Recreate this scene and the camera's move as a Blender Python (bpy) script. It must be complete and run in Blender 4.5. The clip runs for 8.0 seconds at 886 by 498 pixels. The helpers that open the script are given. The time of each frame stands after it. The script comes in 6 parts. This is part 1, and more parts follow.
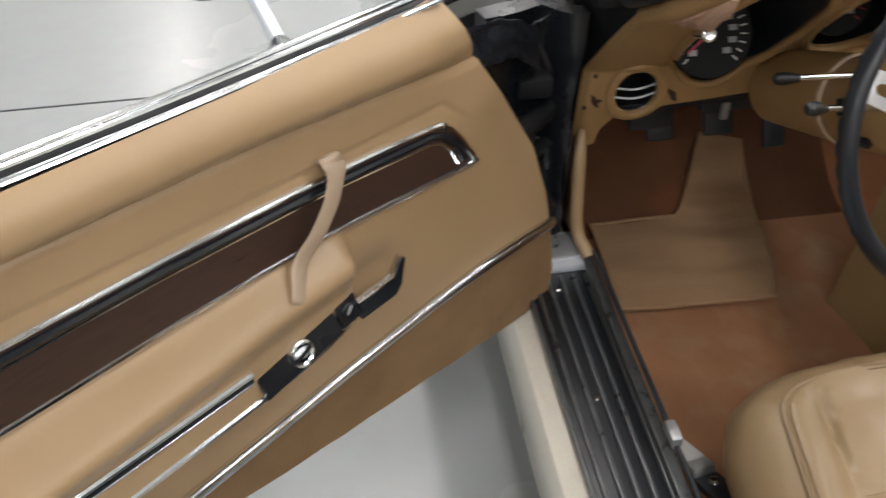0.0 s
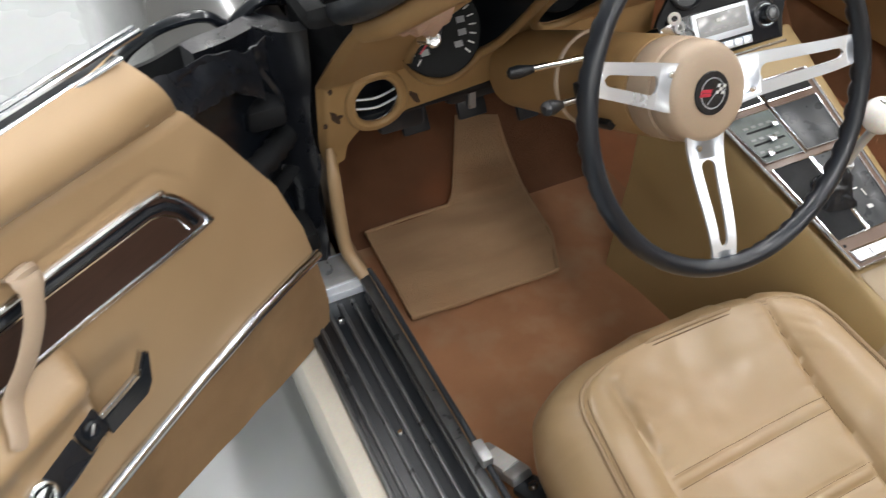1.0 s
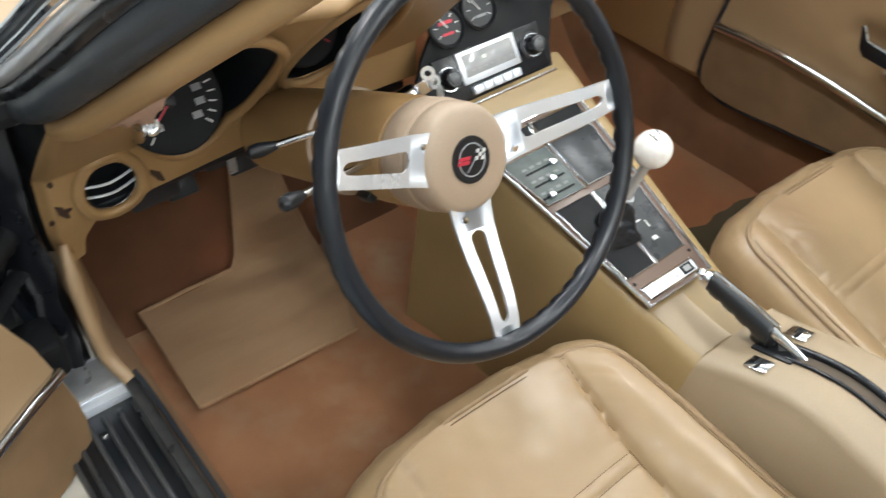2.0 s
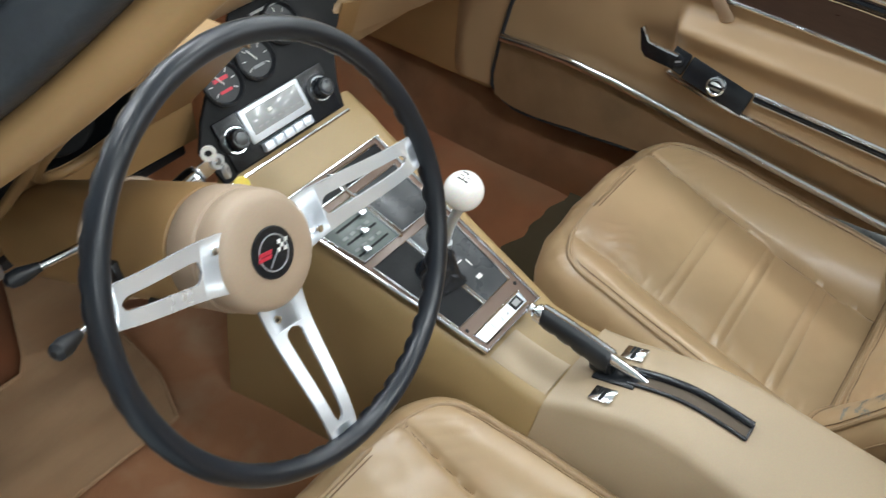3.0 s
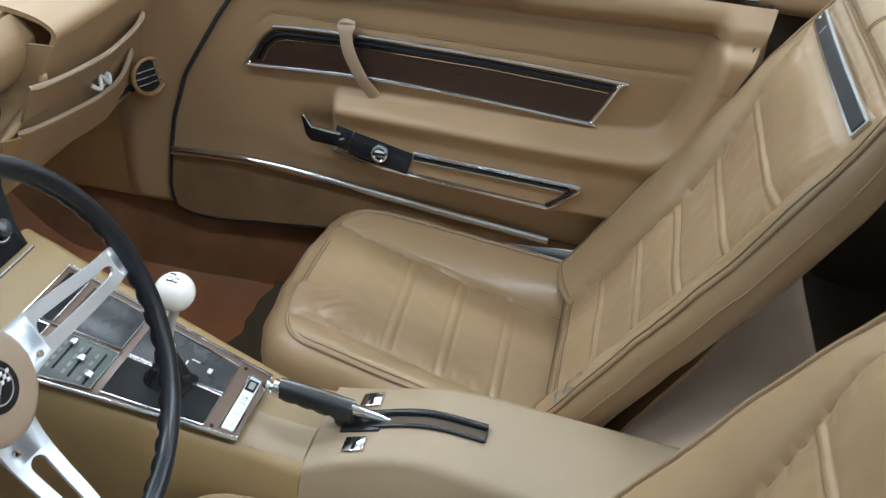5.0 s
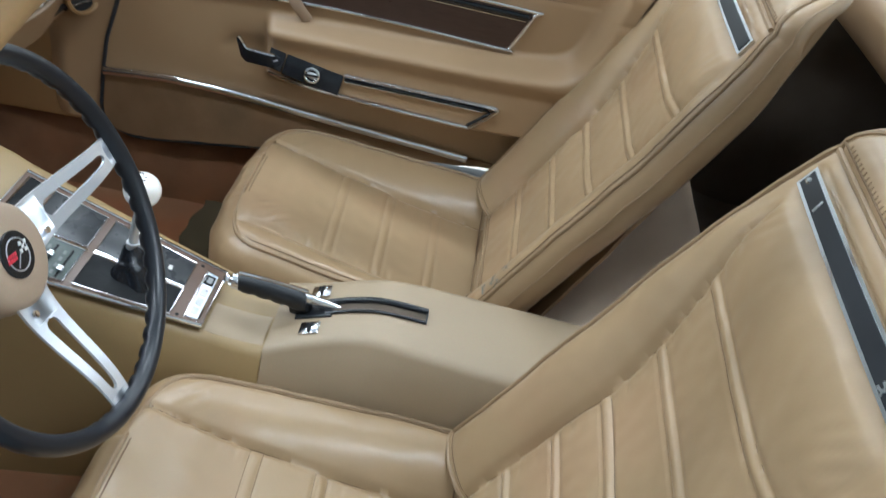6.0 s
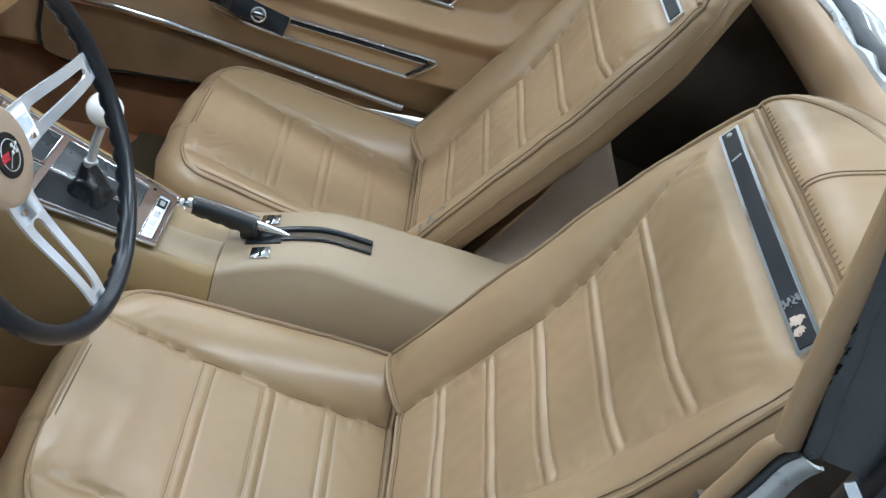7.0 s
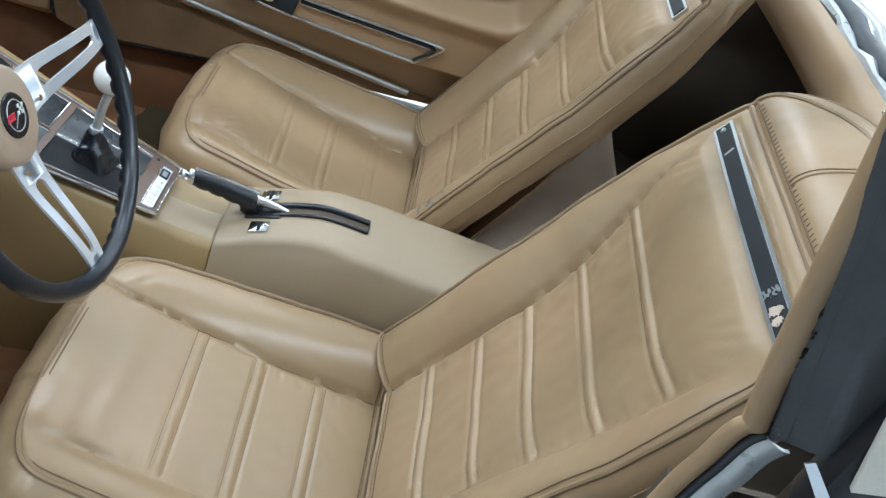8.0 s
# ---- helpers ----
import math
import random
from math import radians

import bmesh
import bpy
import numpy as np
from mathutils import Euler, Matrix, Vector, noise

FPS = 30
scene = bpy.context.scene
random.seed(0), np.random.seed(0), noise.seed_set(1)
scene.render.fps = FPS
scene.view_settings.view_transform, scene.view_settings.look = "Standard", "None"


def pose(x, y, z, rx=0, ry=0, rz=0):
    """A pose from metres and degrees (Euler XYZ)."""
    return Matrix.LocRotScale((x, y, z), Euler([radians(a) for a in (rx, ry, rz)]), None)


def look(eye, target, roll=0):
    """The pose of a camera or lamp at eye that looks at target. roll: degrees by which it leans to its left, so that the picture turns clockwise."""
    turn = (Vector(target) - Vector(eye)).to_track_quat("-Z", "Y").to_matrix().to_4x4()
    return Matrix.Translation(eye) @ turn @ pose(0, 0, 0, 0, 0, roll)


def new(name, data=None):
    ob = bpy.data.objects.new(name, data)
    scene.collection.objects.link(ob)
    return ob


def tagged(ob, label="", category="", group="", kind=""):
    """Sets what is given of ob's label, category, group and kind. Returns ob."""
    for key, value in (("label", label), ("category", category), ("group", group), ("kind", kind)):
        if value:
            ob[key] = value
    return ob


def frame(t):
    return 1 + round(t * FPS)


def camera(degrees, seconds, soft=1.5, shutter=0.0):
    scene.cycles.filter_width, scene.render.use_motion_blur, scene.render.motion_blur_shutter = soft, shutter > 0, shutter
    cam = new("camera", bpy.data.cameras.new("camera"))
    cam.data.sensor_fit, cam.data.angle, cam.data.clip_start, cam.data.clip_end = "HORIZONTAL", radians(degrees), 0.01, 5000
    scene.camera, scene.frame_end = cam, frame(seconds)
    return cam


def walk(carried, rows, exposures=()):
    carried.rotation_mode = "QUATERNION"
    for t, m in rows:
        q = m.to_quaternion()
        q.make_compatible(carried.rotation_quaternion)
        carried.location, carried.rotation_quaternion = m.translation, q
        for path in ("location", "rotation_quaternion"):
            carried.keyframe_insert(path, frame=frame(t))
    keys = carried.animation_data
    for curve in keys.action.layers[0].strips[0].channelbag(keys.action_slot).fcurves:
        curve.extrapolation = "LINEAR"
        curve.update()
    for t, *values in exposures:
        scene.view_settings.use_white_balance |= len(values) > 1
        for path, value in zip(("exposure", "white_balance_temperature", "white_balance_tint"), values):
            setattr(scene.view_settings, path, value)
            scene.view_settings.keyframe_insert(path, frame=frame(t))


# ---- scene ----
cam = camera(53.7, 8.0, soft=1.3, shutter=0.3)
PATH = [
    (0, (-1.014, -0.235, 1.363), (-0.823, 1.261, 0.049), -1.5),
    (0.5, (-1.009, -0.179, 1.376), (-0.5, 1.212, 0.033), -0.3),
    (1, (-0.926, -0.126, 1.365), (-0.327, 1.198, -0.009), -1.8),
    (1.5, (-0.827, -0.073, 1.361), (-0.122, 1.193, -0.017), -0.9),
    (2, (-0.779, -0.037, 1.359), (0.136, 1.089, -0.017), 1.3),
    (2.2, (-0.778, -0.012, 1.36), (0.24, 1.032, -0.008), 2.7),
    (3.3, (-0.66, 0.048, 1.37), (0.596, 0.8, 0.007), 2.5),
    (3.5, (-0.649, 0.049, 1.373), (0.666, 0.729, 0.028), 2.2),
    (4, (-0.639, 0.067, 1.371), (0.806, 0.513, 0.062), 2.8),
    (4.2, (-0.644, 0.071, 1.382), (0.843, 0.42, 0.092), 3.3),
    (5.3, (-0.839, -0.001, 1.388), (0.778, 0.301, 0.249), 3.9),
    (5.5, (-0.874, 0.003, 1.396), (0.74, 0.261, 0.244), 4.6),
    (6, (-0.944, 0.065, 1.406), (0.637, 0.091, 0.181), 9.5),
    (6.5, (-1.005, 0.115, 1.411), (0.525, -0.042, 0.133), 14.9),
    (7, (-1.053, 0.135, 1.419), (0.499, -0.094, 0.178), 18.3),
    (7.5, (-1.073, 0.138, 1.423), (0.482, -0.11, 0.191), 19.7),
    (8, (-1.075, 0.12, 1.423), (0.465, -0.103, 0.166), 20.9),
]
walk(cam, [(t, look(eye, target, roll)) for t, eye, target, roll in PATH], [(0.0, 0.08, 6700, 13), (0.5, 0.2, 6700, 13), (1.0, 0.45, 6550, 12), (1.5, 0.62, 6550, 11), (2.0, 0.66, 6350, 8), (3.5, 0.3, 6050, 6), (4.0, 0.2, 5900, 6), (5.5, 0.3, 5650, 5), (6.5, 0.36, 5500, 5), (8.0, 0.38, 5400, 4)])

# ---- light: a workshop hall lit by ceiling strip lights ----
world = bpy.data.worlds.new("world")
scene.world = world
world.use_nodes = True
world.node_tree.nodes["Background"].inputs[0].default_value = (0.95, 0.97, 1.0, 1)
world.node_tree.nodes["Background"].inputs[1].default_value = 0.05

CEIL = 4.6
STRIPS = [(x, y) for x in (2.0, 4.8, 7.6) for y in (-6.6, -3.1, 0.5, 4.1)] + [(-0.9, y) for y in (-7.4, -4.2, -1.7, 2.3, 6.2)]
STRIPS += [(-4.2, -7.4), (-4.2, -4.0), (0.55, 4.1), (-3.1, 7.0), (-3.1, 10.6), (2.0, 7.6), (2.0, 10.6)]
LAMP_W = 41.5
for sx, sy in STRIPS:
    la = bpy.data.lights.new("strip_lamp", "AREA")
    la.shape, la.size, la.size_y = "RECTANGLE", 0.30, 2.3
    la.energy, la.color = LAMP_W, (0.97, 0.985, 1.0)
    new("strip_lamp", la).matrix_world = pose(sx, sy, CEIL - 0.16)

# ---- materials ----
def surf(name, col, col2=None, rough=0.5, metal=0.0, vscale=9.0, grain=260.0, bump=0.15, dist=0.001, rvar=0.08, cells=0.0, spec=0.5, stretch=(1, 1, 1), fine_mix=0.22, blot=0.0, blotcol=(0, 0, 0), bscale=6.0, coat=0.0, crease=0.0):
    """A procedural surface: two-scale colour variation, uneven gloss and fine relief, in metres."""
    m = bpy.data.materials.new(name)
    m.use_nodes = True
    nt = m.node_tree
    nd, ln = nt.nodes, nt.links
    bs = nd["Principled BSDF"]
    bs.inputs["Metallic"].default_value = metal
    bs.inputs["Specular IOR Level"].default_value = spec
    bs.inputs["Coat Weight"].default_value = coat
    bs.inputs["Coat Roughness"].default_value = 0.12
    co = nd.new("ShaderNodeTexCoord")
    mp = nd.new("ShaderNodeMapping")
    mp.inputs["Scale"].default_value = stretch
    ln.new(co.outputs["Object"], mp.inputs["Vector"])
    n1 = nd.new("ShaderNodeTexNoise")
    n1.inputs["Scale"].default_value, n1.inputs["Detail"].default_value = vscale, 4.0
    n2 = nd.new("ShaderNodeTexNoise")
    n2.inputs["Scale"].default_value, n2.inputs["Detail"].default_value = grain, 3.0
    for n in (n1, n2):
        ln.new(mp.outputs["Vector"], n.inputs["Vector"])
    ramp = nd.new("ShaderNodeValToRGB")
    ramp.color_ramp.elements[0].position, ramp.color_ramp.elements[1].position = 0.18, 0.84
    c2 = col2 or tuple(c * 0.82 for c in col)
    ramp.color_ramp.elements[0].color, ramp.color_ramp.elements[1].color = (*c2, 1), (*col, 1)
    ln.new(n1.outputs["Fac"], ramp.inputs["Fac"])
    colour = ramp.outputs["Color"]
    fine = nd.new("ShaderNodeMix")
    fine.data_type, fine.blend_type = "RGBA", "MULTIPLY"
    fine.inputs[0].default_value = fine_mix
    ln.new(colour, fine.inputs[6])
    ln.new(n2.outputs["Color"], fine.inputs[7])
    gain = nd.new("ShaderNodeMix")
    gain.data_type, gain.blend_type = "RGBA", "MULTIPLY"
    gain.inputs[0].default_value = 1.0
    gain.inputs[7].default_value = (1 + fine_mix * 0.55,) * 3 + (1,)
    ln.new(fine.outputs[2], gain.inputs[6])
    colour = gain.outputs[2]
    if blot > 0:
        n3 = nd.new("ShaderNodeTexNoise")
        n3.inputs["Scale"].default_value, n3.inputs["Detail"].default_value = bscale, 8.0
        ln.new(co.outputs["Object"], n3.inputs["Vector"])
        r3 = nd.new("ShaderNodeValToRGB")
        r3.color_ramp.elements[0].position, r3.color_ramp.elements[1].position = 0.50, 0.72
        r3.color_ramp.elements[1].color = (blot, blot, blot, 1)
        ln.new(n3.outputs["Fac"], r3.inputs["Fac"])
        mx = nd.new("ShaderNodeMix")
        mx.data_type = "RGBA"
        ln.new(r3.outputs["Color"], mx.inputs[0])
        ln.new(colour, mx.inputs[6])
        mx.inputs[7].default_value = (*blotcol, 1)
        colour = mx.outputs[2]
    ln.new(colour, bs.inputs["Base Color"])
    rr = nd.new("ShaderNodeMapRange")
    rr.inputs["To Min"].default_value, rr.inputs["To Max"].default_value = max(rough - rvar, 0.02), min(rough + rvar, 1)
    rr.inputs["From Min"].default_value, rr.inputs["From Max"].default_value = 0.2, 0.8
    ln.new(n1.outputs["Fac"], rr.inputs["Value"])
    ln.new(rr.outputs["Result"], bs.inputs["Roughness"])
    if bump > 0:
        bp = nd.new("ShaderNodeBump")
        bp.inputs["Strength"].default_value, bp.inputs["Distance"].default_value = bump, dist
        height = n2.outputs["Fac"]
        if cells > 0:
            vo = nd.new("ShaderNodeTexVoronoi")
            vo.inputs["Scale"].default_value = cells
            ln.new(mp.outputs["Vector"], vo.inputs["Vector"])
            ad = nd.new("ShaderNodeMath")
            ad.operation = "ADD"
            ln.new(vo.outputs["Distance"], ad.inputs[0])
            ln.new(n2.outputs["Fac"], ad.inputs[1])
            height = ad.outputs[0]
        ln.new(height, bp.inputs["Height"])
        if crease > 0:
            n4 = nd.new("ShaderNodeTexNoise")
            n4.noise_type = "RIDGED_MULTIFRACTAL"
            n4.inputs["Scale"].default_value, n4.inputs["Detail"].default_value = 22.0, 3.0
            n4.inputs["Distortion"].default_value = 0.6
            ln.new(co.outputs["Object"], n4.inputs["Vector"])
            b4 = nd.new("ShaderNodeBump")
            b4.invert = True
            b4.inputs["Strength"].default_value, b4.inputs["Distance"].default_value = crease, 0.003
            ln.new(n4.outputs["Fac"], b4.inputs["Height"])
            ln.new(b4.outputs["Normal"], bp.inputs["Normal"])
        ln.new(bp.outputs["Normal"], bs.inputs["Normal"])
    return m


def glow(name, col, power):
    m = bpy.data.materials.new(name)
    m.use_nodes = True
    bs = m.node_tree.nodes["Principled BSDF"]
    bs.inputs["Base Color"].default_value = (*col, 1)
    bs.inputs["Emission Color"].default_value = (*col, 1)
    bs.inputs["Emission Strength"].default_value = power
    return m


LEATHER = surf("tan_leather", (0.347, 0.245, 0.137), (0.313, 0.217, 0.118), rough=0.34, vscale=6, grain=240, bump=0.12, dist=0.0005, rvar=0.04, spec=0.5, coat=0.06, crease=0.07, fine_mix=0.08, blot=0.6, blotcol=(0.335, 0.212, 0.118), bscale=5.5)
PALE = surf("pale_pinkish_tan", (0.56, 0.46, 0.37), (0.50, 0.40, 0.31), rough=0.4, grain=500, bump=0.08, dist=0.0004)
SILLC = surf("faded_tan_carpet", (0.60, 0.42, 0.26), (0.48, 0.30, 0.175), rough=0.95, vscale=9, grain=900, bump=0.9, dist=0.004, cells=700, blot=0.5, blotcol=(0.42, 0.21, 0.11), bscale=5, spec=0.1)
PIPING = surf("tan_piping", (0.300, 0.208, 0.116), (0.25, 0.168, 0.092), rough=0.45, grain=500, bump=0.1)
THREAD = surf("brown_seam", (0.175, 0.112, 0.060), rough=0.8, bump=0.0)
VINYL = surf("tan_vinyl", (0.383, 0.262, 0.148), (0.330, 0.222, 0.121), rough=0.38, vscale=6, grain=600, bump=0.08, dist=0.0005, rvar=0.04, fine_mix=0.12)
PLASTIC = surf("tan_plastic", (0.345, 0.216, 0.095), (0.295, 0.178, 0.074), rough=0.48, vscale=5, grain=500, bump=0.14, dist=0.0004, blot=0.25, blotcol=(0.243, 0.135, 0.050), bscale=9)
HUBTAN = surf("pinkish_tan_plastic", (0.414, 0.319, 0.234), (0.378, 0.286, 0.206), rough=0.45, grain=600, bump=0.06, dist=0.0003)
CONSOLE = surf("pale_tan_plastic", (0.345, 0.268, 0.176), (0.308, 0.236, 0.152), rough=0.46, vscale=5, grain=500, bump=0.12, dist=0.0004)
CARPET = surf("red_brown_carpet", (0.70, 0.300, 0.147), (0.42, 0.175, 0.086), rough=0.95, vscale=7, grain=900, bump=0.9, dist=0.004, cells=700, blot=0.7, blotcol=(0.46, 0.300, 0.170), bscale=4.0, spec=0.1)
FADEDC = surf("faded_brown_carpet", (0.68, 0.350, 0.185), (0.40, 0.190, 0.098), rough=0.95, vscale=6, grain=900, bump=0.9, dist=0.004, cells=700, blot=0.85, blotcol=(0.58, 0.385, 0.235), bscale=9.0, spec=0.1)
MAT = surf("tan_worn_mat", (0.56, 0.370, 0.218), (0.40, 0.250, 0.140), rough=0.9, vscale=12, grain=800, bump=0.8, dist=0.003, cells=600, spec=0.1, stretch=(0.35, 1.6, 1), blot=0.6, blotcol=(0.55, 0.30, 0.155), bscale=7)
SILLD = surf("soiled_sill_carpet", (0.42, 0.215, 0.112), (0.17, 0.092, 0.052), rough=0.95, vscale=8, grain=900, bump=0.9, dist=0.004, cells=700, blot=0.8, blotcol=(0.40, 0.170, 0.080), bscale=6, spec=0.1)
PADGREY = surf("grey_green_carpet", (0.125, 0.098, 0.060), (0.095, 0.075, 0.045), rough=0.95, vscale=9, grain=900, bump=0.8, dist=0.003, spec=0.1)
KICK = surf("tan_door_carpet", (0.345, 0.218, 0.117), (0.255, 0.156, 0.082), rough=0.92, vscale=14, grain=900, bump=0.8, dist=0.003, cells=700, blot=0.55, blotcol=(0.17, 0.120, 0.070), bscale=8, spec=0.1)
REARC = surf("dusty_rear_carpet", (0.78, 0.65, 0.52), (0.66, 0.53, 0.41), rough=0.95, vscale=12, grain=900, bump=0.8, dist=0.003, cells=700, spec=0.1)
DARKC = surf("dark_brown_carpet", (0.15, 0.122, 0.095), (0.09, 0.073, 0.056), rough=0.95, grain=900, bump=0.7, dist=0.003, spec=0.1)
CHROME = surf("chrome", (0.80, 0.83, 0.87), (0.68, 0.71, 0.75), rough=0.13, metal=1.0, vscale=30, grain=400, bump=0.02, rvar=0.06)
STEEL = surf("brushed_aluminium", (0.82, 0.88, 0.96), (0.78, 0.84, 0.92), rough=0.30, metal=0.55, vscale=12, grain=900, bump=0.03, rvar=0.03)
SPOKE = surf("satin_spoke_metal", (0.80, 0.85, 0.92), (0.74, 0.79, 0.86), rough=0.26, metal=0.62, vscale=12, grain=900, bump=0.03, rvar=0.03)
DULL = surf("worn_metal", (0.66, 0.68, 0.70), (0.46, 0.48, 0.50), rough=0.36, metal=0.7, vscale=45, grain=300, bump=0.1, rvar=0.15)
BLACK = surf("black_plastic", (0.013, 0.016, 0.020), (0.008, 0.010, 0.013), rough=0.36, vscale=12, grain=500, bump=0.1, dist=0.0004)
GLOSSB = surf("gloss_black", (0.010, 0.013, 0.018), (0.006, 0.008, 0.012), rough=0.22, grain=400, bump=0.03, dist=0.0003)
RIMB = surf("navy_black_grip", (0.009, 0.013, 0.020), (0.007, 0.010, 0.015), rough=0.30, vscale=20, grain=500, bump=0.0, rvar=0.02, fine_mix=0.05)
RUBBER = surf("black_rubber", (0.034, 0.041, 0.050), (0.018, 0.022, 0.028), rough=0.42, vscale=25, grain=350, bump=0.3, dist=0.001, rvar=0.15)
GREYRUB = surf("worn_grey_rubber", (0.070, 0.077, 0.088), (0.036, 0.040, 0.048), rough=0.36, vscale=22, grain=300, bump=0.3, dist=0.001, rvar=0.12)
JAMB = surf("black_painted_jamb", (0.012, 0.014, 0.018), (0.007, 0.008, 0.011), rough=0.30, vscale=14, grain=200, bump=0.25, dist=0.001, rvar=0.12)
TARBLK = surf("dull_black_undercoat", (0.008, 0.009, 0.011), (0.004, 0.005, 0.006), rough=0.65, vscale=18, grain=200, bump=0.3, dist=0.001, rvar=0.2, spec=0.3)
FENDER = surf("glossy_grey_paint", (0.115, 0.116, 0.115), (0.095, 0.096, 0.096), rough=0.16, vscale=3, grain=300, bump=0.02, dist=0.0003, coat=0.6)
FRONTC = surf("olive_tan_plastic", (0.325, 0.232, 0.110), (0.290, 0.200, 0.088), rough=0.44, vscale=5, grain=500, bump=0.12, dist=0.0004, blot=0.2, blotcol=(0.25, 0.165, 0.070), bscale=7)
RIBM = surf("dark_worn_metal", (0.16, 0.168, 0.175), (0.075, 0.08, 0.085), rough=0.34, metal=0.6, vscale=40, grain=300, bump=0.1, rvar=0.12)
WOOD = surf("brown_woodgrain", (0.055, 0.030, 0.022), (0.034, 0.018, 0.013), rough=0.34, vscale=3.5, grain=120, bump=0.06, stretch=(9, 9, 60), dist=0.0004)
TRIMWOOD = surf("brown_plate", (0.150, 0.098, 0.072), (0.115, 0.072, 0.052), rough=0.34, vscale=22, grain=400, bump=0.05)
SILVER = surf("silver_painted_metal", (0.72, 0.75, 0.77), (0.50, 0.53, 0.55), rough=0.33, metal=0.25, vscale=60, grain=300, bump=0.15, dist=0.001, rvar=0.15)
# toe-board red-brown, its colour darkened for the shade under the dash
TOEC = surf("shaded_red_brown_carpet", (0.31, 0.145, 0.080), (0.20, 0.092, 0.052), rough=0.95, vscale=9, grain=900, bump=0.9, dist=0.004, cells=700, blot=0.7, blotcol=(0.36, 0.130, 0.060), bscale=5.0, spec=0.1)
CREAM = surf("cream_white_paint", (0.74, 0.71, 0.63), (0.68, 0.65, 0.57), rough=0.22, vscale=4, grain=300, bump=0.02, coat=0.4, blot=0.2, blotcol=(0.45, 0.40, 0.32), bscale=20)
WHITEB = surf("white_ball", (0.86, 0.85, 0.82), (0.82, 0.81, 0.78), rough=0.12, grain=300, bump=0.0, coat=0.5)
TEAR = surf("torn_brown_edge", (0.060, 0.028, 0.012), (0.020, 0.010, 0.006), rough=0.8, vscale=160, grain=300, bump=0.3, dist=0.001)
INK = surf("black_marking", (0.008, 0.009, 0.010), rough=0.6, bump=0, spec=0.25)
WHITE = surf("white_marking", (0.80, 0.80, 0.78), rough=0.5, bump=0)
GREYW = surf("grey_marking", (0.34, 0.35, 0.36), rough=0.5, bump=0)
RED = surf("red_marking", (0.62, 0.03, 0.06), rough=0.4, bump=0)
YELLOW = surf("yellow_tag", (0.85, 0.68, 0.12), rough=0.5, bump=0)
GLASSY = surf("dark_lens", (0.022, 0.025, 0.028), (0.036, 0.040, 0.044), rough=0.30, vscale=40, bump=0.0, spec=0.35)
LEGEND = surf("dim_legend", (0.20, 0.22, 0.215), rough=0.5, bump=0)
HEATP = surf("grey_heater_face", (0.125, 0.148, 0.142), (0.075, 0.092, 0.088), rough=0.34, vscale=50, bump=0.0, spec=0.35)
DIALW = surf("pale_radio_dial", (0.34, 0.35, 0.35), (0.25, 0.26, 0.27), rough=0.16, vscale=40, bump=0, coat=0.5)
TORN = surf("torn_pink_foam", (0.450, 0.297, 0.227), (0.378, 0.231, 0.156), rough=0.8, grain=200, bump=0.5, dist=0.002)
SCUFF = surf("grey_scuff", (0.211, 0.204, 0.177), (0.171, 0.165, 0.142), rough=0.7, vscale=60, grain=300, bump=0.3)
EPOXY = surf("grey_epoxy_floor", (0.42, 0.44, 0.445), (0.35, 0.37, 0.375), rough=0.27, vscale=1.4, grain=24, bump=0.05, dist=0.002, rvar=0.015, coat=0.04, fine_mix=0.1)
WALLP = surf("pale_wall_paint", (0.66, 0.65, 0.61), (0.60, 0.59, 0.55), rough=0.7, vscale=1.0, grain=60, bump=0.08, dist=0.002)
CEILP = surf("white_ceiling_paint", (0.70, 0.70, 0.68), (0.64, 0.64, 0.62), rough=0.8, vscale=1.0, grain=50, bump=0.1, dist=0.002)
TUBE = glow("lamp_diffuser", (1.0, 0.97, 0.91), 7.0)

# ---- building helpers ----
def link(name, bm, material, angle=38):
    bmesh.ops.recalc_face_normals(bm, faces=bm.faces[:])
    me = bpy.data.meshes.new(name)
    bm.to_mesh(me)
    bm.free()
    me.materials.append(material)
    for p in me.polygons:
        p.use_smooth = True
    me.set_sharp_from_angle(angle=radians(angle))
    return new(name, me)


def thing(name, at, label, category, group="", kind=""):
    ob = new(name)
    ob.empty_display_size = 0.05
    ob.location = at
    return tagged(ob, label, category, group, kind)


def part(name, bm, material, parent, label="", angle=38):
    """Links a bmesh, given in world places, as one mesh under a thing or a part."""
    ob = link(name, bm, material, angle)
    root, up = parent, Matrix.Identity(4)
    chain = []
    while root:
        chain.append(root)
        root = root.parent
    place = Matrix.Identity(4)
    for o in reversed(chain):
        place = place @ o.matrix_parent_inverse @ o.matrix_basis
    ob.parent = parent
    ob.matrix_parent_inverse = place.inverted()
    return tagged(ob, label)


def single(name, bm, material, label, category, group="", kind="", angle=38):
    return tagged(link(name, bm, material, angle), label, category, group, kind)


def box(lo, hi, bevel=0.003, seg=2, m=None):
    bm = bmesh.new()
    c = [(a + b) / 2 for a, b in zip(lo, hi)]
    s = [abs(b - a) for a, b in zip(lo, hi)]
    bmesh.ops.create_cube(bm, size=1, matrix=Matrix.Translation(c) @ Matrix.Diagonal((*s, 1)))
    if bevel:
        bmesh.ops.bevel(bm, geom=bm.edges[:] + bm.verts[:], offset=min(bevel, min(s) * 0.45), segments=seg, profile=0.5, affect="EDGES")
    if m is not None:
        bm.transform(m)
    return bm


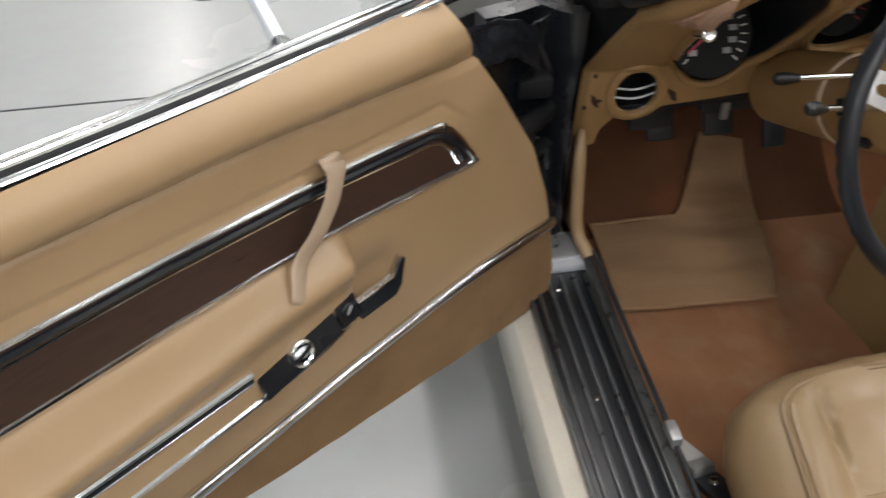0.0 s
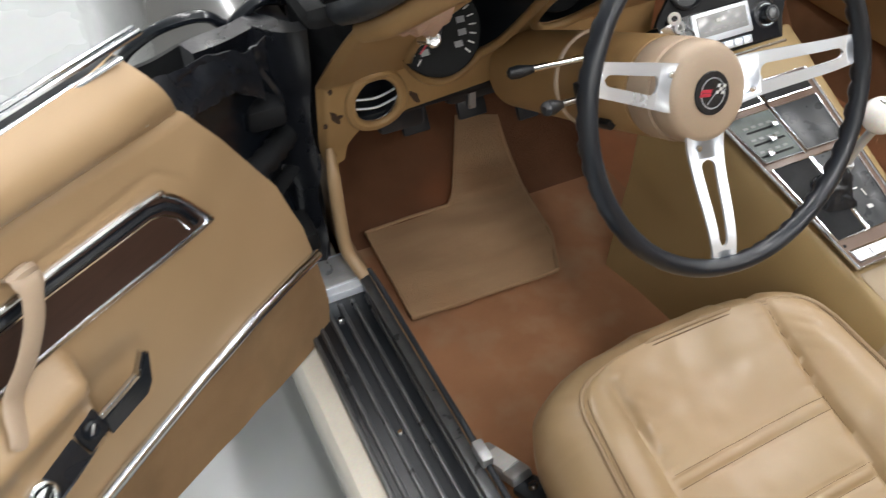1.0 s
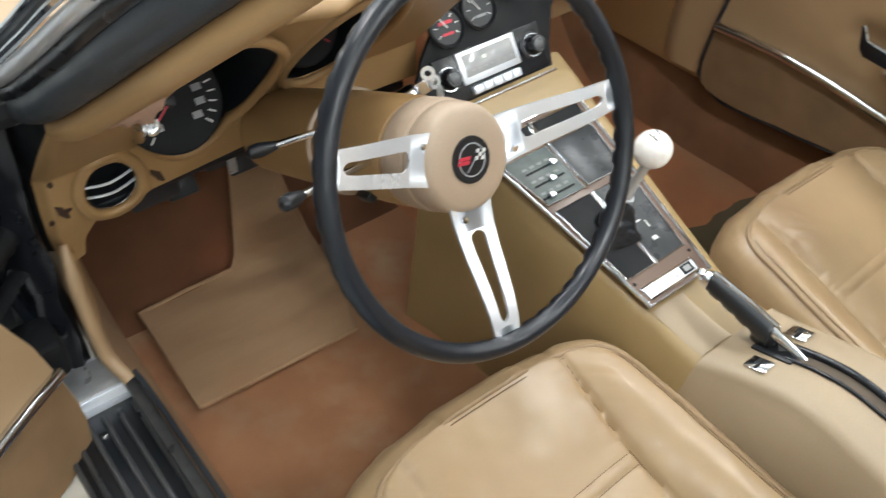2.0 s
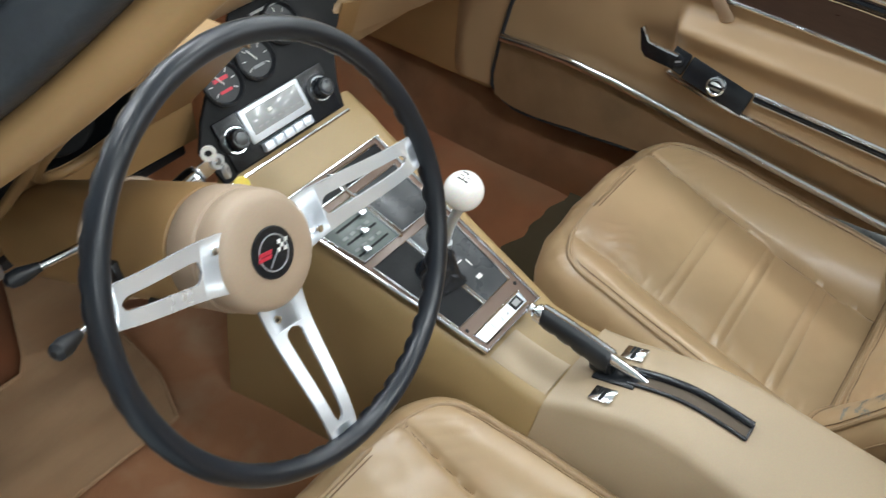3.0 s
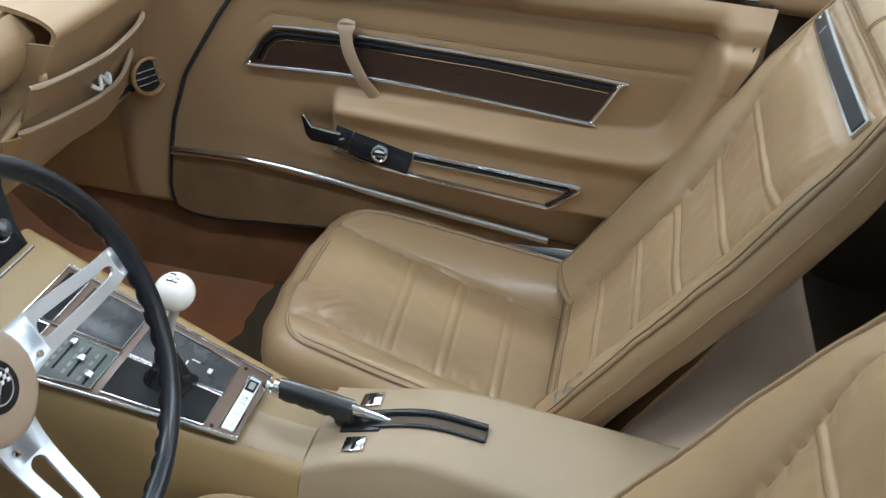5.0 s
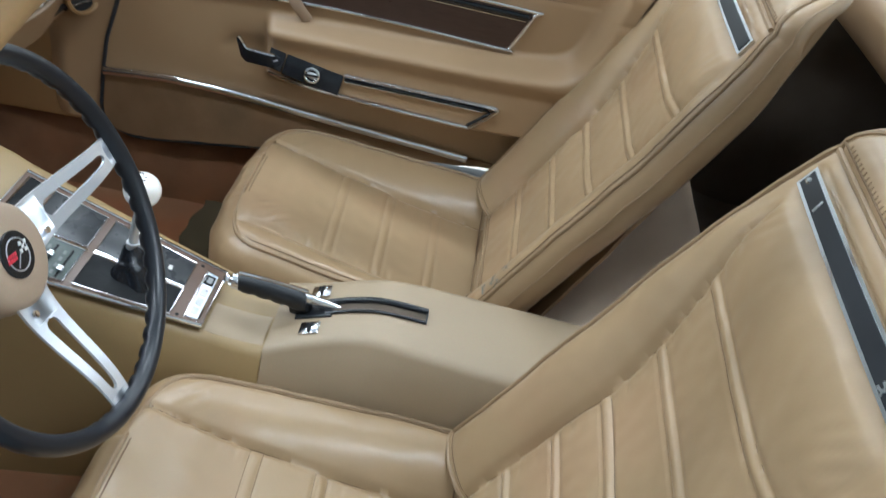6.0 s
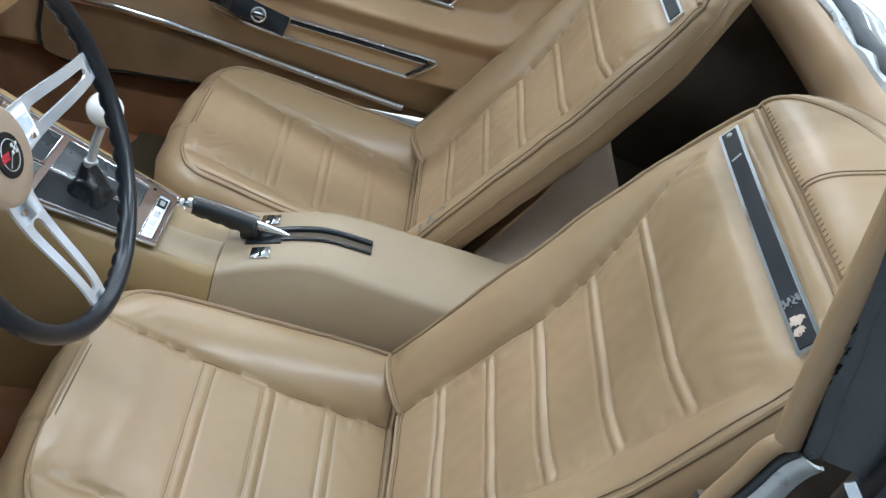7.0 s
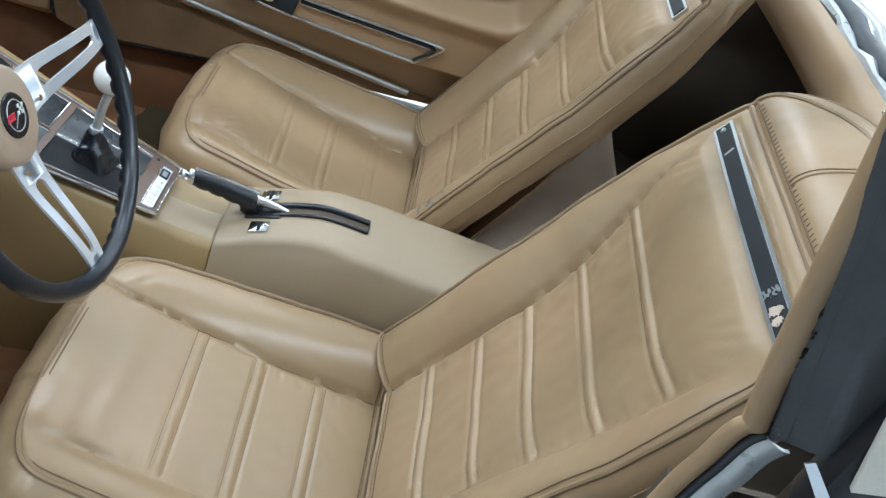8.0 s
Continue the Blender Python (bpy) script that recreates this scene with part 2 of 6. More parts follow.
def catmull(pts, n=6, closed=False):
    """A smooth line through points."""
    pts = [Vector(p) for p in pts]
    out = []
    k = len(pts)
    last = k if closed else k - 1
    for i in range(last):
        a, b, c, d = (pts[(i + j) % k] if closed else pts[min(max(i + j, 0), k - 1)] for j in (-1, 0, 1, 2))
        for j in range(n):
            t = j / n
            out.append(0.5 * ((2 * b) + (c - a) * t + (2 * a - 5 * b + 4 * c - d) * t * t + (3 * b - a - 3 * c + d) * t ** 3))
    if not closed:
        out.append(pts[-1])
    return out


def tube(path, r, sides=10, closed=False, flat=1.0, up=None, bm=None):
    """A tube along a line; r a number or one for each point; flat squashes it along up."""
    bm = bm or bmesh.new()
    path = [Vector(p) for p in path]
    k = len(path)
    rings = []
    ref = Vector(up) if up is not None else None
    prev = None
    for i, p in enumerate(path):
        a = path[(i - 1) % k] if closed or i else path[0]
        b = path[(i + 1) % k] if closed or i < k - 1 else path[-1]
        d = (b - a).normalized()
        if ref is not None:
            n = ref - d * ref.dot(d)
        elif prev is None:
            n = d.orthogonal()
        else:
            n = prev - d * prev.dot(d)
        n.normalize()
        prev = n
        s = d.cross(n)
        rr = r[i] if isinstance(r, (list, tuple)) else r
        rings.append([bm.verts.new(p + n * (math.cos(t) * rr * flat) + s * (math.sin(t) * rr)) for t in (2 * math.pi * j / sides for j in range(sides))])
    for i in range(k if closed else k - 1):
        A, B = rings[i], rings[(i + 1) % k]
        for j in range(sides):
            bm.faces.new((A[j], A[(j + 1) % sides], B[(j + 1) % sides], B[j]))
    if not closed:
        bm.faces.new(rings[0][::-1])
        bm.faces.new(rings[-1])
    return bm


def lathe(profile, m, sides=40, bm=None):
    """Turns (radius, height) rows round the local z of m."""
    bm = bm or bmesh.new()
    rings = []
    for r, z in profile:
        if r < 1e-6:
            rings.append([bm.verts.new(m @ Vector((0, 0, z)))])
        else:
            rings.append([bm.verts.new(m @ Vector((r * math.cos(2 * math.pi * j / sides), r * math.sin(2 * math.pi * j / sides), z))) for j in range(sides)])
    for A, B in zip(rings, rings[1:]):
        for j in range(sides):
            q = [A[j % len(A)], A[(j + 1) % len(A)], B[(j + 1) % len(B)], B[j % len(B)]]
            q = list(dict.fromkeys(q))
            if len(q) > 2:
                bm.faces.new(q)
    return bm


def plate(poly, thick, m, bevel=0.0015, seg=2):
    """A flat outline in local x, y of m, thick along local z (from 0 up)."""
    bm = bmesh.new()
    lo = [bm.verts.new(Vector((x, y, 0))) for x, y in poly]
    hi = [bm.verts.new(Vector((x, y, thick))) for x, y in poly]
    k = len(poly)
    bm.faces.new(lo[::-1])
    top = bm.faces.new(hi)
    for i in range(k):
        bm.faces.new((lo[i], lo[(i + 1) % k], hi[(i + 1) % k], hi[i]))
    if bevel:
        bmesh.ops.bevel(bm, geom=list(top.edges), offset=bevel, segments=seg, profile=0.5, affect="EDGES")
    bm.transform(m)
    return bm


def sheet(fn, nu, nv, thick=0.0, us=None, vs=None, keep=None):
    """A surface fn(u, v) over the unit square, given thickness if wanted."""
    bm = bmesh.new()
    us = us or [i / nu for i in range(nu + 1)]
    vs = vs or [i / nv for i in range(nv + 1)]
    g = [[bm.verts.new(fn(u, v)) for v in vs] for u in us]
    for i in range(len(us) - 1):
        for j in range(len(vs) - 1):
            if keep is None or keep((us[i] + us[i + 1]) / 2, (vs[j] + vs[j + 1]) / 2):
                bm.faces.new((g[i][j], g[i + 1][j], g[i + 1][j + 1], g[i][j + 1]))
    bmesh.ops.delete(bm, geom=[v for v in bm.verts if not v.link_faces], context="VERTS")
    if thick:
        bmesh.ops.recalc_face_normals(bm, faces=bm.faces[:])
        bmesh.ops.solidify(bm, geom=bm.faces[:], thickness=thick)
    return bm


def joined(*bms):
    out = bmesh.new()
    for b in bms:
        me = bpy.data.meshes.new("tmp")
        b.to_mesh(me)
        b.free()
        out.from_mesh(me)
        bpy.data.meshes.remove(me)
    return out


def basis(o, x, y, z):
    return Matrix(((x[0], y[0], z[0], o[0]), (x[1], y[1], z[1], o[1]), (x[2], y[2], z[2], o[2]), (0, 0, 0, 1)))


def frame_on(o, normal, right):
    """A pose whose local z is the normal and whose local x is close to right."""
    z = Vector(normal).normalized()
    y = z.cross(Vector(right)).normalized()
    return basis(o, y.cross(z), y, z)


def step(a, b, x):
    t = min(max((x - a) / (b - a), 0), 1)
    return t * t * (3 - 2 * t)


def lerp(pairs, x):
    """A straight-line table of (x, y)."""
    if x <= pairs[0][0]:
        return pairs[0][1]
    for (a, p), (b, q) in zip(pairs, pairs[1:]):
        if x <= b:
            return p + (q - p) * (x - a) / (b - a)
    return pairs[-1][1]


def bell(x, w):
    return math.exp(-(x / w) ** 2)

# ---- the hall ----
bm = bmesh.new()
bmesh.ops.create_grid(bm, x_segments=40, y_segments=52, size=9)
for v in bm.verts:
    v.co.y = -9 + (v.co.y + 9) * 23 / 18
single("floor", bm, EPOXY, "smooth grey sealed workshop floor", "floor", kind="structure")
for nm, lo, hi in (("wall_north", (-9.2, 14, 0), (9.2, 14.2, CEIL + 0.2)), ("wall_south", (-9.2, -9.2, 0), (9.2, -9, CEIL + 0.2)), ("wall_east", (9, -9, 0), (9.2, 14, CEIL + 0.2)), ("wall_west", (-9.2, -9, 0), (-9, 14, CEIL + 0.2))):
    single(nm, box(lo, hi, 0), WALLP, "pale painted workshop wall", "wall", kind="structure")
single("ceiling", box((-9, -9, CEIL), (9, 14, CEIL + 0.2), 0), CEILP, "white workshop ceiling", "ceiling", kind="structure")
for sx, sy in STRIPS:
    th = thing("ceiling_light", (sx, sy, CEIL), "long white ceiling strip light, lit", "ceiling light", "ceiling strip lights")
    part("housing", box((sx - 0.18, sy - 1.2, CEIL - 0.07), (sx + 0.18, sy + 1.2, CEIL - 0.001), 0.01), CEILP, th)
    part("diffuser", box((sx - 0.15, sy - 1.15, CEIL - 0.13), (sx + 0.15, sy + 1.15, CEIL - 0.071), 0.02), TUBE, th)
# a saw joint across the floor
single("floor_joint", box((-8.9, 2.14, 0.0), (8.9, 2.148, 0.0015), 0), RUBBER, "thin dark joint in the workshop floor", "floor joint", kind="structure")

# ---- the car's body round the cockpit ----
FLOORZ = 0.225


def floor_z(x, y):
    """The carpeted floor pan: flat, rising to the toe board."""
    z = FLOORZ + 0.26 * step(1.05, 1.42, y)
    return z + 0.004 * noise.noise(Vector((x * 9, y * 9, 0)))


for nm, x0, x1, y0, y1, mat, lab in (
        ("carpet_west", -0.64, -0.02, -0.62, 1.04, FADEDC, "worn tan-brown cut-pile carpet with reddish patches"),
        ("toe_carpet_west", -0.64, -0.02, 1.04, 1.44, TOEC, "red-brown carpet on the driver's toe board, coloured darker for footwell shade"),
        ("carpet_east", -0.02, 0.64, -0.62, 1.44, CARPET, "worn red-brown cut-pile carpet with faded patches")):
    def carpet_at(u, v):
        x, y = x0 + (x1 - x0) * u, y0 + (y1 - y0) * v
        return Vector((x, y, floor_z(x, y)))
    single(nm, sheet(carpet_at, 46, max(30, int(64 * (y1 - y0))), 0.012), mat, lab, "carpet", kind="structure")
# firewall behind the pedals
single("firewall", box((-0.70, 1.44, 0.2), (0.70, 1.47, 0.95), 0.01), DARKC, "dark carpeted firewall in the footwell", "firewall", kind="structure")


def side_wall(sx, name, mat, label):
    """Inner sill and kick panel, from the carpet up to the door opening."""
    def fn(u, v):
        y = -0.20 + 1.66 * u
        x = lerp([(0, 0.585), (0.5, 0.600), (0.8, 0.617), (1.0, 0.635)], v)
        z = FLOORZ - 0.01 + v * (0.165 + 0.012)
        return Vector((sx * x, y, z + (0.26 * step(1.05, 1.42, y)) * (1 - v)))
    single(name, sheet(fn, 50, 10, 0.01), mat, label, "sill carpet", kind="structure")


side_wall(-1, "sill_carpet_west", SILLC, "faded tan carpet lining the inner sill")
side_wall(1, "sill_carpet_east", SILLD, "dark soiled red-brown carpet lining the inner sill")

# rocker, sill and underbody
for sx in (-1, 1):
    body = thing("rocker_panel", (sx * 0.76, 0.3, 0.12), "cream-white painted rocker below the door opening", "rocker panel", "rocker panels")
    prof = [(0.655, 0.375), (0.745, 0.375), (0.752, 0.369), (0.770, 0.366), (0.782, 0.360), (0.789, 0.345), (0.790, 0.30), (0.782, 0.20), (0.76, 0.14), (0.655, 0.14)]
    bmr = bmesh.new()
    ys = [-0.75, -0.3, 0.2, 0.7, 1.05, 1.5]
    rings = [[bmr.verts.new((sx * px, y, pz)) for px, pz in prof] for y in ys]
    for A, B in zip(rings, rings[1:]):
        for j in range(len(prof)):
            bmr.faces.new((A[j], A[(j + 1) % len(prof)], B[(j + 1) % len(prof)], B[j]))
    bmr.faces.new(rings[0])
    bmr.faces.new(rings[-1])
    part("rocker_skin", bmr, CREAM, body)

# driver's sill plate: black with long ribs, screws and a bright end cap
sill = thing("sill_plate", (-0.70, 0.4, 0.376), "black ribbed sill plate with bright ribs and screws", "sill plate")
part("plate_body", box((-0.755, -0.15, 0.377), (-0.640, 0.80, 0.388), 0.003), BLACK, sill)
for i, rx in enumerate((-0.752, -0.737, -0.716, -0.695, -0.674, -0.652)):
    part("rib", box((rx - 0.0035, -0.148, 0.386), (rx + 0.0035, 0.775, 0.3935), 0.0025), RIBM, sill)
for sy in (-0.05, 0.24, 0.52, 0.745):
    part("screw", lathe([(0, 0.0045), (0.003, 0.0045), (0.0055, 0.002), (0.006, 0)], pose(-0.7045, sy, 0.388), 12), CHROME, sill)
part("end_cap", box((-0.745, 0.785, 0.380), (-0.640, 0.872, 0.402), 0.006), STEEL, sill, "dull bright metal end cap")
part("cap_step", box((-0.742, 0.80, 0.400), (-0.652, 0.86, 0.408), 0.004), DULL, sill)
seal = thing("door_seal", (-0.63, 0.3, 0.40), "black rubber door seal along the sill", "door seal")
part("seal_strip", tube(catmull([(-0.629, -0.15, 0.408), (-0.629, 0.3, 0.408), (-0.63, 0.72, 0.41), (-0.634, 0.80, 0.415)], 8), 0.0042, 10), RUBBER, seal)
part("bright_edge", box((-0.652, -0.15, 0.392), (-0.634, 0.80, 0.406), 0.003), RIBM, seal, "worn bright metal edging")
part("torn_end", box((-0.638, 0.41, 0.405), (-0.622, 0.445, 0.424), 0.004, m=None), DULL, seal, "torn bright end of the strip")
# passenger sill edge
psill = thing("sill_plate", (0.64, 0.4, 0.376), "bright metal sill edge below the closed door", "sill plate")
part("plate_body", box((0.592, -0.15, 0.390), (0.655, 0.70, 0.398), 0.003), RIBM, psill)

# kick panels: tan plastic from the dash foot down to the sill
for sx in (-1, 1):
    kp = thing("kick_panel", (sx * 0.63, 0.95, 0.3), "tan moulded plastic kick panel beside the footwell", "kick panel", "kick panels")

    def kick(u, v, sx=sx):
        y = lerp([(0, 0.862), (0.2, 0.91), (1, 1.42)], u)
        z = 0.395 + v * 0.20 - 0.0 * u
        x = 0.650 - 0.012 * math.sin(math.pi * v) * step(0, 0.2, u)
        return Vector((sx * x, y, z))
    part("panel", sheet(kick, 20, 12, 0.008), PLASTIC, kp)
    part("edge_bead", tube(catmull([(sx * 0.650, 0.872, 0.605), (sx * 0.656, 0.850, 0.57), (sx * 0.658, 0.838, 0.50), (sx * 0.656, 0.828, 0.44), (sx * 0.643, 0.795, 0.408)], 8), [0.005 + 0.0006 * i for i in range(8)] + [0.0105] * 17 + [0.010] * 8, 12), VINYL, kp, "tan vinyl edging bead")

# black hinge pillar and inner fender seen past the open door
hp = thing("hinge_pillar", (-0.72, 0.95, 0.38), "black painted hinge pillar with wiring and bolts", "hinge pillar")


def pillar_face(u, v):
    z = 0.39 + 0.425 * v
    x = -0.668 - 0.15 * u
    y = 0.885 + 0.07 * step(0.0, 0.35, u) + 0.05 * math.sin(6 * z) * u - 0.02 * v + 0.014 * noise.noise(Vector((x * 14, 2.0, z * 14)))
    return Vector((x, y, z))


part("pillar_face", sheet(pillar_face, 30, 44, 0.03), JAMB, hp)
part("pillar_post", box((-0.715, 0.892, 0.39), (-0.668, 0.96, 0.60), 0.012), JAMB, hp)
part("pillar_post", box((-0.712, 0.872, 0.60), (-0.668, 0.96, 0.81), 0.02), JAMB, hp)
part("upper_hinge", box((-0.765, 0.83, 0.690), (-0.71, 0.88, 0.725), 0.010), TARBLK, hp)
part("lower_hinge", box((-0.78, 0.80, 0.46), (-0.70, 0.87, 0.52), 0.012), TARBLK, hp)
for bx, by, bz in ((-0.676, 0.866, 0.775), (-0.682, 0.866, 0.745), (-0.688, 0.868, 0.718), (-0.715, 0.880, 0.640), (-0.74, 0.90, 0.68), (-0.715, 0.885, 0.585), (-0.735, 0.90, 0.762)):
    part("bolt", lathe([(0, 0.006), (0.004, 0.006), (0.006, 0.003), (0.006, 0)], frame_on((bx, by, bz), (-0.3, -1, 0.2), (1, 0, 0)), 8), DULL, hp)
part("hose", tube(catmull([(-0.755, 0.90, 0.73), (-0.77, 0.865, 0.70), (-0.772, 0.845, 0.65), (-0.755, 0.86, 0.60), (-0.74, 0.90, 0.57)], 8), 0.011, 10), RUBBER, hp)
# rear edge of the front fender: a rolled glossy flange with a dent
FL = catmull([(-0.60, 0.925, 0.826), (-0.655, 0.925, 0.818), (-0.700, 0.925, 0.826), (-0.728, 0.925, 0.812), (-0.747, 0.928, 0.800), (-0.775, 0.925, 0.822), (-0.812, 0.928, 0.822), (-0.850, 0.935, 0.808), (-0.890, 0.950, 0.770), (-0.905, 0.960, 0.70)], 8)
part("fender_flange", tube(FL, 0.011, 10, flat=0.7, up=(0, 0, 1)), GLOSSB, hp, "glossy black fender flange")


def fender(u, v):
    a = v * math.pi / 2
    x = -0.585 - 0.325 * math.sin(a)
    return Vector((x, 0.93 + 0.95 * u, 0.832 - 0.44 * (1 - math.cos(a)) ** 1.25 + 0.03 * math.sin(math.pi * min(u * 1.3, 1)) - 0.02 * u))


part("fender_skin", sheet(fender, 30, 34, 0.006), FENDER, hp, "glossy grey painted front fender")


def wheel_house(u, v):
    x, z = -0.66 - 0.23 * u, 0.34 + 0.465 * v - 0.05 * u * v
    return Vector((x, 0.965 + 0.03 * noise.noise(Vector((x * 11, z * 9, 5))), z))


part("splash_panel", sheet(wheel_house, 26, 40, 0.01), TARBLK, hp, "dull black crumpled splash panel")
part("wiring_loom", tube(catmull([(-0.70, 0.90, 0.80), (-0.73, 0.875, 0.77), (-0.71, 0.87, 0.70), (-0.73, 0.89, 0.58), (-0.705, 0.88, 0.45)], 10), 0.009, 8), GLOSSB, hp, "glossy black wiring loom")
part("pale_clip", box((-0.745, 0.872, 0.665), (-0.735, 0.882, 0.700), 0.003), GREYW, hp)

# windscreen pillar with black trim and chrome strips
ap = thing("windscreen_pillar", (-0.65, 0.75, 0.92), "black windscreen pillar with chrome edging strips", "windscreen pillar")
AP = [(-0.640, 0.70, 0.878), (-0.634, 0.64, 0.913), (-0.614, 0.565, 0.970), (-0.592, 0.491, 1.029), (-0.526, 0.390, 1.120), (-0.475, 0.345, 1.175), (-0.450, 0.322, 1.205), (-0.432, 0.308, 1.245), (-0.40, 0.300, 1.280), (-0.30, 0.300, 1.300)]


def beside(dx, dy, dz):
    return catmull([(x + dx, y + dy, z + dz) for x, y, z in AP], 8)


part("inner_trim", tube(beside(0, 0, 0), 0.0135, 14), PLASTIC, ap, "tan inner pillar trim")
part("weather_seal", tube(beside(-0.016, 0.016, 0.024), 0.0195, 14), RUBBER, ap, "thick black weather seal")
part("seal_groove", tube(beside(-0.030, 0.028, 0.036), 0.010, 10), JAMB, ap)
part("seal_lip", tube(beside(-0.040, 0.036, 0.045), 0.0075, 12), DULL, ap, "dull bright drip rail")
part("chrome_strip", tube(beside(-0.048, 0.048, 0.050), 0.0045, 8), CHROME, ap)
part("glass_channel", tube(beside(-0.050, 0.054, 0.051), 0.0045, 8), RUBBER, ap)
part("chrome_strip", tube(beside(-0.054, 0.060, 0.054), 0.0035, 8), CHROME, ap)
part("base_block", box((-0.70, 0.72, 0.875), (-0.630, 0.90, 0.908), 0.015), TARBLK, ap)

# rear of the cockpit: bulkhead, cargo floor, window ledge
rear = thing("rear_bulkhead", (0, -0.5, 0.3), "dusty carpeted bulkhead behind the seats", "bulkhead")


def bulk(u, v):
    # slopes up behind the seats to a straight, softly rounded top edge
    x = -0.63 + 1.26 * u
    a = min(max(v - 0.12, 0.0) / 0.70, 1.0)
    roll = max(0.0, (v - 0.82) / 0.18) * math.pi * 0.75
    y = -0.060 - 0.255 * a - 0.016 * math.sin(roll)
    z = 0.285 + 0.125 * min(v / 0.12, 1.0) + 0.185 * a + 0.010 * math.sin(roll) - 0.016 * (1 - math.cos(roll))
    w = 0.005 * noise.noise(Vector((x * 7, v * 3, 1)))
    return Vector((x, y + w, z + 0.6 * w))


part("bulkhead_carpet", sheet(bulk, 48, 32, 0.012), REARC, rear)


def cargo(u, v):
    x, y = -0.72 + 1.44 * u, -0.330 - 1.13 * v
    return Vector((x, y, FLOORZ + 0.215 - 0.04 * step(0.0, 0.15, v) + 0.02 * noise.noise(Vector((x * 3, y * 3, 0)))))


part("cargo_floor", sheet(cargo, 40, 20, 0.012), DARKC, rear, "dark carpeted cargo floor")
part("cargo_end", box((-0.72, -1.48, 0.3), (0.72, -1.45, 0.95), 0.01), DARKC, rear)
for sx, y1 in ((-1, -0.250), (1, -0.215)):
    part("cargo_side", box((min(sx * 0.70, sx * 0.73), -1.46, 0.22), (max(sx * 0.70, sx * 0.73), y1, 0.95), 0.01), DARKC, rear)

ledge = thing("window_ledge", (0, -0.53, 0.93), "padded tan ledge below the rear window", "window ledge")
LEDGE = [(-0.505, 0.880), (-0.488, 0.895), (-0.481, 0.918), (-0.483, 0.944), (-0.490, 0.963), (-0.501, 0.974), (-0.513, 0.977), (-0.522, 0.962)]
bml = bmesh.new()
rr = []
for i in range(29):
    x = -0.66 + 1.32 * i / 28
    bow = -0.03 * (1 - (x / 0.66) ** 2)
    rr.append([bml.verts.new((x, y + bow * 0.6, z + 0.012 * (1 - (x / 0.66) ** 2))) for y, z in LEDGE])
for A, B in zip(rr, rr[1:]):
    for j in range(len(LEDGE) - 1):
        bml.faces.new((A[j], A[j + 1], B[j + 1], B[j]))
part("pad", bml, VINYL, ledge, angle=60)
LP = [(-0.66 + 1.32 * i / 28, -0.526 - 0.018 * (1 - ((-0.66 + 1.32 * i / 28) / 0.66) ** 2) + 0.004 * math.sin(i * 2.1), 0.985 + 0.003 * math.sin(i * 1.3)) for i in range(29)]
part("crinkled_sealant", tube(LP, [0.010 + 0.004 * math.sin(i * 2.7) for i in range(29)], 8), DULL, ledge, "crinkled grey sealant strip")
part("window_seal", tube([(x, y - 0.026, z) for x, y, z in LP], 0.019, 10), RUBBER, ledge, "black rubber window seal")
part("chrome_reveal", tube([(x, y - 0.058, z + 0.006) for x, y, z in LP], 0.018, 10, flat=0.5, up=(0, 0, 1)), CHROME, ledge, "bright reveal moulding")
part("deck", box((-0.80, -1.75, 0.93), (0.80, -0.610, 0.975), 0.012), CREAM, ledge, "cream-white rear deck")
part("screw", lathe([(0, 0.004), (0.004, 0.003), (0.005, 0)], pose(-0.02, -0.520, 0.988), 10), CHROME, ledge)

# driver's lock pillar: tan trim, black seal, white quarter panel
lp = thing("lock_pillar", (-0.68, -0.25, 0.4), "door lock pillar with tan trim and torn black seal", "lock pillar")
TP = [(-0.650, -0.199, 0.996), (-0.650, -0.188, 1.042), (-0.650, -0.179, 1.088), (-0.650, -0.1715, 1.125), (-0.649, -0.163, 1.176), (-0.646, -0.148, 1.260)]
part("trim_strip", tube(catmull(TP, 8), 0.0105, 14, flat=0.7, up=(1, 0, 0)), VINYL, lp, "tan vinyl pillar trim")


def seal_face(u, v):
    """Broad rubber seal: a face with a long crease, then the return towards the rear."""
    x = lerp([(0, -0.6510), (0.06, -0.6545), (0.22, -0.6590), (0.27, -0.6612), (0.32, -0.6640), (0.56, -0.6800), (0.62, -0.6830), (1, -0.6850)], u)
    o = lerp([(0, -0.001), (0.06, -0.002), (0.22, -0.0085), (0.27, -0.0125), (0.32, -0.0110), (0.56, -0.0240), (0.62, -0.0300), (1, -0.0850)], u)
    z0 = 0.985 + 0.030 * min(u / 0.56, 1.0)
    z = z0 + (1.265 - z0) * v
    w = noise.noise(Vector((u * 9, z * 26, 3.0)))
    return Vector((x + 0.0012 * w, -0.209 + 0.280 * (z - 0.995) - 0.18 * max(0, z - 1.16) * (z - 1.16) + o + 0.0010 * w, z))


part("seal_strip", sheet(seal_face, 50, 60, 0.004), GREYRUB, lp, "torn black rubber seal")
bmt = bmesh.new()
rng_t = random.Random(8)
for i in range(26):
    z = 1.060 + 0.115 * rng_t.random() ** 0.8
    q = seal_face(0.03 + 0.10 * rng_t.random(), (z - 0.986) / 0.279)
    h = 0.0015 + 0.0030 * rng_t.random()
    w = 0.0006 + 0.0008 * rng_t.random()
    q += Vector((-0.0007, 0.0005, 0))
    bmt.faces.new([bmt.verts.new(q + Vector((-0.3 * a, -a, b))) for a, b in ((-w, -h), (w, -0.4 * h), (0.6 * w, h), (-0.7 * w, 0.7 * h))])
bmesh.ops.solidify(bmt, geom=bmt.faces[:], thickness=0.0008)
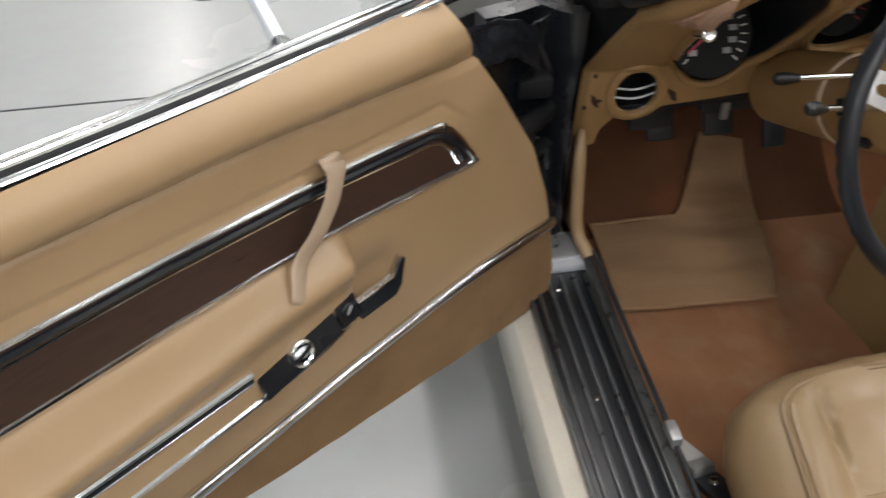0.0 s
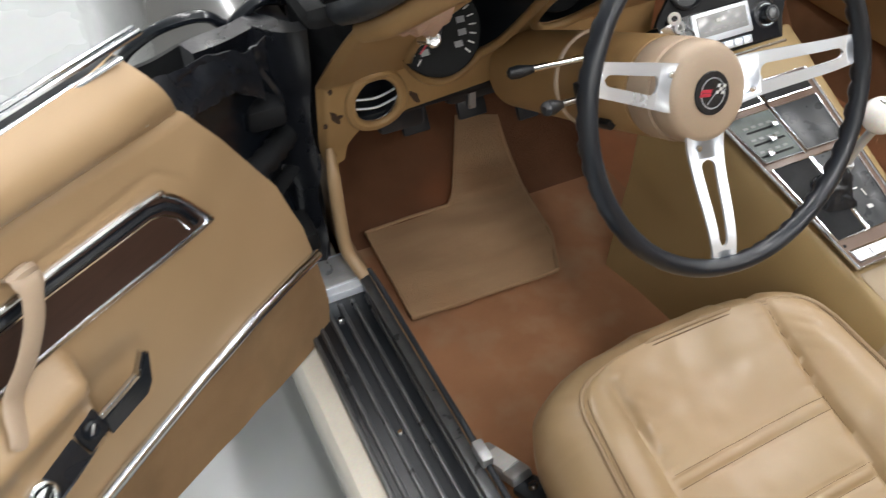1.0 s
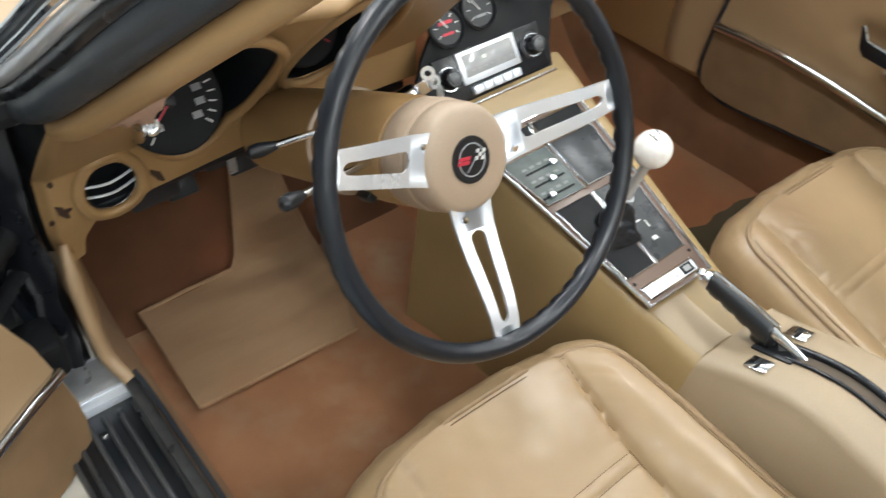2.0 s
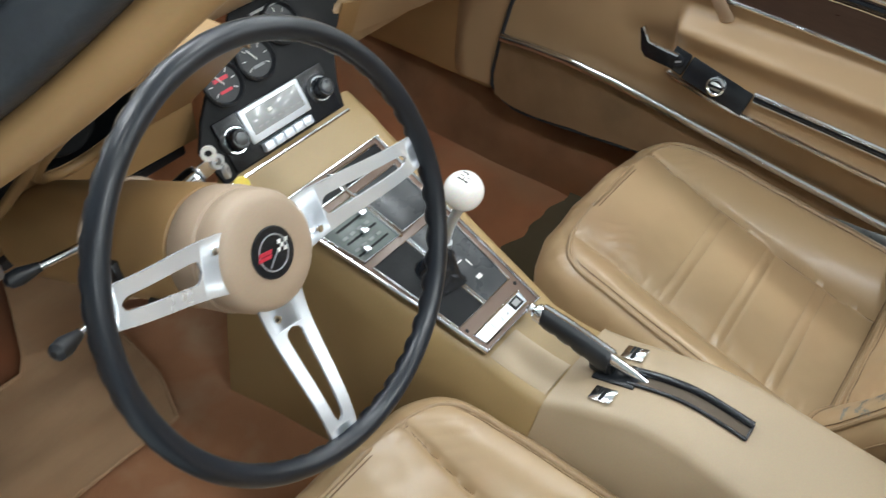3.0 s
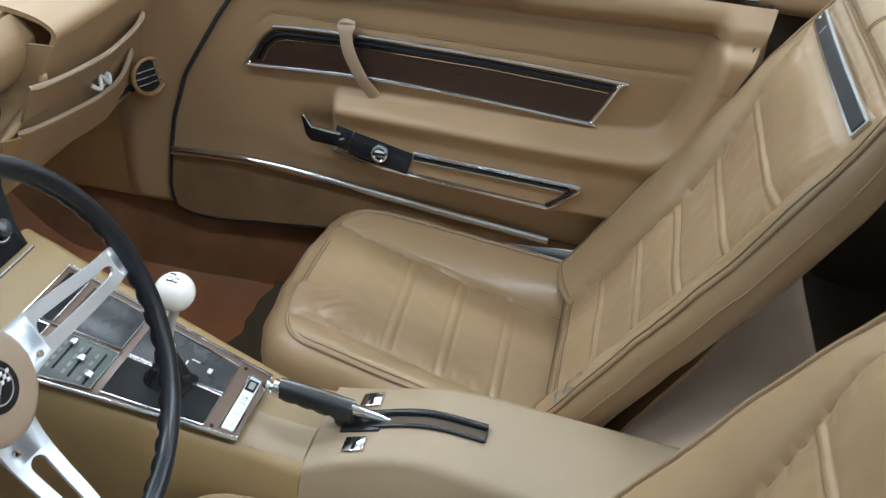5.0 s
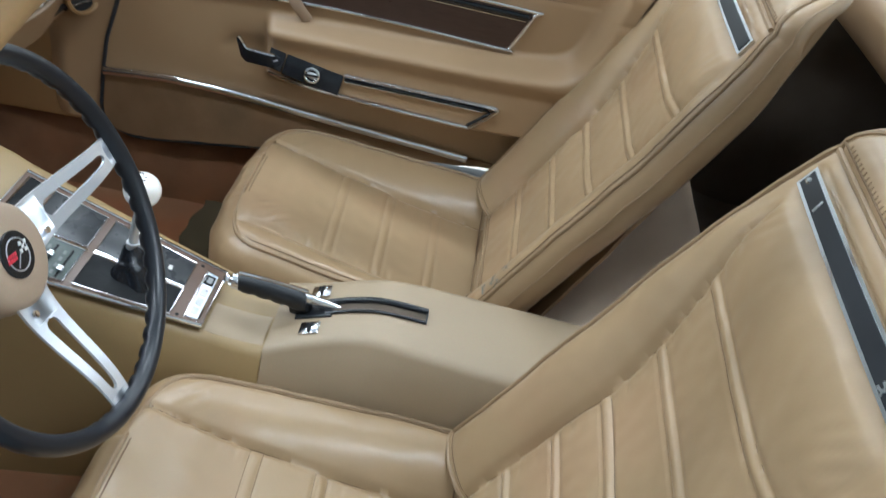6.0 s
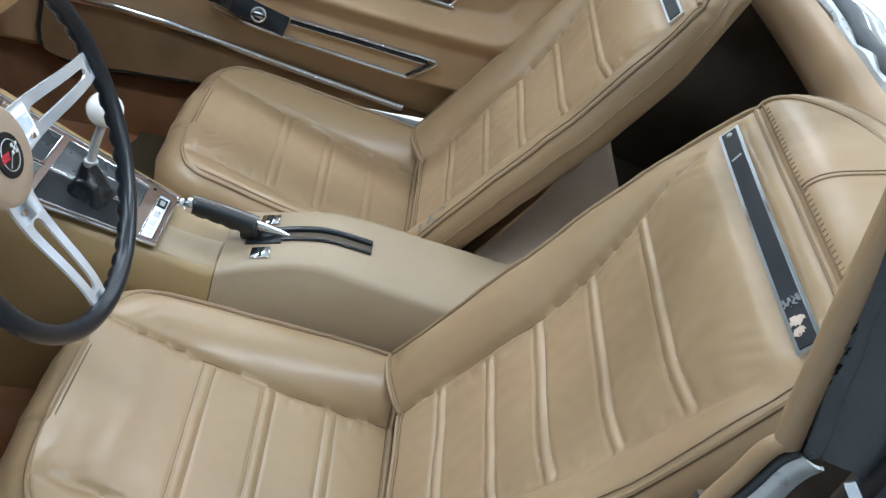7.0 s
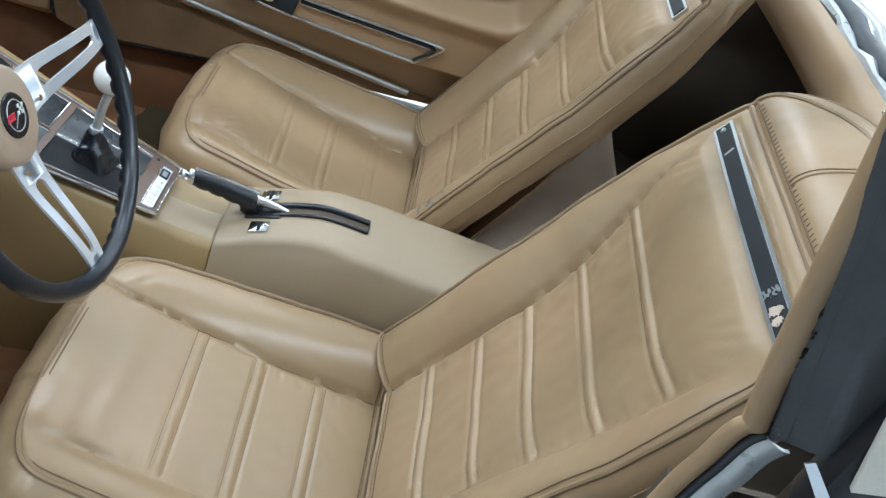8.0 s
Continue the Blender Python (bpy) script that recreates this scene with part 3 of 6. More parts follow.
part("torn_edge", bmt, INK, lp, "black tears along the seal")
part("pillar_skin", box((-0.700, -0.36, 0.780), (-0.665, -0.236, 1.26), 0.012), JAMB, lp)
part("roof_pillar_skin", plate([(-0.247, 1.016), (-0.229, 1.084), (-0.183, 1.258), (-0.50, 1.258), (-0.50, 1.050), (-0.272, 1.021)], 0.005, basis((-0.7005, 0, 0), (0, 1, 0), (0, 0, 1), (1, 0, 0)) @ pose(0, 0, -0.006), 0.001), CREAM, lp, "cream-white roof pillar skin")


def jamb_face(u, v):
    z = 0.38 + 0.535 * v
    return Vector((-0.655 - 0.19 * u, -0.236 - 0.06 * step(0.25, 0.6, u) + 0.008 * math.sin(9 * z) + 0.04 * (1 - v), z))


part("jamb_face", sheet(jamb_face, 14, 24, 0.012), JAMB, lp)
QT = [(-0.650, -0.197, 1.000), (-0.650, -0.189, 0.986), (-0.650, -0.1845, 0.955), (-0.650, -0.179, 0.925), (-0.650, -0.176, 0.895), (-0.648, -0.172, 0.80), (-0.645, -0.168, 0.60), (-0.640, -0.165, 0.44)]
part("quarter_trim", tube(catmull(QT, 8), 0.0085, 12, flat=0.8, up=(1, 0, 0)), VINYL, lp, "curved tan vinyl trim")
part("inner_seal", tube(catmull([(x - 0.004, y - 0.0105, z - 0.005) for x, y, z in QT], 8), 0.0042, 10), RUBBER, lp)
QF = catmull(QT, 10)


def flange(u, v):
    p = QF[min(int(v * (len(QF) - 1)), len(QF) - 1)]
    n = noise.noise(Vector((u * 2, p.z * 40, 5)))
    return Vector((p.x - 0.0060 - 0.0035 * math.sin(math.pi * u) + 0.0008 * n, p.y - 0.0120 - 0.0240 * u + 0.0012 * n, p.z - 0.006 - 0.010 * u))


part("bright_flange", sheet(flange, 8, len(QF) - 1, 0.003), SILVER, lp, "bare bright metal flange")
part("striker_strip", plate([(-0.216, 1.028), (-0.210, 1.024), (-0.244, 0.985), (-0.252, 0.990)], 0.002, basis((-0.7, 0, 0), (0, 1, 0), (0, 0, 1), (1, 0, 0)), 0.0005), CHROME, lp)
part("quarter_panel", box((-0.84, -1.0, 0.40), (-0.73, -0.40, 0.960), 0.03, 3), CREAM, lp, "cream-white quarter panel")


def lining(u, v):
    z = 0.40 + 0.50 * v
    return Vector((-0.632 + 0.008 * math.sin(math.pi * v), -0.180 - 0.36 * u, z))


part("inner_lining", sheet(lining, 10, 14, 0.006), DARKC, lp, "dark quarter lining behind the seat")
# passenger side quarter trim behind the door
qt = thing("quarter_trim", (0.62, -0.3, 0.4), "tan vinyl quarter trim behind the door", "quarter trim")


def quarter(u, v):
    z = 0.40 + 0.57 * v
    y = -0.02 - 0.20 * u
    x = 0.628 + 0.02 * u - 0.012 * math.sin(math.pi * v)
    return Vector((x, y, z))


part("panel", sheet(quarter, 16, 20, 0.01), VINYL, qt)

# passenger side front post and outer skin, seen past the dash end
pp = thing("hinge_pillar", (0.69, 0.95, 0.38), "dark hinge pillar behind the passenger dash end", "hinge pillar")
part("pillar_face", box((0.600, 0.842, 0.38), (0.73, 1.45, 0.93), 0.012), PLASTIC, pp)
part("pillar_top", box((0.645, 0.80, 0.915), (0.72, 1.45, 0.955), 0.012), JAMB, pp)
part("quarter_cap", box((0.605, -0.45, 0.925), (0.74, -0.16, 0.975), 0.02, 3), VINYL, qt)
part("quarter_panel", box((0.735, -1.0, 0.40), (0.84, -0.235, 0.985), 0.03, 3), CREAM, qt, "cream-white quarter panel")

# unseen roof frame shading the open-topped cabin: windscreen header, centre bar and rear hoop
rf = thing("unseen_roof_frame", (0, 0.0, 1.27), "unseen cream-painted roof frame added for shade, its roof panels lifted out", "roof frame")
part("header", tube(catmull([(-0.30, 0.305, 1.315), (0.0, 0.315, 1.322), (0.30, 0.305, 1.315), (0.43, 0.315, 1.26)], 8), 0.034, 12, flat=0.7, up=(0, 0, 1)), CREAM, rf)
part("centre_bar", tube([(0, 0.30, 1.322), (0, 0.0, 1.332), (0, -0.45, 1.325)], 0.042, 12, flat=0.45, up=(0, 0, 1)), CREAM, rf)
part("rear_hoop", tube(catmull([(-0.66, -0.22, 1.285), (-0.5, -0.42, 1.315), (0.0, -0.47, 1.330), (0.5, -0.44, 1.315), (0.66, -0.26, 1.28), (0.70, -0.30, 0.99)], 8), 0.032, 12, flat=0.6, up=(0, 0, 1)), CREAM, rf)
part("rear_roof", sheet(lambda u, v: Vector((-0.62 + 1.24 * u, -0.50 - 0.14 * v - 0.05 * math.sin(math.pi * u), 1.30 + 0.025 * math.sin(math.pi * u) - 0.02 * v)), 16, 8, 0.02), CREAM, rf)
part("pillar", tube(catmull([(0.43, 0.315, 1.26), (0.475, 0.345, 1.175), (0.598, 0.491, 1.04), (0.638, 0.64, 0.922), (0.646, 0.72, 0.88)], 8), 0.026, 12), PLASTIC, rf, "tan inner windscreen pillar")

# ---- seats ----
BACK_E = Vector((0, -0.502, 0.865))     # up along the backrest
BACK_N = Vector((0, 0.865, 0.502))      # out of it, towards the sitter
BACK_O = Vector((0, 0.023, 0.447))


def outline_rows(base, start, depth, wf, n=16, power=5.0, lines=60, stop=82):
    """Rows (along, half width) of a pad: straight flanks, then a rounded end."""
    rows = [(base + (start - base) * i / lines, 1.0) for i in range(lines)]
    for i in range(n + 1):
        a = radians(stop) * (i / n) ** (power / 2)
        rows.append((start + depth * math.sin(a) ** (2 / power), math.cos(a) ** (2 / power)))
    return [(y, wf(y) * k) for y, k in rows]


def pad(rows, cols, hf, rings, place, floor=True, swell=None, thin=None, ruck=0.0):
    """A cushion: a relief hf(x, y) inside the outline, and slightly rucked sides that fall off in rings (out, down)."""
    bm = bmesh.new()
    g = [[bm.verts.new(place(c * w, y, hf(c * w, y, w))) for c in cols] for y, w in rows]
    for i in range(len(rows) - 1):
        for j in range(len(cols) - 1):
            bm.faces.new((g[i][j], g[i][j + 1], g[i + 1][j + 1], g[i + 1][j]))
    edge = [(i, len(cols) - 1) for i in range(len(rows))] + [(len(rows) - 1, j) for j in range(len(cols) - 2, -1, -1)] + [(i, 0) for i in range(len(rows) - 2, -1, -1)] + [(0, j) for j in range(1, len(cols) - 1)]
    flat = [Vector((cols[j] * rows[i][1], rows[i][0])) for i, j in edge]
    top = [hf(p.x, p.y, rows[i][1]) for p, (i, j) in zip(flat, edge)]
    k = len(edge)
    outs = []
    for n in range(k):
        d = flat[(n + 1) % k] - flat[n - 1]
        if d.length < 1e-9:
            d = Vector((0, 1))
        outs.append(Vector((d.y, -d.x)).normalized())
    loop = [g[i][j] for i, j in edge]
    lines = []
    for out, down in rings:
        nxt = []
        for n in range(k):
            q = flat[n]
            fold = ruck * (noise.noise(Vector((q.x * 16, q.y * 16, down * 55))) + 0.5 * noise.noise(Vector((q.x * 40, q.y * 40, down * 120)))) * min(1.0, down / 0.03)
            p = q + outs[n] * (out * (swell(outs[n]) if swell else 1.0) + fold)
            nxt.append(bm.verts.new(place(p.x, p.y, top[n] - down * (thin(flat[n].y) if thin else 1.0))))
        for n in range(k):
            bm.faces.new((loop[n], loop[(n + 1) % k], nxt[(n + 1) % k], nxt[n]))
        loop = nxt
        lines.append([v.co.copy() for v in loop])
    if floor:
        bm.faces.new(loop)
    edge_line = [place(p.x, p.y, h) for p, h in zip(flat, top)]
    inset = []
    for n in range(k):
        p = flat[n] - outs[n] * 0.0075
        inset.append(place(p.x, p.y, hf(p.x, p.y, rows[edge[n][0]][1]) + 0.0003))
    return bm, edge_line, lines, inset


COLS = [math.copysign(abs(t) ** 0.9, t) for t in (i / 44 for i in range(-44, 45))]
RIB = {"cushion": 1.0, "back": 1.0, "dome": 0.0}
RIBS_C = (0.090, 0.181, 0.269)
RIBS_B = (0.082, 0.176, 0.263, 0.358, 0.456)
HALF = 0.0084        # half the width of a sewn rib


def cush_w(y):
    return lerp([(0, 0.213), (0.10, 0.213), (0.28, 0.200), (0.42, 0.186)], y)


def side_of(x, right, left):
    return right if x >= 0 else left


def cush_seam(x, y):
    return side_of(x, lerp([(0, 0.116), (0.1, 0.108), (0.30, 0.108), (0.41, 0.118)], y), 0.138)


def rib_relief(q):
    """A sewn rib: a raised tube between two creases, in a shallow dip."""
    return -0.0030 * (bell(q + HALF, 0.0026) + bell(q - HALF, 0.0026)) - 0.0022 * bell(q, 0.030) + 0.0032 * bell(q, 0.0066)


def cush_h(x, y, w):
    ins = 0.392 + 0.262 * y
    bol = 0.444 + 0.140 * y
    a = abs(x)
    seam = cush_seam(x, y)
    t = min(max((a - seam) / max(w - seam, 0.01), 0), 1)
    k = math.sin(math.pi / 2 * t ** 0.85)
    front = step(0.375, 0.425, y)
    z = ins * (1 - k) + bol * k
    z = z * (1 - front) + (0.444 + 0.140 * y) * front
    z += 0.005 * math.sin(math.pi * t) * (1 - front)
    inner = 1 - step(seam - 0.014, seam, a)
    for r in RIBS_C:
        q = y - r - 0.04 * x
        k_ = inner * RIB["cushion"] * (0.7 + 0.3 * math.cos(x * 9 + r * 30))
        z += k_ * rib_relief(q)
    # stuffing swells between the ribs, and domes at the front
    z += inner * (0.004 * math.cos(a / seam * 1.4) + 0.007 * bell(y - 0.345, 0.045))
    z += 0.006 * RIB["dome"] * bell(y - 0.365, 0.050) * bell(x + 0.105, 0.055)
    z -= 0.0050 * bell(a - seam, 0.0036) * step(0.0, 0.02, y) * side_of(x, 1, 0.25)
    z -= 0.0042 * bell(w - a, 0.0075)
    z += 0.0022 * noise.noise(Vector((x * 9, y * 9, 3))) + 0.0008 * noise.noise(Vector((x * 38, y * 38, 3)))
    # fine gathers along the bolster seam
    z -= 0.0013 * bell(a - seam + 0.012, 0.012) * max(0.0, math.sin(y * 210 + 5 * noise.noise(Vector((y * 14, 1, 2)))))
    # slack folds of the worn seat, fanning out over its front corner
    u = (x + 0.10) * 0.75 + (y - 0.36) * 0.66
    v = (y - 0.36) * 0.75 - (x + 0.10) * 0.66
    z -= 0.0019 * RIB["dome"] * bell(v, 0.024) * bell(u, 0.045) * max(0.0, math.sin(u * 340 + 2.5 * noise.noise(Vector((x * 30, y * 30, 4)))))
    z -= 0.0010 * step(0.30, 0.37, y) * step(0.09, 0.14, a) * max(0, math.sin((x + y) * 260)) * (0.5 + noise.noise(Vector((x * 20, y * 20, 9))))
    return z


def back_w(h):
    return lerp([(0, 0.212), (0.12, 0.214), (0.40, 0.224), (0.48, 0.220), (0.55, 0.213), (0.62, 0.204), (0.70, 0.195), (0.80, 0.183)], h)


def back_seam(x, h):
    return lerp([(0, 0.112), (0.08, 0.122), (0.26, 0.127), (0.36, 0.140), (0.45, 0.157), (0.52, 0.170), (0.8, 0.175)], h) + side_of(x, 0, 0.008)


def back_h(x, h, w):
    a = abs(x)
    seam = back_seam(x, h)
    k = math.sin(math.pi / 2 * min(max((a - seam) / max(w - seam, 0.02), 0), 1) ** 0.85)
    depth = 0.030 + 0.006 * step(0, 0.1, h) - 0.036 * step(0.30, 0.58, h)
    d = -depth * (1 - k)
    d += 0.005 * math.sin(math.pi * min(max((a - seam) / max(w - seam, 0.01), 0), 1)) * (1 - step(0.50, 0.56, h))
    # the rounded shoulder pad above the ribs
    d += 0.008 * bell(h - 0.53, 0.065) * (1 - step(0.14, 0.20, a))
    inner = (1 - step(seam - 0.012, seam, a)) * (1 - step(0.465, 0.50, h))
    for r in RIBS_B:
        q = h - r - 0.5 * max(0.0, -x - 0.07) ** 1.5
        d += inner * RIB["back"] * rib_relief(q)
    d -= 0.0050 * bell(a - seam, 0.0036) * (1 - step(0.55, 0.57, h)) * side_of(x, 1, 0.25)
    # gathers where the shoulder pad is pulled in at its corners
    d -= 0.0016 * bell(h - 0.545, 0.022) * bell(a - 0.155, 0.030) * max(0.0, math.sin(x * 330 + h * 150))
    d -= 0.0014 * bell(a - seam + 0.012, 0.012) * (1 - step(0.50, 0.55, h)) * max(0.0, math.sin(h * 190 + 5 * noise.noise(Vector((h * 14, 4, 2)))))
    d -= 0.004 * bell(h - 0.580, 0.008) * (1 - step(0.155, 0.188, a))
    d -= 0.004 * step(0.582, 0.588, h) * (1 - step(0.612, 0.620, h)) * (1 - step(0.176, 0.188, a))
    d -= 0.004 * bell(h - 0.637, 0.005)
    d += 0.005 * bell(h - 0.668, 0.026)
    d -= 0.075 * step(0.650, 0.785, h)
    d += 0.0026 * noise.noise(Vector((x * 12, h * 12, 7))) + 0.0008 * noise.noise(Vector((x * 45, h * 45, 7)))
    d -= 0.0042 * bell(w - a, 0.0080)
    return d


def guide_pose(cx, dy, x):
    """On the slightly bowed belt guide across the upper back."""
    d = 0.0015 + 0.004 * (1 - (x / 0.178) ** 2)
    return frame_on(BACK_O + Vector((cx + x, dy, 0)) + BACK_E * 0.600 + BACK_N * d, BACK_N + Vector((0.045 * x / 0.178, 0, 0)), (1, 0, 0))


def guide_strip(cx, dy, half, x0, x1, lift, thick, n=24, flip=False):
    """A thin strip along the belt guide."""
    def fn(u, v):
        x = x0 + (x1 - x0) * u
        return guide_pose(cx, dy, x) @ Vector((0, half * (2 * v - 1), lift))
    return sheet(fn, n, 2, thick)


def seat(cx, dy, skew, label):
    th = thing("bucket_seat", (cx, 0.1, FLOORZ), label, "car seat", "leather bucket seats")
    flat_place = lambda x, y, z: Vector((cx + x + skew * step(0.05, 0.36, y), y + dy, z))
    back_place = lambda x, h, d: BACK_O + Vector((cx + x, dy, 0)) + BACK_E * h + BACK_N * d
    rows = outline_rows(0.0, 0.342, 0.086, cush_w, lines=150, power=4.0, n=30)
    bm, edge, lines, inset = pad(rows, COLS, cush_h, [(0.004, 0.003), (0.012, 0.006), (0.022, 0.017), (0.029, 0.030), (0.034, 0.045), (0.036, 0.062), (0.036, 0.082), (0.034, 0.105), (0.028, 0.128), (0.020, 0.150)], flat_place, swell=lambda n: 1.0 + 0.25 * max(0, n.y) ** 2 + (0.6 if n.x * cx > 0 else -0.1) * n.x * n.x, ruck=0.0035)
    cushion = part("seat_cushion", bm, LEATHER, th, angle=70)
    part("piping", tube([p + Vector((0, 0, 0.001)) for p in edge[::2]], 0.0034, 7, closed=True), PIPING, cushion)
    part("piping_seam", tube(inset[::2], 0.0010, 5, closed=True), THREAD, cushion)
    # stitched seams: along the bolster and beside each rib
    on_c = lambda x, y: flat_place(x, y, cush_h(x, y, cush_w(y)) + 0.0001)
    part("bolster_seam", tube([on_c(cush_seam(1, y), y) for y in [0.004 + i * 0.005 for i in range(82)]], 0.0011, 6), THREAD, cushion)
    for r in RIBS_C:
        for o in (-HALF, HALF):
            part("rib_seam", tube([on_c(x, r + o + 0.04 * x) for x in [-0.128 + i * 0.0058 for i in range(41)]], 0.0006, 5), THREAD if RIB["cushion"] > 0.7 else PIPING, cushion)
    # runner box under the cushion
    part("seat_frame", box((cx - 0.17, 0.02, FLOORZ + 0.012), (cx + 0.17, 0.36, 0.315), 0.01), BLACK, th)
    rows = outline_rows(0.0, 0.56, 0.172, back_w, power=3.0, lines=190, n=44, stop=84)
    bm, edge, lines, inset = pad(rows, COLS, back_h, [(0.004, 0.003), (0.011, 0.011), (0.016, 0.026), (0.016, 0.042), (0.011, 0.056), (0.001, 0.064)], back_place, thin=lambda h: 1.0 - 0.45 * step(0.52, 0.72, h), ruck=0.0015)
    backrest = part("backrest", bm, LEATHER, th, angle=70)
    part("piping", tube([p + BACK_N * 0.001 for p in edge[::2]], 0.0034, 7, closed=True), PIPING, backrest)
    part("piping_seam", tube(inset[::2], 0.0009, 5, closed=True), THREAD, backrest)
    part("side_seam", tube(lines[2][::2], 0.0014, 6, closed=True), PIPING, backrest)
    part("rear_bead", tube([p + BACK_N * -0.024 for p in lines[4][12:190:2]], 0.0045, 7), PIPING, backrest)
    # thin board behind the padding, its edge standing clear of the bolster
    part("back_board", sheet(lambda u, v: back_place((-0.193 + 0.386 * u) * (1 - 0.05 * v ** 6), 0.03 + 0.436 * v, -0.108 + 0.035 * v + 0.003 * noise.noise(Vector((u * 4, v * 9, cx)))), 16, 30, 0.005), PIPING, th, "tan vinyl-covered back board")
    on_b = lambda x, h: back_place(x, h, back_h(x, h, back_w(h)) + 0.0001)
    part("bolster_seam", tube([on_b(back_seam(1, h), h) for h in [0.004 + i * 0.0065 for i in range(85)]], 0.0011, 6), THREAD, backrest)
    for r in RIBS_B:
        for o in (-HALF, HALF):
            n_ = 40
            x1 = back_seam(1, r + o) - 0.002
            part("rib_seam", tube([on_b(x, r + o + 0.5 * max(0.0, -x - 0.07) ** 1.5) for x in [x1 - (x1 + 0.118) * i / n_ for i in range(n_ + 1)]], 0.0006, 5), THREAD, backrest)
    # bar across the upper back: chrome surround with a dark inlay
    guide = part("belt_guide", guide_strip(cx, dy, 0.0130, -0.178, 0.178, 0.0025, 0.006), CHROME, th, "chrome-edged belt guide")
    part("dark_inlay", guide_strip(cx, dy, 0.0092, -0.1735, 0.1735, 0.0036, 0.002), BLACK, guide)
    part("rivet", lathe([(0, 0.002), (0.003, 0.0015), (0.004, 0)], guide_pose(cx, dy, 0.166) @ pose(0, 0, 0.0036), 10), CHROME, guide)
    part("chipped_edge", box((-0.002, -0.006, 0.0034), (0.0015, 0.007, 0.0041), 0.0004, m=guide_pose(cx, dy, 0.118) @ pose(0, 0, 0, 0, 0, 12)), DULL, guide)
    # roll of leather over the top, with its stitched seams
    cap_line = [i / 20 * 0.186 for i in range(-20, 21)]
    cap = [back_place(x, 0.637, back_h(x, 0.637, back_w(0.637)) + 0.002) for x in cap_line]
    part("cap_seam", tube(cap, 0.0036, 7), PIPING, backrest)
    part("cap_seam", tube([on_b(x, 0.6465) for x in cap_line], 0.0012, 6), THREAD, backrest)
    stitches = []
    for i in range(44):
        x = -0.176 + 0.008 * i
        stitches.append(tube([on_b(x, 0.6475), on_b(x + 0.0008, 0.6525)], 0.0007, 4))
    part("stitching", joined(*stitches), THREAD, backrest, "row of dark stitches")
    for o, r_ in ((0.0, 0.0016), (0.006, 0.0010)):
        part("cap_seam", tube([on_b(0.012 + o, h) for h in [0.648 + i * 0.006 for i in range(13)]], r_, 6), PIPING if o == 0 else THREAD, backrest)
    return th


d_seat = seat(-0.33, 0.0, 0.0, "tan leather bucket seat with ribbed centre panels, behind the steering wheel")
RIB["cushion"], RIB["back"], RIB["dome"] = 0.6, 0.9, 1.0
p_seat = seat(0.33, 0.016, 0.012, "tan leather bucket seat with ribbed centre and scuffed side bolster")
# worn marks that differ between the seats
def scuffed(u, v):
    x, h = -0.150 - 0.064 * v, 0.055 + 0.085 * u
    return BACK_O + Vector((0.33 + x, 0.016, 0)) + BACK_E * h + BACK_N * (back_h(x, h, back_w(h)) + 0.0006)


part("scuff_mark", sheet(scuffed, 40, 30, 0, keep=lambda u, v: noise.noise(Vector((u * 7, v * 5, 5))) + 0.5 * noise.noise(Vector((u * 22, v * 16, 5))) > 0.18 + 1.2 * ((u - 0.5) ** 2 + (v - 0.6) ** 2)), SCUFF, p_seat, "grey scuffed patch")


def worn(x0, dx):
    return lambda u, v: guide_pose(-0.33, 0.0, x0 + dx * u) @ Vector((0, -0.0086 + 0.0172 * v, 0.0044))


part("worn_patch", sheet(worn(-0.170, 0.032), 44, 24, 0, keep=lambda u, v: noise.noise(Vector((u * 3, v * 2, 8))) + 0.5 * noise.noise(Vector((u * 11, v * 7, 8))) > 1.7 * ((u - 0.55) ** 2 + (v - 0.6) ** 2) - 0.16), PALE, d_seat, "pale worn patch on the belt guide")
part("worn_patch", sheet(worn(-0.127, 0.012), 20, 34, 0, keep=lambda u, v: noise.noise(Vector((u * 3, v * 6, 2))) > 0.9 * (u - 0.5) ** 2 - 0.12), CHROME, d_seat, "bright worn patch on the belt guide")
# bright hinge cover beside the passenger cushion
hc = thing("hinge_cover", (0.555, 0.03, 0.41), "bright metal hinge cover beside the seat", "hinge cover")
part("cover", plate([(0, 0), (0.10, 0.0), (0.10, 0.02), (0.02, 0.035)], 0.006, frame_on((0.545, -0.03, 0.425), (-0.4, 0, 1), (0, 1, 0)), 0.002), SILVER, hc)

# ---- doors ----
D_HINGE = Vector((-0.727, 0.756, 0))
D_ALONG = Vector((-0.785, -0.620, 0)).normalized()
D_IN = Vector((0.620, -0.785, 0)).normalized()


def driver_side(u, w, z):
    sag = 0.038 * max(0.0, u - 0.2) * step(0.42, 0.55, z) * (1 - step(0.83, 0.90, z))
    return D_HINGE + D_ALONG * u + D_IN * w + Vector((0, 0, z - 0.002 + 0.048 * u + sag))


def passenger_side(u, w, z):
    return Vector((0.595 - w, 0.825 - u, z))


U_FRONT = [(0.36, 0.03), (0.385, -0.004), (0.43, -0.012), (0.513, 0.0), (0.589, 0.016), (0.686, 0.051), (0.803, 0.125), (0.88, 0.181), (0.945, 0.212), (1.0, 0.24)]
U_REAR = [(0.36, 0.86), (0.45, 0.88), (0.60, 0.935), (0.75, 0.985), (0.91, 1.035), (1.0, 1.05)]
TRIM_Z = [(0, 0.518), (0.06, 0.523), (0.15, 0.525), (0.25, 0.519), (0.42, 0.499), (0.56, 0.482), (0.75, 0.461), (0.90, 0.452)]


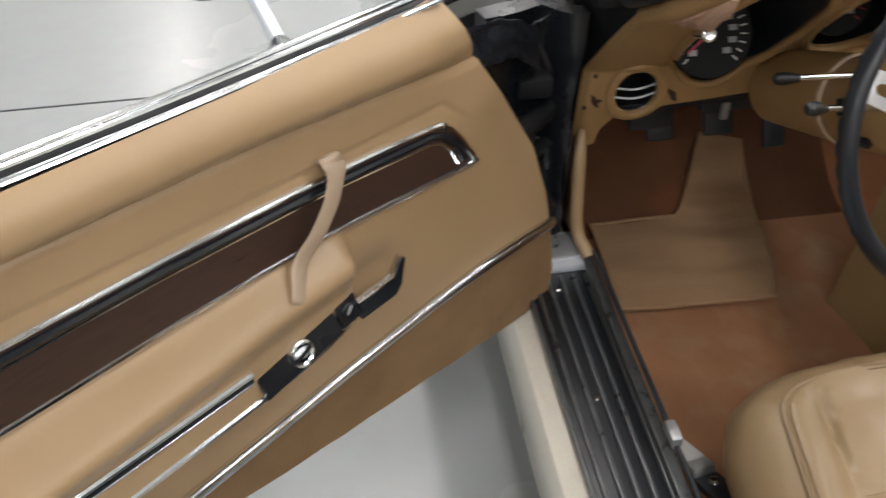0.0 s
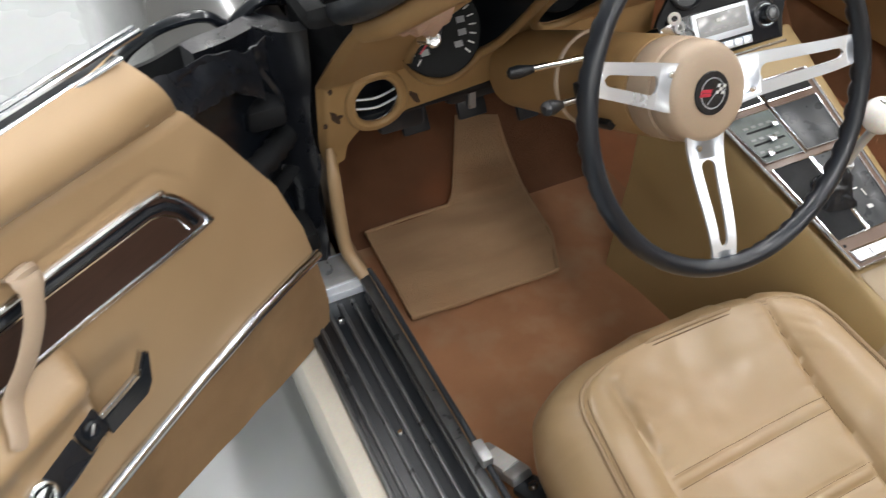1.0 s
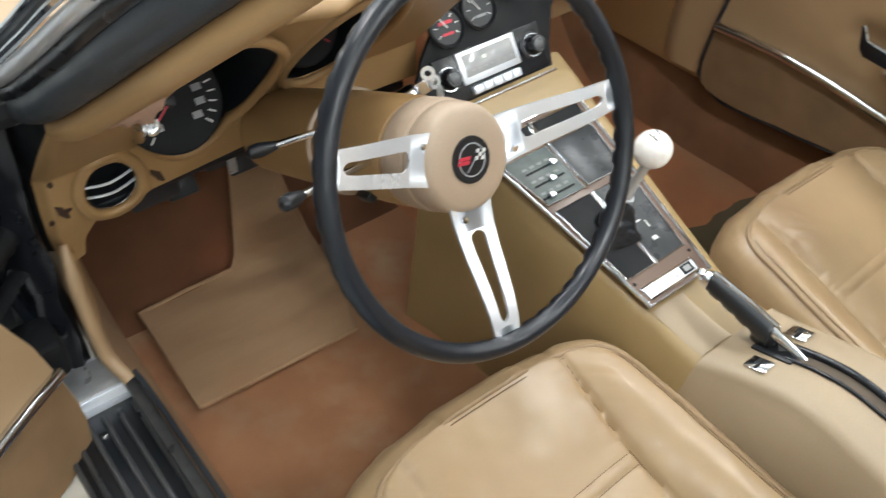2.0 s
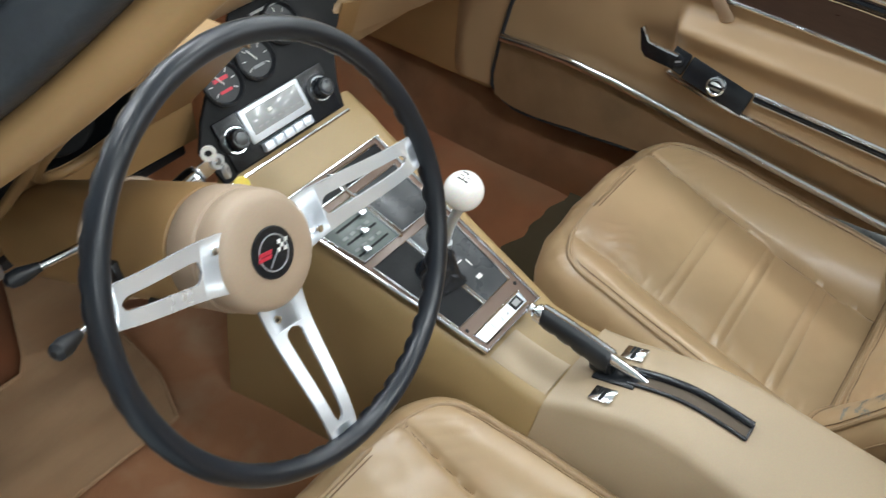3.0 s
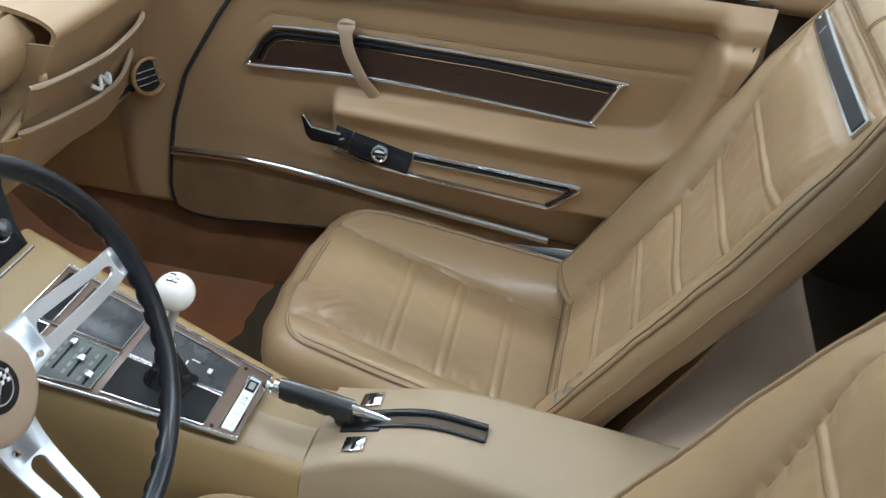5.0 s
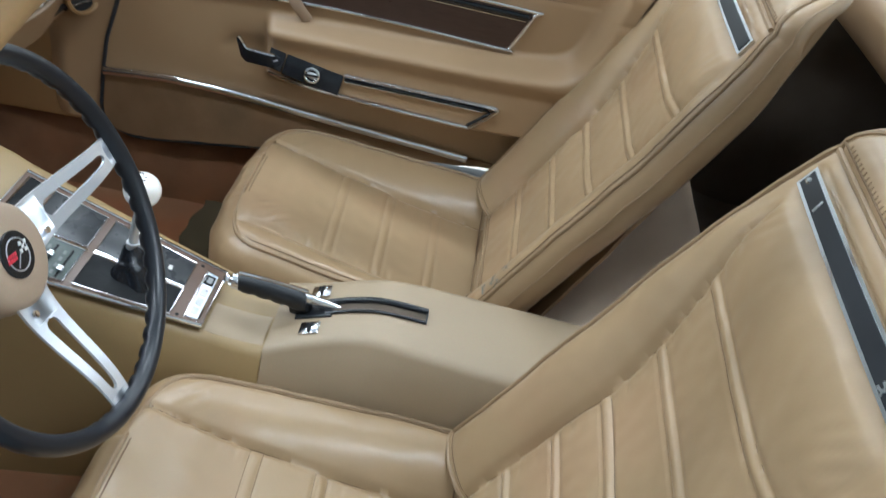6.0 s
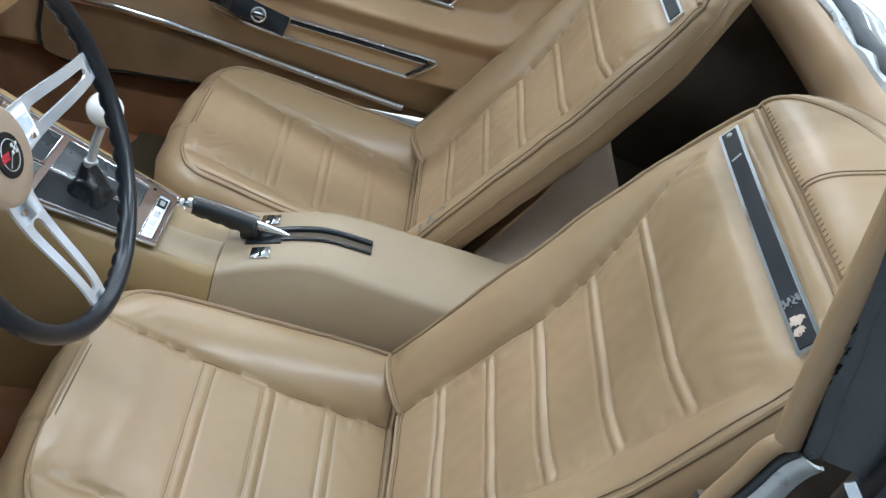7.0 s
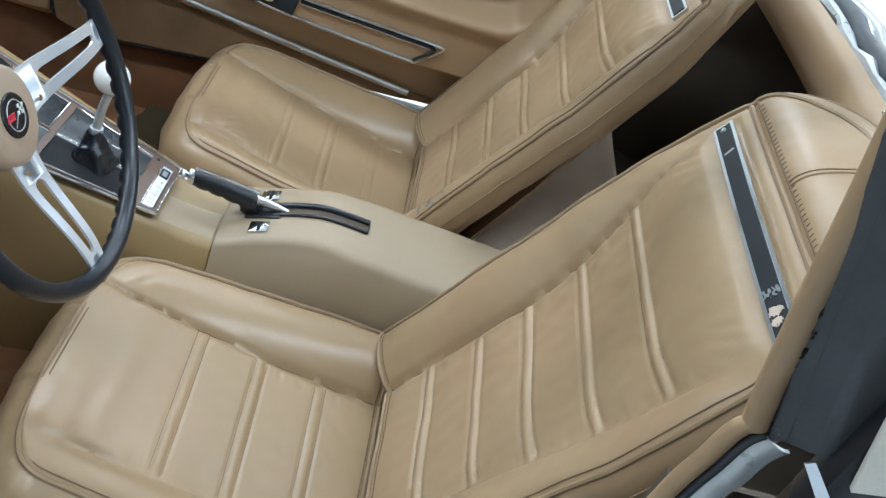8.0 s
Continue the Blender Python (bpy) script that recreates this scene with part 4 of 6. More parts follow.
def door_bottom(u):
    return lerp([(-0.02, 0.405), (0.0, 0.385), (0.03, 0.374), (0.08, 0.372), (0.33, 0.398), (0.60, 0.428), (0.9, 0.45)], u)


ARM = {"u": 0.0, "z": 0.0, "trim": 0.015, "ridge": [(0.40, 0.706), (0.49, 0.701), (0.60, 0.690), (0.80, 0.672), (1.05, 0.672)]}     # how the arm rest and lower trim sit on each door


def trim_z(u):
    return lerp(TRIM_Z, u) + ARM["trim"]


def door_relief(u, z):
    """How far the panel stands out into the cabin."""
    w = 0.0
    # rolled top pad above the groove
    g = lerp([(0.2, 0.865), (0.49, 0.880), (0.72, 0.881), (1.05, 0.890)], u)
    w += 0.020 * step(g, g + 0.030, z) * (0.45 + 0.55 * step(0.19, 0.28, u)) - 0.034 * step(g + 0.030, g + 0.085, z) ** 1.6
    w -= 0.0055 * bell(z - g, 0.006)
    # embossed line over the stripe
    e = lerp([(0.17, 0.777), (0.225, 0.824), (0.41, 0.819), (0.75, 0.814), (1.0, 0.815)], u)
    w -= 0.0022 * bell(z - e, 0.0035) * step(0.17, 0.20, u)
    # armrest: a ridge that sweeps up at the rear, a face that leans in, and a tucked lower edge
    U, Z = u - ARM["u"], z - ARM["z"]
    ztop = lerp(ARM["ridge"], U)
    urear = lerp([(0.66, 0.975), (0.70, 0.985), (0.746, 1.004), (0.797, 1.020), (0.88, 1.036)], Z)
    s1, s2 = ztop - Z, U - urear
    s = 0.5 * (s1 + s2 + math.sqrt((s1 - s2) ** 2 + 0.0016)) - 0.004
    low = lerp([(0.41, 0.606), (0.53, 0.590), (0.82, 0.574), (0.90, 0.575), (1.05, 0.60)], U)
    full = lerp([(0.40, 0.036), (0.5, 0.042), (0.8, 0.060), (1.05, 0.066)], U)
    a = step(0.386, 0.406, U)
    over = step(-0.030, 0.006, s)
    under = step(low - 0.022, low + 0.004, Z)
    face = full - 0.012 * step(ztop - 0.004, ztop - 0.045, Z)
    w += a * over * under * face * (1 - step(0.86, 0.94, z))
    # hollow behind the handle
    w -= 0.010 * bell(Z - 0.640, 0.03) * step(0.28, 0.34, U) * (1 - a)
    return w


def door(place, name, label, skin, hu=0.0, hz=0.0, su=0.0, fu=0.038):
    base = place(0.4, -0.05, 0.372)
    th = thing(name, base, label, "car door", "car doors")

    def uz(a, b):
        z0 = 0.372 + 0.572 * b
        u = lerp(U_FRONT, z0) + (lerp(U_REAR, z0) - lerp(U_FRONT, z0)) * a
        zb = door_bottom(u)
        return u, zb + (0.944 - zb) * b

    def panel_at(a, b):
        u, z = uz(a, b)
        return place(u, door_relief(u, z), z)
    part("trim_panel", sheet(panel_at, 150, 120, 0.004), VINYL, th, angle=60)

    def at(u, z, lift=0.0):
        return place(u, door_relief(u, z) + lift, z)

    # carpeted lower panel
    def kick_at(a, b):
        u0 = a * 0.86
        zt = trim_z(u0) - 0.004
        zb = door_bottom(u0)
        z = zb + 0.004 + (zt - zb) * b
        uf = lerp(U_FRONT, z) + 0.003
        u = uf + (0.86 - uf) * a
        return place(u, 0.005 + 0.002 * noise.noise(Vector((u * 20, z * 20, 0))), z)
    part("lower_carpet", sheet(kick_at, 60, 14, 0.004), KICK, th, "tan carpeted lower panel")
    part("trim_moulding", tube([at(u, trim_z(u), 0.010) for u in [0.002 + i * 0.0125 for i in range(61)]], 0.0092, 12, flat=0.85, up=place(0, 1, 0) - place(0, 0, 0)), CHROME, th, "curved chrome moulding")
    # wood-look stripe with chrome surround
    ST = [(0.176, 0.730), (0.187, 0.750), (0.206, 0.778), (0.224, 0.795), (0.246, 0.803), (0.40, 0.806), (0.60, 0.802), (0.824, 0.790), (0.829, 0.781), (0.796, 0.715), (0.786, 0.709), (0.60, 0.723), (0.40, 0.731), (0.19, 0.724)]

    def inlay(a, b):
        u = 0.18 + 0.645 * a
        lo = lerp([(0.18, 0.729), (0.4, 0.731), (0.6, 0.723), (0.786, 0.709), (0.80, 0.723), (0.825, 0.778)], u)
        hi = lerp([(0.18, 0.736), (0.206, 0.776), (0.224, 0.793), (0.246, 0.801), (0.4, 0.806), (0.6, 0.802), (0.824, 0.790)], u)
        z = lo + (hi - lo) * b
        return place(u, 0.0045, z)
    stripe = part("stripe_inlay", sheet(inlay, 60, 6, 0.002), WOOD, th, "dark brown wood-look inlay")
    closed = catmull([at(u, z, 0.006) for u, z in ST], 5, True)
    part("chrome_surround", tube(closed, 0.0038, 8, closed=True), CHROME, stripe)
    part("black_line", tube([at(u, z - 0.0175, 0.006) for u, z in [(0.194, 0.757), (0.208, 0.783), (0.228, 0.802), (0.25, 0.809), (0.40, 0.812), (0.60, 0.808), (0.820, 0.796)]], 0.0055, 8), GLOSSB, stripe)
    part("inner_chrome", tube([at(u, z - 0.026, 0.006) for u, z in [(0.204, 0.762), (0.216, 0.785), (0.232, 0.801), (0.25, 0.807), (0.40, 0.812), (0.60, 0.808), (0.815, 0.796)]], 0.0020, 6), CHROME, stripe)
    # stitched seams under the top pad and over the stripe
    part("pad_seam", tube([at(u, lerp([(0.2, 0.865), (0.49, 0.880), (0.72, 0.881), (1.05, 0.890)], u)) for u in [0.215 + i * 0.0125 for i in range(61)]], 0.0014, 6), PIPING, th)
    part("stripe_seam", tube([at(u, lerp([(0.17, 0.777), (0.225, 0.824), (0.41, 0.819), (0.75, 0.814), (1.0, 0.815)], u)) for u in [0.225 + i * 0.0125 for i in range(55)]], 0.0009, 6), THREAD, th)
    # pull strap
    sp = catmull([at(u + su + fu * (0.826 - z) / 0.128, z, w) for u, z, w in ((0.398, 0.822, 0.004), (0.397, 0.826, 0.014), (0.399, 0.814, 0.023), (0.404, 0.788, 0.026), (0.416, 0.758, 0.025), (0.431, 0.728, 0.020), (0.443, 0.706, 0.010), (0.447, 0.698, 0.004))], 6)
    strap = part("pull_strap", tube(sp, [0.0165] * 10 + [0.0150, 0.0135, 0.0122] + [0.0115] * (len(sp) - 17) + [0.0105, 0.009, 0.007, 0.004], 12, flat=0.22, up=place(0, 1, 0) - place(0, 0, 0)), HUBTAN, th, "faded pinkish-tan vinyl pull strap")
    part("strap_loop", tube(catmull([at(u + su, z, w) for u, z, w in ((0.384, 0.815, 0.004), (0.388, 0.827, 0.010), (0.398, 0.831, 0.013), (0.410, 0.827, 0.010))], 5), 0.006, 8), HUBTAN, strap)
    # opening handle: black lever on a bright base
    n_in = (place(0, 1, 0) - place(0, 0, 0)).normalized()
    back = (place(1, 0, 0) - place(0, 0, 0)).normalized()
    lever = basis(place(hu, 0.034, hz), back, Vector((0, 0, 1)), back.cross(Vector((0, 0, 1))))
    LV = [(0.402, 0.627), (0.348, 0.631), (0.338, 0.642), (0.330, 0.678), (0.335, 0.680), (0.348, 0.656), (0.402, 0.651)]
    hb = part("door_handle", plate(LV, 0.011, lever @ pose(0, 0, -0.005), 0.003), GLOSSB, th, "black lever handle with bright edge")
    part("bright_edge", tube([lever @ Vector((x, y, 0.001)) for x, y in [(0.404, 0.653), (0.38, 0.6545), (0.349, 0.6585), (0.341, 0.671), (0.334, 0.6815)]], 0.0034, 8, flat=1.4, up=n_in), CHROME, hb)
    # control plate on the armrest: lock, window switch
    arm_n = (n_in * 0.92 + Vector((0, 0, 0.39))).normalized()

    def strip_at(u, lift=0.0):
        z = lerp([(0.40, 0.646), (0.42, 0.641), (0.545, 0.615), (0.80, 0.600)], u) + ARM["z"]
        u += ARM["u"]
        return place(u, 0.0, z) + n_in * (door_relief(u, z) + lift)

    def plate_on(u0, u1, h0, h1, thick, lift):
        o = strip_at((u0 + u1) / 2, lift)
        o2 = strip_at(u1, lift)
        x = (o2 - o).normalized()
        y = arm_n.cross(x).normalized()
        if y.z < 0:
            y = -y
        z = x.cross(y)
        if z.dot(n_in) < 0:
            x = -x
            z = x.cross(y)
        half = (u1 - u0) / 2
        return [(-half, h0), (half, h0), (half, h1), (-half, h1)], thick, basis(o, x, y, z)
    ctl = part("control_plate", plate(*plate_on(0.433, 0.548, -0.021, 0.021, 0.006, 0.002), 0.002), GLOSSB, th, "black window-switch plate")
    _, _, mk = plate_on(0.470, 0.510, -0.01, 0.01, 0.004, 0.008)
    part("window_switch", lathe([(0.010, 0.0045), (0.0125, 0.0065), (0.0155, 0.0055), (0.017, 0.0)], mk, 28), CHROME, ctl, "round bright window switch")
    part("switch_rocker", lathe([(0, 0.0075), (0.006, 0.0065), (0.0105, 0.0035)], mk @ Matrix.Diagonal((1, 0.62, 1, 1)), 24), DULL, ctl)
    part("switch_bar", box((-0.012, -0.0022, 0.005), (0.012, 0.0022, 0.0088), 0.001, m=mk @ pose(0, 0, 0, 0, 0, 12)), INK, ctl)
    for o in (-0.034, 0.036):
        part("symbol_bar", box((o - 0.004, -0.005, -0.0018), (o + 0.004, -0.002, -0.0008), 0, m=mk), GREYW, ctl)
    lk = part("lock_plate", plate(*plate_on(0.401, 0.4325, -0.019, 0.019, 0.0065, 0.002), 0.002), GLOSSB, th, "black lock plate")
    _, _, mk = plate_on(0.409, 0.425, -0.01, 0.01, 0.004, 0.008)
    part("lock_knob", lathe([(0, 0.004), (0.0055, 0.004), (0.0065, 0.0065), (0.0095, 0.0055), (0.011, 0)], mk, 18), GLOSSB, lk)
    part("lock_slot", box((-0.0055, -0.0015, 0.0038), (0.0055, 0.0015, 0.0050), 0.0005, m=mk @ pose(0, 0, 0, 0, 0, 35)), DULL, lk)
    # pocket trim of the armrest, running on as a bright edge under the switches
    PK = [(0.400, 0.611), (0.46, 0.602), (0.53, 0.594), (0.66, 0.588), (0.785, 0.583), (0.806, 0.585), (0.848, 0.622), (0.850, 0.630), (0.835, 0.633), (0.70, 0.636), (0.553, 0.638)]
    loop = catmull([at(u + ARM["u"], z + ARM["z"], 0.004) for u, z in PK], 6)
    pk = part("armrest_trim", tube(loop, 0.0044, 8), CHROME, th, "chrome armrest surround")
    part("black_line", tube([at(u + ARM["u"], z + ARM["z"] - 0.0080, 0.004) for u, z in [(0.553, 0.638), (0.70, 0.636), (0.832, 0.633), (0.840, 0.628), (0.800, 0.594)]], 0.0034, 8), GLOSSB, pk)
    part("inner_chrome", tube([at(u + ARM["u"], z + ARM["z"] - 0.0130, 0.004) for u, z in [(0.553, 0.638), (0.70, 0.636), (0.825, 0.633)]], 0.0018, 6), CHROME, pk)

    # belt line: chrome, black felt, chrome
    def belt(dw, dz, r, m, nm, fl=1.0, u0=0.212):
        part(nm, tube([place(u, -0.014 + dw, lerp([(0.21, 0.944), (0.55, 0.943), (1.0, 0.948)], u) + dz) for u in [u0 + (1.012 - u0) * i / 20 for i in range(21)]], r, 8, flat=fl, up=(0, 0, 1)), m, th)
    belt(0.0050, -0.0005, 0.0044, CHROME, "belt_chrome", 0.7)
    belt(-0.0045, -0.001, 0.0062, TARBLK, "belt_felt", 0.5)
    belt(-0.0125, 0.001, 0.0034, CHROME, "belt_chrome", 1.0, 0.165)
    belt(-0.0167, 0.000, 0.0022, GLOSSB, "belt_felt", 0.6, 0.165)
    belt(-0.0205, 0.003, 0.0034, CHROME, "belt_chrome", 1.0, 0.165)
    belt(-0.0252, 0.002, 0.0026, GLOSSB, "belt_felt", 0.6, 0.165)

    # outer shell
    def shell(a, b):
        u, z = uz(a, b)
        z = min(z, 0.944)
        return place(u, -0.135 + 0.090 * step(0.75, 1.0, b) + 0.02 * step(0.25, 0.0, b), z)
    part("outer_skin", sheet(shell, 30, 24, 0.004), skin, th, "painted outer door skin")

    def edge_strip(a, b):
        z0 = 0.372 + 0.572 * a
        u = lerp(U_FRONT, z0)
        z = door_bottom(u) + (0.944 - door_bottom(u)) * a
        wi, wo = door_relief(u, z) - 0.004, -0.135 + 0.090 * step(0.75, 1.0, a) + 0.02 * step(0.25, 0.0, a)
        return place(u + 0.006, wi + (wo - wi) * b, z)
    part("front_edge", sheet(edge_strip, 30, 4, 0.004), JAMB, th, "black door edge")

    def rear_strip(a, b):
        z0 = 0.372 + 0.572 * a
        u = lerp(U_REAR, z0)
        z = door_bottom(u) + (0.944 - door_bottom(u)) * a
        wi, wo = door_relief(u, z) - 0.004, -0.135 + 0.090 * step(0.75, 1.0, a)
        return place(u - 0.006, wi + (wo - wi) * b, z)
    part("rear_edge", sheet(rear_strip, 30, 4, 0.004), JAMB, th)

    def foot(a, b):
        u = 0.03 + 0.82 * a
        return place(u, -0.115 + 0.112 * b, door_bottom(u) + 0.002)
    part("bottom_edge", sheet(foot, 30, 3, 0.004), JAMB, th)
    # dark tube drawn for the shaded gap round the closed door's front edge
    if hu:
        part("gap_line", tube(catmull([place(u, 0.004, door_bottom(u) - 0.001) for u in (0.30, 0.20, 0.10, 0.04)] + [place(lerp(U_FRONT, z) - 0.003, 0.004, z) for z in [0.400 + i * 0.0175 for i in range(31)]], 3), 0.0040, 8), RUBBER, th)
    part("screw", lathe([(0, 0.003), (0.004, 0.002), (0.005, 0)], frame_on(at(0.222, 0.884, 0.001), n_in, (0, 0, 1)), 10), DULL, th)
    return th


d_door = door(driver_side, "car_door", "open tan-trimmed driver's door with dark wood-look stripe", CREAM)
ARM.update({"u": -0.058, "z": -0.024, "trim": 0.0, "ridge": [(0.40, 0.703), (1.05, 0.702)]})
p_door = door(passenger_side, "car_door", "closed tan-trimmed passenger door with dark wood-look stripe", CREAM, -0.046, -0.024, -0.034, 0.0)
# hinge arm with black boot joining the open door to its pillar
arm = thing("door_check", (-0.75, 0.80, 0.85), "black rubber-booted door check and hinge", "door hinge")


def boot(u, v):
    """A crumpled sheet drawn from the door's front edge to the pillar."""
    z = 0.845 - 0.24 * v
    p = driver_side(lerp(U_FRONT, z) + 0.004, -0.05 - 0.02 * v, z)
    q = Vector((-0.700, 0.872, z - 0.03))
    n1, n2 = noise.noise(Vector((u * 3.1, v * 4.3, 1))), noise.noise(Vector((u * 9, v * 11, 6)))
    return p.lerp(q, u) + Vector((0.02, 0.05, -0.035)) * math.sin(math.pi * u) + Vector((0.6, 0.6, 0.5)) * (0.022 * n1 + 0.010 * abs(n2)) * math.sin(math.pi * u)


part("crumpled_boot", sheet(boot, 46, 40, 0.002), GLOSSB, arm, "crumpled glossy black plastic boot", angle=50)


def flap_at(u, v):
    """A slack grey rubber flap from the door's top corner down to the pillar."""
    x = -0.905 + 0.165 * u
    z = lerp([(0.0, 0.875), (0.3, 0.862), (0.5, 0.853), (0.75, 0.836), (1.0, 0.800)], u) - (0.030 + 0.022 * u) * v
    w = 0.016 * noise.noise(Vector((u * 3.4, v * 2.2, 3))) + 0.007 * noise.noise(Vector((u * 9, v * 6, 8)))
    return Vector((x, lerp([(0, 0.690), (0.4, 0.755), (1, 0.845)], u) - 0.028 * v + w, z + 0.6 * w))


part("seal_flap", sheet(flap_at, 44, 14, 0.003), JAMB, arm, "slack worn black rubber flap", angle=60)
part("rubber_boot", tube(catmull([driver_side(0.10, -0.07, 0.66), Vector((-0.76, 0.82, 0.65)), Vector((-0.70, 0.88, 0.65))], 8), [0.016 + 0.003 * (i % 2) for i in range(17)], 12), TARBLK, arm)
part("door_check_strap", tube([driver_side(0.05, -0.05, 0.60), Vector((-0.71, 0.86, 0.60))], 0.012, 8, flat=0.4, up=(0, 0, 1)), TARBLK, arm)
# outside mirror on the driver's door
mir = thing("door_mirror", driver_side(0.40, -0.10, 0.96), "chrome door mirror on a slim stalk", "door mirror")
mb = Vector((-1.071, 0.628, 0.915))
m1 = Vector((-1.106, 0.712, 0.958))
for k in range(5):
    a_ = 2 * math.pi * k / 5 + 0.4
    part("foot_leaf", tube([mb + Vector((0.0, -0.004, -0.008)), mb + Vector((0.016 * math.cos(a_), -0.004 + 0.016 * math.sin(a_), -0.012))], [0.007, 0.0045], 8, flat=0.6, up=(0, 0, 1)), STEEL, mir)
part("foot", tube([mb + Vector((0.004, -0.012, -0.022)), mb, mb + Vector((-0.004, 0.010, 0.004))], [0.019, 0.017, 0.008], 14), CHROME, mir)
part("stalk", tube([mb + Vector((-0.004, 0.01, 0.004)), mb + (m1 - mb) * 0.6, m1], 0.0098, 12, flat=0.7, up=(0, 0, 1)), STEEL, mir)
part("head", lathe([(0, 0.02), (0.03, 0.018), (0.052, 0.008), (0.056, -0.004), (0.054, -0.012), (0, -0.012)], frame_on(m1 + Vector((-0.046, 0.012, 0.030)), (0.25, -0.55, 0.80), (1, 0, 0)), 28), RIBM, mir, "round mirror head")

# ---- steering wheel and column ----
W_AX = Vector((0.075, -1.0, 0.442)).normalized()        # towards the driver
W_X = Vector((0, 0, 1)).cross(W_AX).normalized()
if W_X.x < 0:
    W_X = -W_X
W_Y = W_AX.cross(W_X)
EMBLEM = Vector((-0.323, 0.486, 0.825))
WM = basis(EMBLEM + W_AX * 0.028, W_X, W_Y, W_AX)        # wheel plane; emblem sits below it
RIM = 0.190
sw = thing("steering_wheel", WM.translation, "three-spoke steering wheel with dark rim and brushed slotted spokes", "steering wheel")
rim = bmesh.new()
NS = 18
rows_ = []
for i in range(240):
    a = 2 * math.pi * i / 240
    row = []
    for j in range(NS):
        b = 2 * math.pi * j / NS
        r = 0.0105
        # finger grips on the rear face
        if math.sin(b) < 0.0:
            r -= 0.0030 * max(0, math.sin(a * 52)) * min(1, -math.sin(b) * 1.6)
        rho = RIM + r * math.cos(b)
        row.append(rim.verts.new(WM @ Vector((0.002 + rho * math.cos(a), rho * math.sin(a), 0.007 + r * 1.15 * math.sin(b)))))
    rows_.append(row)
for i in range(240):
    A, B = rows_[i], rows_[(i + 1) % 240]
    for j in range(NS):
        rim.faces.new((A[j], A[(j + 1) % NS], B[(j + 1) % NS], B[j]))
part("rim", rim, RIMB, sw, "smooth navy-black rim")


def spoke(ang):
    """A dished flat bar with a long slot, from the hub to the rim."""
    bm = bmesh.new()
    R0, R1 = 0.044, 0.183

    def half(r):
        return 0.027 + (0.0165 - 0.027) * (r - R0) / (R1 - R0)

    def slot(r):
        if r < 0.074 or r > 0.168:
            return 0.0
        t = (r - 0.074) / 0.094
        w = 0.0105 + (0.0055 - 0.0105) * t
        e = min(r - 0.074, 0.168 - r)
        return w * math.sqrt(max(0, 1 - max(0, 1 - e / 0.009) ** 2))
    n = 56
    rs = [R0 + (R1 - R0) * i / n for i in range(n + 1)]
    g = []
    for r in rs:
        z = -0.034 + 0.038 * step(R0, R1, r)
        s, h = slot(r), half(r)
        row = []
        for sgn, wa, wb in ((1, s, h), (-1, s, h)):
            row.append([bm.verts.new(Vector((r, sgn * y, z + dz))) for y in (max(wa, 0.0002), wb) for dz in (0.0017, -0.0017)])
        g.append(row)
    for i in range(n):
        for side in (0, 1):
            A, B = g[i][side], g[i + 1][side]
            for p, q in ((0, 2), (2, 3), (3, 1), (1, 0)):
                bm.faces.new((A[p], A[q], B[q], B[p]))
    for side in (0, 1):
        for e in (g[0][side], g[-1][side]):
            bm.faces.new((e[0], e[2], e[3], e[1]))
    bmesh.ops.remove_doubles(bm, verts=bm.verts[:], dist=0.0006)
    bm.transform(WM @ pose(0, 0, 0, 0, 0, ang))
    return bm


for ang in (0, -101, 158):
    sp_ = part("spoke", spoke(ang), SPOKE, sw, "slotted brushed-metal spoke", angle=25)
    part("screw", lathe([(0, 0.003), (0.0035, 0.0025), (0.004, 0)], WM @ pose(0, 0, 0, 0, 0, ang) @ pose(0.060, -0.014, -0.028), 12), CHROME, sp_)
HUB = [(0.020, -0.025), (0.026, -0.026), (0.030, -0.026), (0.047, -0.027), (0.053, -0.031), (0.0565, -0.039), (0.0575, -0.050), (0.0575, -0.058), (0.0560, -0.0600), (0.0560, -0.0625), (0.0585, -0.064), (0.0595, -0.072), (0.0590, -0.098), (0.0560, -0.102)]
part("hub", lathe([(0, -0.0275)] + [(0.019, -0.0275)] + HUB, WM, 56), HUBTAN, sw, "pinkish-tan padded hub")
EMW = WM @ pose(0, 0, 0, 0, 0, -30) @ Matrix.Diagonal((0.85, 0.85, 1, 1))
em = part("emblem", lathe([(0, -0.0235), (0.0275, -0.0235), (0.0285, -0.0245), (0.0285, -0.028)], EMW, 48), GLOSSB, sw, "black round emblem with crossed red and white flags")
part("ring", tube([EMW @ Vector((0.0195 * math.cos(2 * math.pi * i / 48), 0.0195 * math.sin(2 * math.pi * i / 48), -0.0234)) for i in range(48)], 0.0007, 6, closed=True), DULL, em)
part("flag_staff", tube([EMW @ Vector((-0.004, -0.016, -0.0232)), EMW @ Vector((0.005, 0.003, -0.0232))], 0.0007, 6), GREYW, em)
for i in range(4):
    for j in range(2):
        x0, y0 = -0.020 + i * 0.0043, -0.0105 + j * 0.0052 + i * 0.0013
        part("red_bar", plate([(x0, y0), (x0 + 0.0036, y0 + 0.0011), (x0 + 0.0036, y0 + 0.0055), (x0, y0 + 0.0044)], 0.0008, EMW @ pose(0, 0, -0.0235), 0.0002), RED, em)
